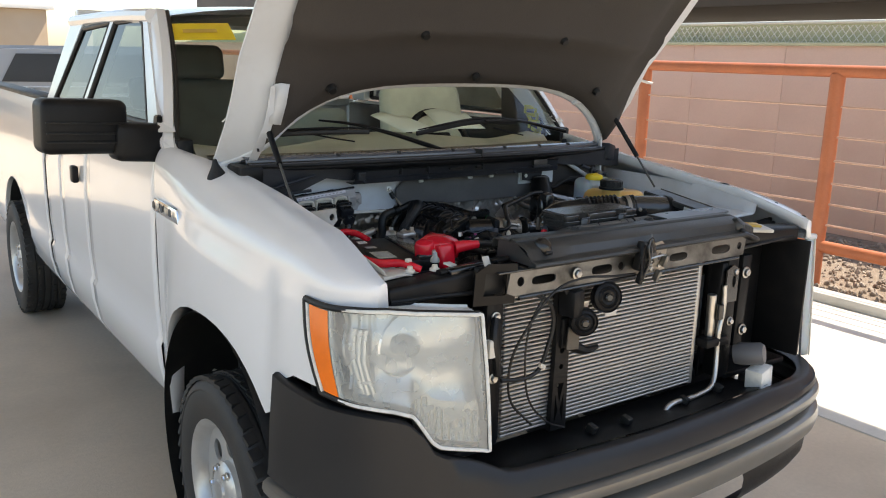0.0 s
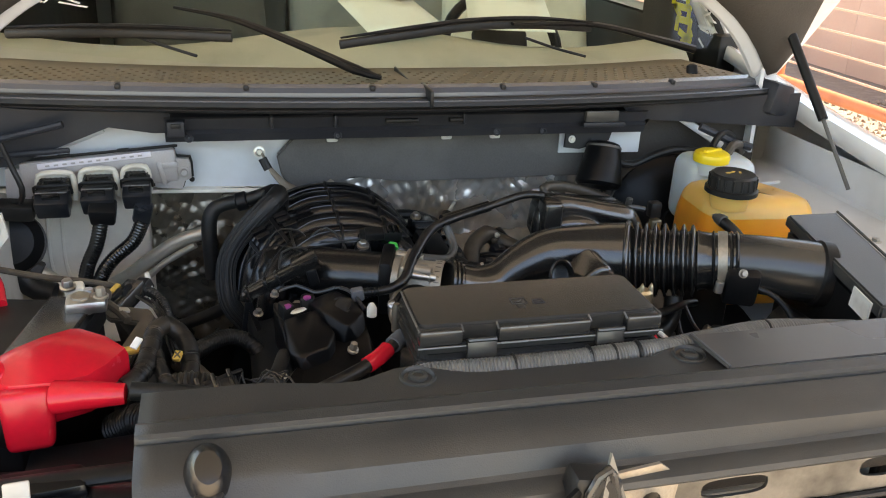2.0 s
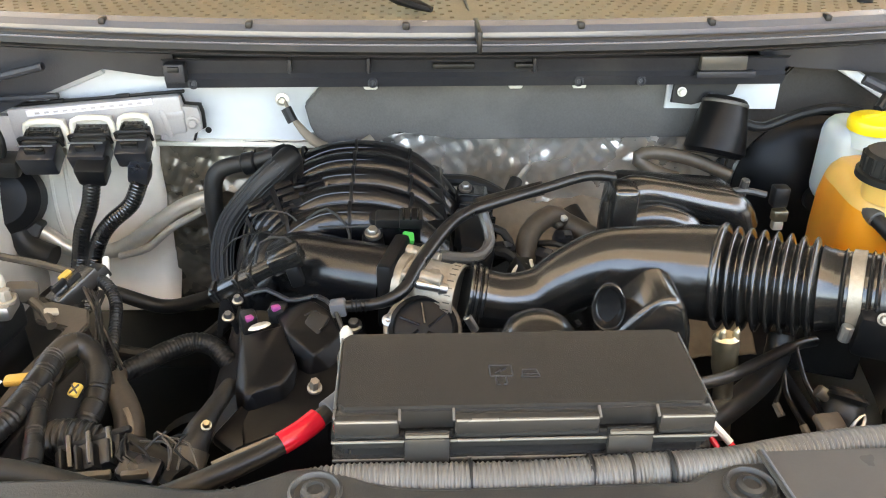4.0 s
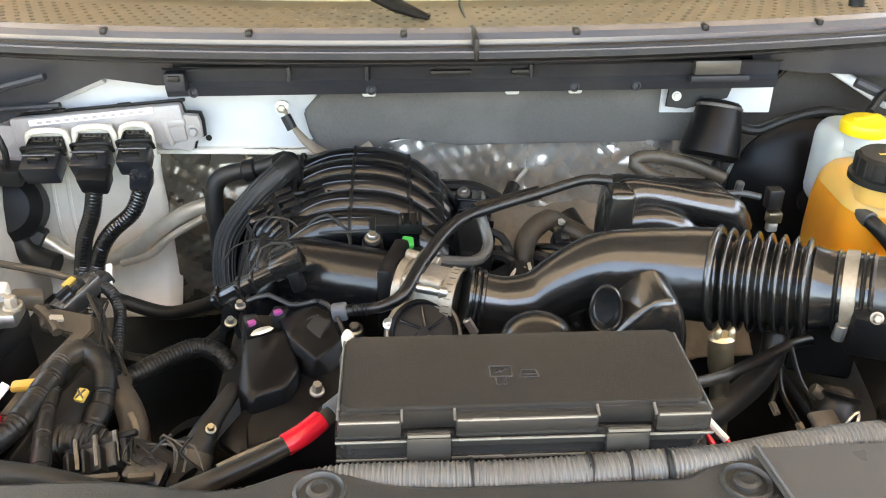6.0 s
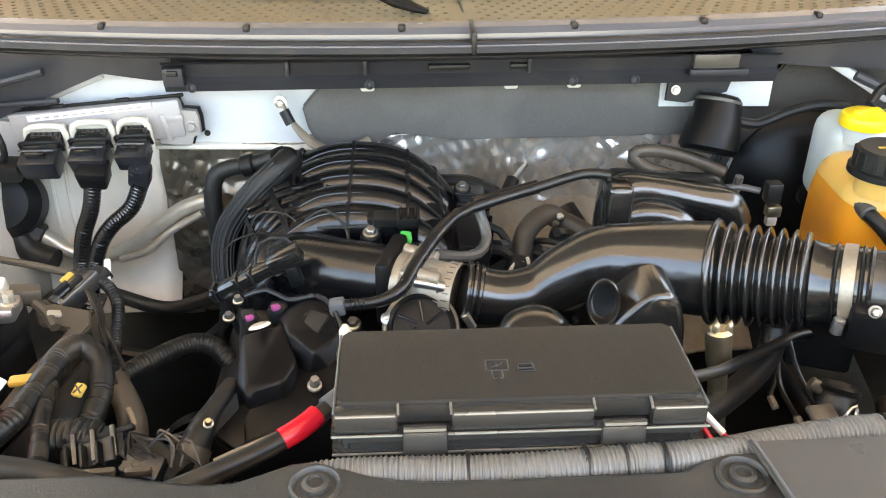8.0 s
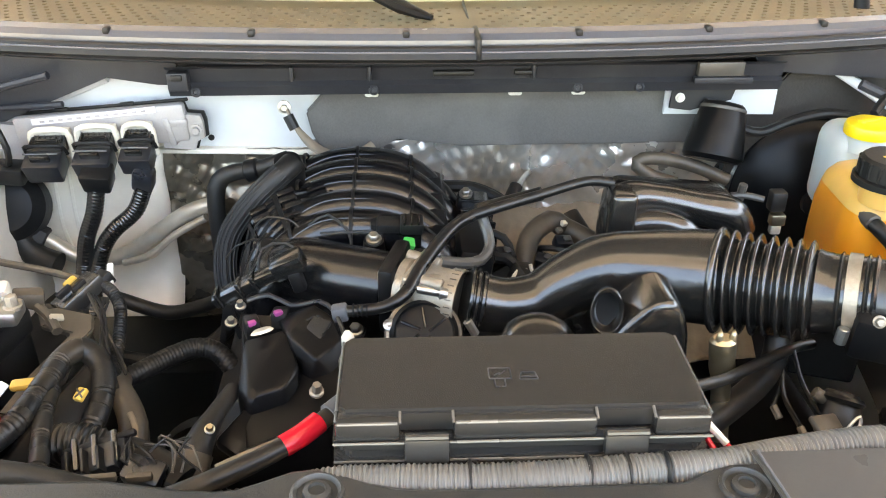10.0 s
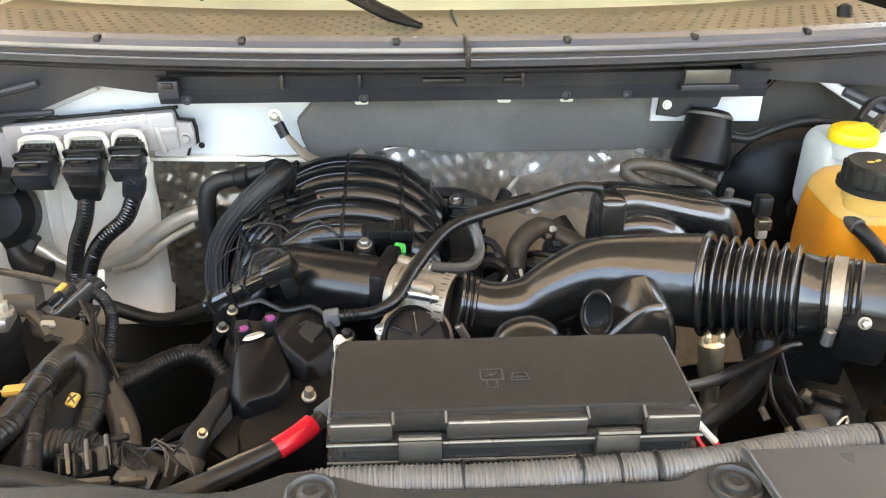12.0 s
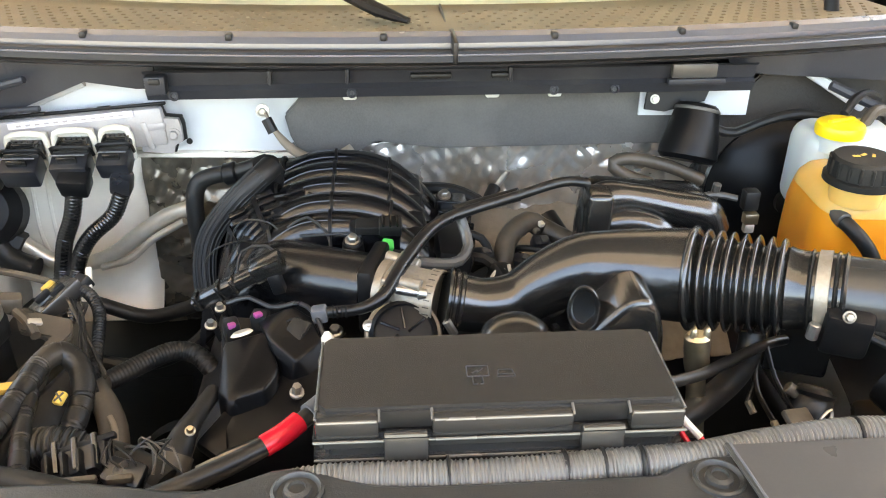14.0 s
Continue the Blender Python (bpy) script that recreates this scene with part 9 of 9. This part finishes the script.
part("rear_harness", tube([(-0.470, 0.61, 1.195), (-0.450, 0.59, 1.192), (-0.436, 0.565, 1.182), (-0.426, 0.51, 1.168), (-0.420, 0.46, 1.155)], 0.0072, 10, ribs=(0.0045, 0.0006)), M_CONDUIT, truck, "thin corrugated conduit")
part("vent_tube", tube([(-0.70, 0.68, 1.215), (-0.615, 0.66, 1.201), (-0.55, 0.64, 1.198), (-0.49, 0.62, 1.192)], 0.005, 10), M_DUSTHOSE, truck, "dusty grey-brown tube")
part("vent_tube", tube([(-0.60, 0.60, 1.185), (-0.54, 0.585, 1.18), (-0.48, 0.57, 1.175)], 0.007, 10), M_RUBBER, truck, "thin black tube")
plug = part("body_plug", rbox((-0.492, 0.592, 1.190), (0.034, 0.060, 0.022), (20, -10, -40), 0.003), M_SATIN, truck, "black harness plug")
for k in range(3):
    part("plug_key", rbox((-0.503 + 0.013 * k, 0.578 + 0.013 * k, 1.203), (0.006, 0.020, 0.008), (20, -10, -40), 0.001), M_PLASTIC, plug)
part("plug_neck", rbox((-0.470, 0.613, 1.197), (0.024, 0.024, 0.018), (20, -10, -40), 0.003), M_RUBBER, plug)
part("plug_tag", rbox((-0.461, 0.620, 1.199), (0.008, 0.038, 0.008), (25, 0, 12), 0.002), M_LABEL, plug, "small white tag")
part("plug_spacer", rbox((-0.507, 0.61, 1.196), (0.010, 0.018, 0.012), (20, 0, -38), 0.003), M_PAINTMARK, plug)
# battery terminal end with its corroded clamp
lug = part("terminal_block", rbox((-0.546, 0.515, 1.236), (0.026, 0.022, 0.034), (10, 0, 10), 0.005), M_BONE, truck, "pale corroded terminal end")
part("terminal_bolt", hexbolt((-0.552, 0.505, 1.252), (0, -0.2, 1), 0.007, 0.012), M_STEEL, lug)
part("terminal_band", rbox((-0.520, 0.525, 1.228), (0.034, 0.022, 0.020), (0, 14, 24), 0.005), M_DUSTHOSE, lug)
part("terminal_strap", tube([(-0.51, 0.52, 1.22), (-0.495, 0.51, 1.212), (-0.48, 0.49, 1.205)], 0.006, 8), M_DUSTHOSE, lug)
part("terminal_flake", rbox((-0.486, 0.508, 1.212), (0.016, 0.010, 0.005), (10, 20, 30), 0.002), M_BEIGEPIPE, lug)
part("yellow_tab", rbox((-0.462, 0.368, 1.226), (0.032, 0.014, 0.008), (0, 0, 8), 0.004), M_PAINTMARK, truck, "ochre plastic tab")
clip = part("yellow_clip", rbox((-0.411, 0.362, 1.216), (0.010, 0.014, 0.007), (25, 0, -20), 0.002), M_PAINTMARK, truck, "ochre plastic clip")
for a in (40, -50):
    part("clip_rib", rbox((-0.411, 0.360, 1.2195), (0.0018, 0.012, 0.002), (25, 0, a), 0.001), M_DUSTHOSE, clip)
elbow2 = part("radiator_hose", tube([(-0.425, 0.50, 1.13), (-0.412, 0.455, 1.150), (-0.392, 0.42, 1.150), (-0.378, 0.385, 1.142), (-0.378, 0.34, 1.10), (-0.39, 0.29, 1.04)], [0.012, 0.0135, 0.0145, 0.0155, 0.0165, 0.017], 18), M_DUSTHOSE, truck, "dusty brown-black radiator hose")
part("hose_mark", tube([(-0.383, 0.398, 1.1625), (-0.373, 0.380, 1.1575), (-0.372, 0.362, 1.140)], 0.0032, 8, flat=0.5), M_TUNNEL, elbow2, "pale paint stripe")
part("fat_harness", tube([(-0.432, 0.315, 1.185), (-0.415, 0.305, 1.203), (-0.390, 0.302, 1.206), (-0.370, 0.30, 1.195), (-0.36, 0.30, 1.17)], 0.0185, 16, ribs=(0.0052, 0.0009)), M_CONDUIT, truck, "fat corrugated conduit")
part("fat_harness", tube([(-0.48, 0.285, 1.17), (-0.45, 0.262, 1.195), (-0.425, 0.235, 1.205)], 0.0185, 16, ribs=(0.0052, 0.0009)), M_CONDUIT, truck, "fat corrugated conduit")
part("flat_hose", tube([(-0.385, 0.315, 1.192), (-0.345, 0.31, 1.185), (-0.30, 0.285, 1.175)], 0.017, 12, flat=0.45), M_RUBBER, truck, "flat black hose")
block = part("junction_plug", rbox((-0.368, 0.272, 1.212), (0.060, 0.026, 0.020), (28, -14, 8), 0.004), M_INKBLUE, truck, "blue-black junction plug with bare wires")
for k in range(4):
    part("junction_slot", rbox((-0.388 + 0.014 * k, 0.262, 1.216 + 0.0035 * k), (0.003, 0.022, 0.016), (28, -14, 8), 0.001), M_RUBBER, block)
for k in range(3):
    part("junction_strap", rbox((-0.384 + 0.018 * k, 0.268, 1.2235 + 0.0045 * k), (0.005, 0.030, 0.004), (28, -14, 8), 0.001), M_GLOSS, block)
part("junction_lever", rbox((-0.366, 0.281, 1.225), (0.066, 0.006, 0.008), (28, -14, 8), 0.002), M_PLASTIC, block)
part("junction_plug", rbox((-0.322, 0.255, 1.212), (0.036, 0.024, 0.020), (24, 10, -14), 0.004), M_INKBLUE, truck, "blue-black junction plug")
rnd_wire = random.Random(12)
for k in range(9):
    x = -0.345 + 0.006 * k
    part("bare_wire", tube([(x, 0.278 + rnd_wire.uniform(-0.006, 0.006), 1.222), (x + rnd_wire.uniform(-0.01, 0.02), 0.274, 1.232 + rnd_wire.uniform(-0.006, 0.006)), (x + rnd_wire.uniform(0.0, 0.03), 0.264 + rnd_wire.uniform(-0.008, 0.008), 1.228), (x + rnd_wire.uniform(0.01, 0.04), 0.252, 1.214)], 0.0012, 5), rnd_wire.choice([M_DUSTHOSE, M_TAPE, M_RUBBER, M_CONDUIT]), block)
for x, w in ((-0.388, 0.030), (-0.352, 0.030), (-0.318, 0.022)):
    part("bracket_tag", rbox((x, 0.232, 1.229), (w, 0.006, 0.008), (10, 0, 5), 0.002), M_DUSTHOSE, truck)
part("left_channel", rbox((-0.42, 0.20, 1.19), (0.28, 0.06, 0.03), (0, -4, 0), 0.01), M_PLASTIC, truck)
part("front_channel", tube([(-0.66, 0.10, 1.232), (-0.55, 0.105, 1.238), (-0.44, 0.10, 1.245)], 0.012, 12, flat=0.6), M_PLASTIC, truck, "black front cross channel")

# thin leads between the body plug and the junction
rnd_lead = random.Random(5)
for k in range(6):
    a = Vector((-0.478 + 0.006 * k, 0.585 - 0.004 * k, 1.196))
    mid = a.lerp(Vector((-0.415, 0.46, 1.185)), 0.5) + Vector((rnd_lead.uniform(-0.012, 0.012), 0, rnd_lead.uniform(-0.004, 0.012)))
    e = Vector((-0.412 + rnd_lead.uniform(-0.012, 0.012), 0.45 + rnd_lead.uniform(-0.02, 0.02), 1.165))
    part("thin_lead", tube([a, mid, e], 0.0018, 6), rnd_lead.choice([M_RUBBER, M_CONDUIT, M_DUSTHOSE]), truck)
part("bent_bracket", plate([(-0.018, -0.04), (-0.010, -0.04), (0.0, 0.016), (0.014, -0.03), (0.020, -0.03), (0.006, 0.03), (-0.004, 0.03)], pose(-0.318, 0.60, 1.135, 80, 0, 10), 0.006, bevel=0.001), M_PLASTIC, truck, "black forked bracket")

# loose items in the cabin, writing on the glass
def sheet_of_paper(name, x, y, turn, w, h):
    p = tagged(new(name), "white paper sheet lying on the dashboard", "paper", "papers on the dashboard")
    b = loft([[(w * (i / 6 - 0.5), h * (j / 4 - 0.5), 0.012 * math.sin(i * 0.9) * (j / 4)) for i in range(7)] for j in range(5)])
    thicken(part("sheet", b, M_PAPER, p), 0.0006)
    p.matrix_world = pose(x, y, 1.49, 16, 0, turn)


sheet_of_paper("paper_sheet", 0.06, 1.40, 16, 0.21, 0.20)
sheet_of_paper("paper_sheet", 0.37, 1.48, -12, 0.21, 0.22)


def marker_bar(u0, v0, u1, v1, width, mat, name="marker_stroke"):
    """A stroke of window marker on the inside of the glass."""
    rows = []
    for k in range(5):
        t = k / 4
        u, v = u0 + (u1 - u0) * t, v0 + (v1 - v0) * t
        p = screen_point(u, v) + Vector((0, -0.003, 0.003))
        d = (screen_point(u1, v1) - screen_point(u0, v0)).normalized()
        side = d.cross(Vector((0, -0.45, 0.9))).normalized() * width / 2
        rows.append([p - side, p + side])
    return part(name, loft(rows), mat, windscreen, "yellow window-marker stroke" if mat is M_MARKER else "white window-marker stroke")


def door_stroke(u, v, du, dv, width, mat):
    """A stroke of window marker on the dark backing inside the driver's door window."""
    a, c = (Vector((0.912, 1.635 - 1.4 * (p - 0.70), 1.368 + 0.55 * q)) for p, q in ((u, v), (u + du, v + dv)))
    b = rbox((0, 0, 0), (0.002, (c - a).length + width * 0.6, width), bevel=0.0006, seg=1)
    b.transform(pose(*((a + c) / 2), math.degrees(math.atan2(c.z - a.z, c.y - a.y))))
    return part("marker_stroke", b, mat, door_trim, "yellow window-marker stroke" if mat is M_MARKER else "white window-marker stroke")


# dark sheet added behind the letters for the dark view through the door window
door_trim = part("door_trim", plate([(1.50, 1.32), (1.82, 1.32), (1.84, 1.62), (1.74, 1.62), (1.62, 1.555), (1.50, 1.46)], pose(0.920, 0, 0, 90, 0, 90), 0.004, bevel=0.002), M_RUBBER, truck, "added dark backing behind the marker writing")
for u, v, du, dv in ((0.70, 0.30, 0.05, 0.0), (0.70, 0.30, 0.0, -0.05), (0.755, 0.30, 0.0, -0.05), (0.71, 0.235, 0.055, 0.0), (0.71, 0.235, 0.02, -0.04), (0.765, 0.235, 0.0, -0.045), (0.725, 0.175, 0.05, 0.0), (0.725, 0.175, 0.0, -0.05), (0.775, 0.175, 0.0, -0.05), (0.74, 0.115, 0.045, -0.03), (0.785, 0.12, -0.03, -0.05), (0.75, 0.05, 0.05, 0.0)):
    door_stroke(u, v, du, dv, 0.019, M_MARKER)
for u, v, du, dv in ((0.80, 0.27, 0.025, -0.02), (0.82, 0.22, 0.02, 0.02), (0.815, 0.16, 0.03, -0.01), (0.815, 0.11, 0.02, -0.03)):
    door_stroke(u, v, du, dv, 0.006, M_MARKER_W)
for u, v, du, dv in ((-0.83, 0.14, 0.02, 0.03), (-0.81, 0.17, 0.02, -0.03), (-0.785, 0.14, 0.02, 0.025), (-0.76, 0.165, 0.06, -0.02), (-0.75, 0.145, 0.07, -0.01)):
    marker_bar(u, v, u + du, v + dv, 0.006, M_MARKER_W)
tag = part("price_card", loft([[screen_point(-0.985 + 0.29 * i / 5, 0.875 - 0.165 * j / 3) + Vector((0, -0.004, 0.004)) for i in range(6)] for j in range(4)]), M_YELLOW, windscreen, "yellow paper card behind the glass")
part("card_bar", loft([[screen_point(-0.93 + 0.16 * i / 4, 0.81 - 0.035 * j) + Vector((0, -0.006, 0.006)) for i in range(5)] for j in range(2)]), M_PAINTMARK, windscreen)
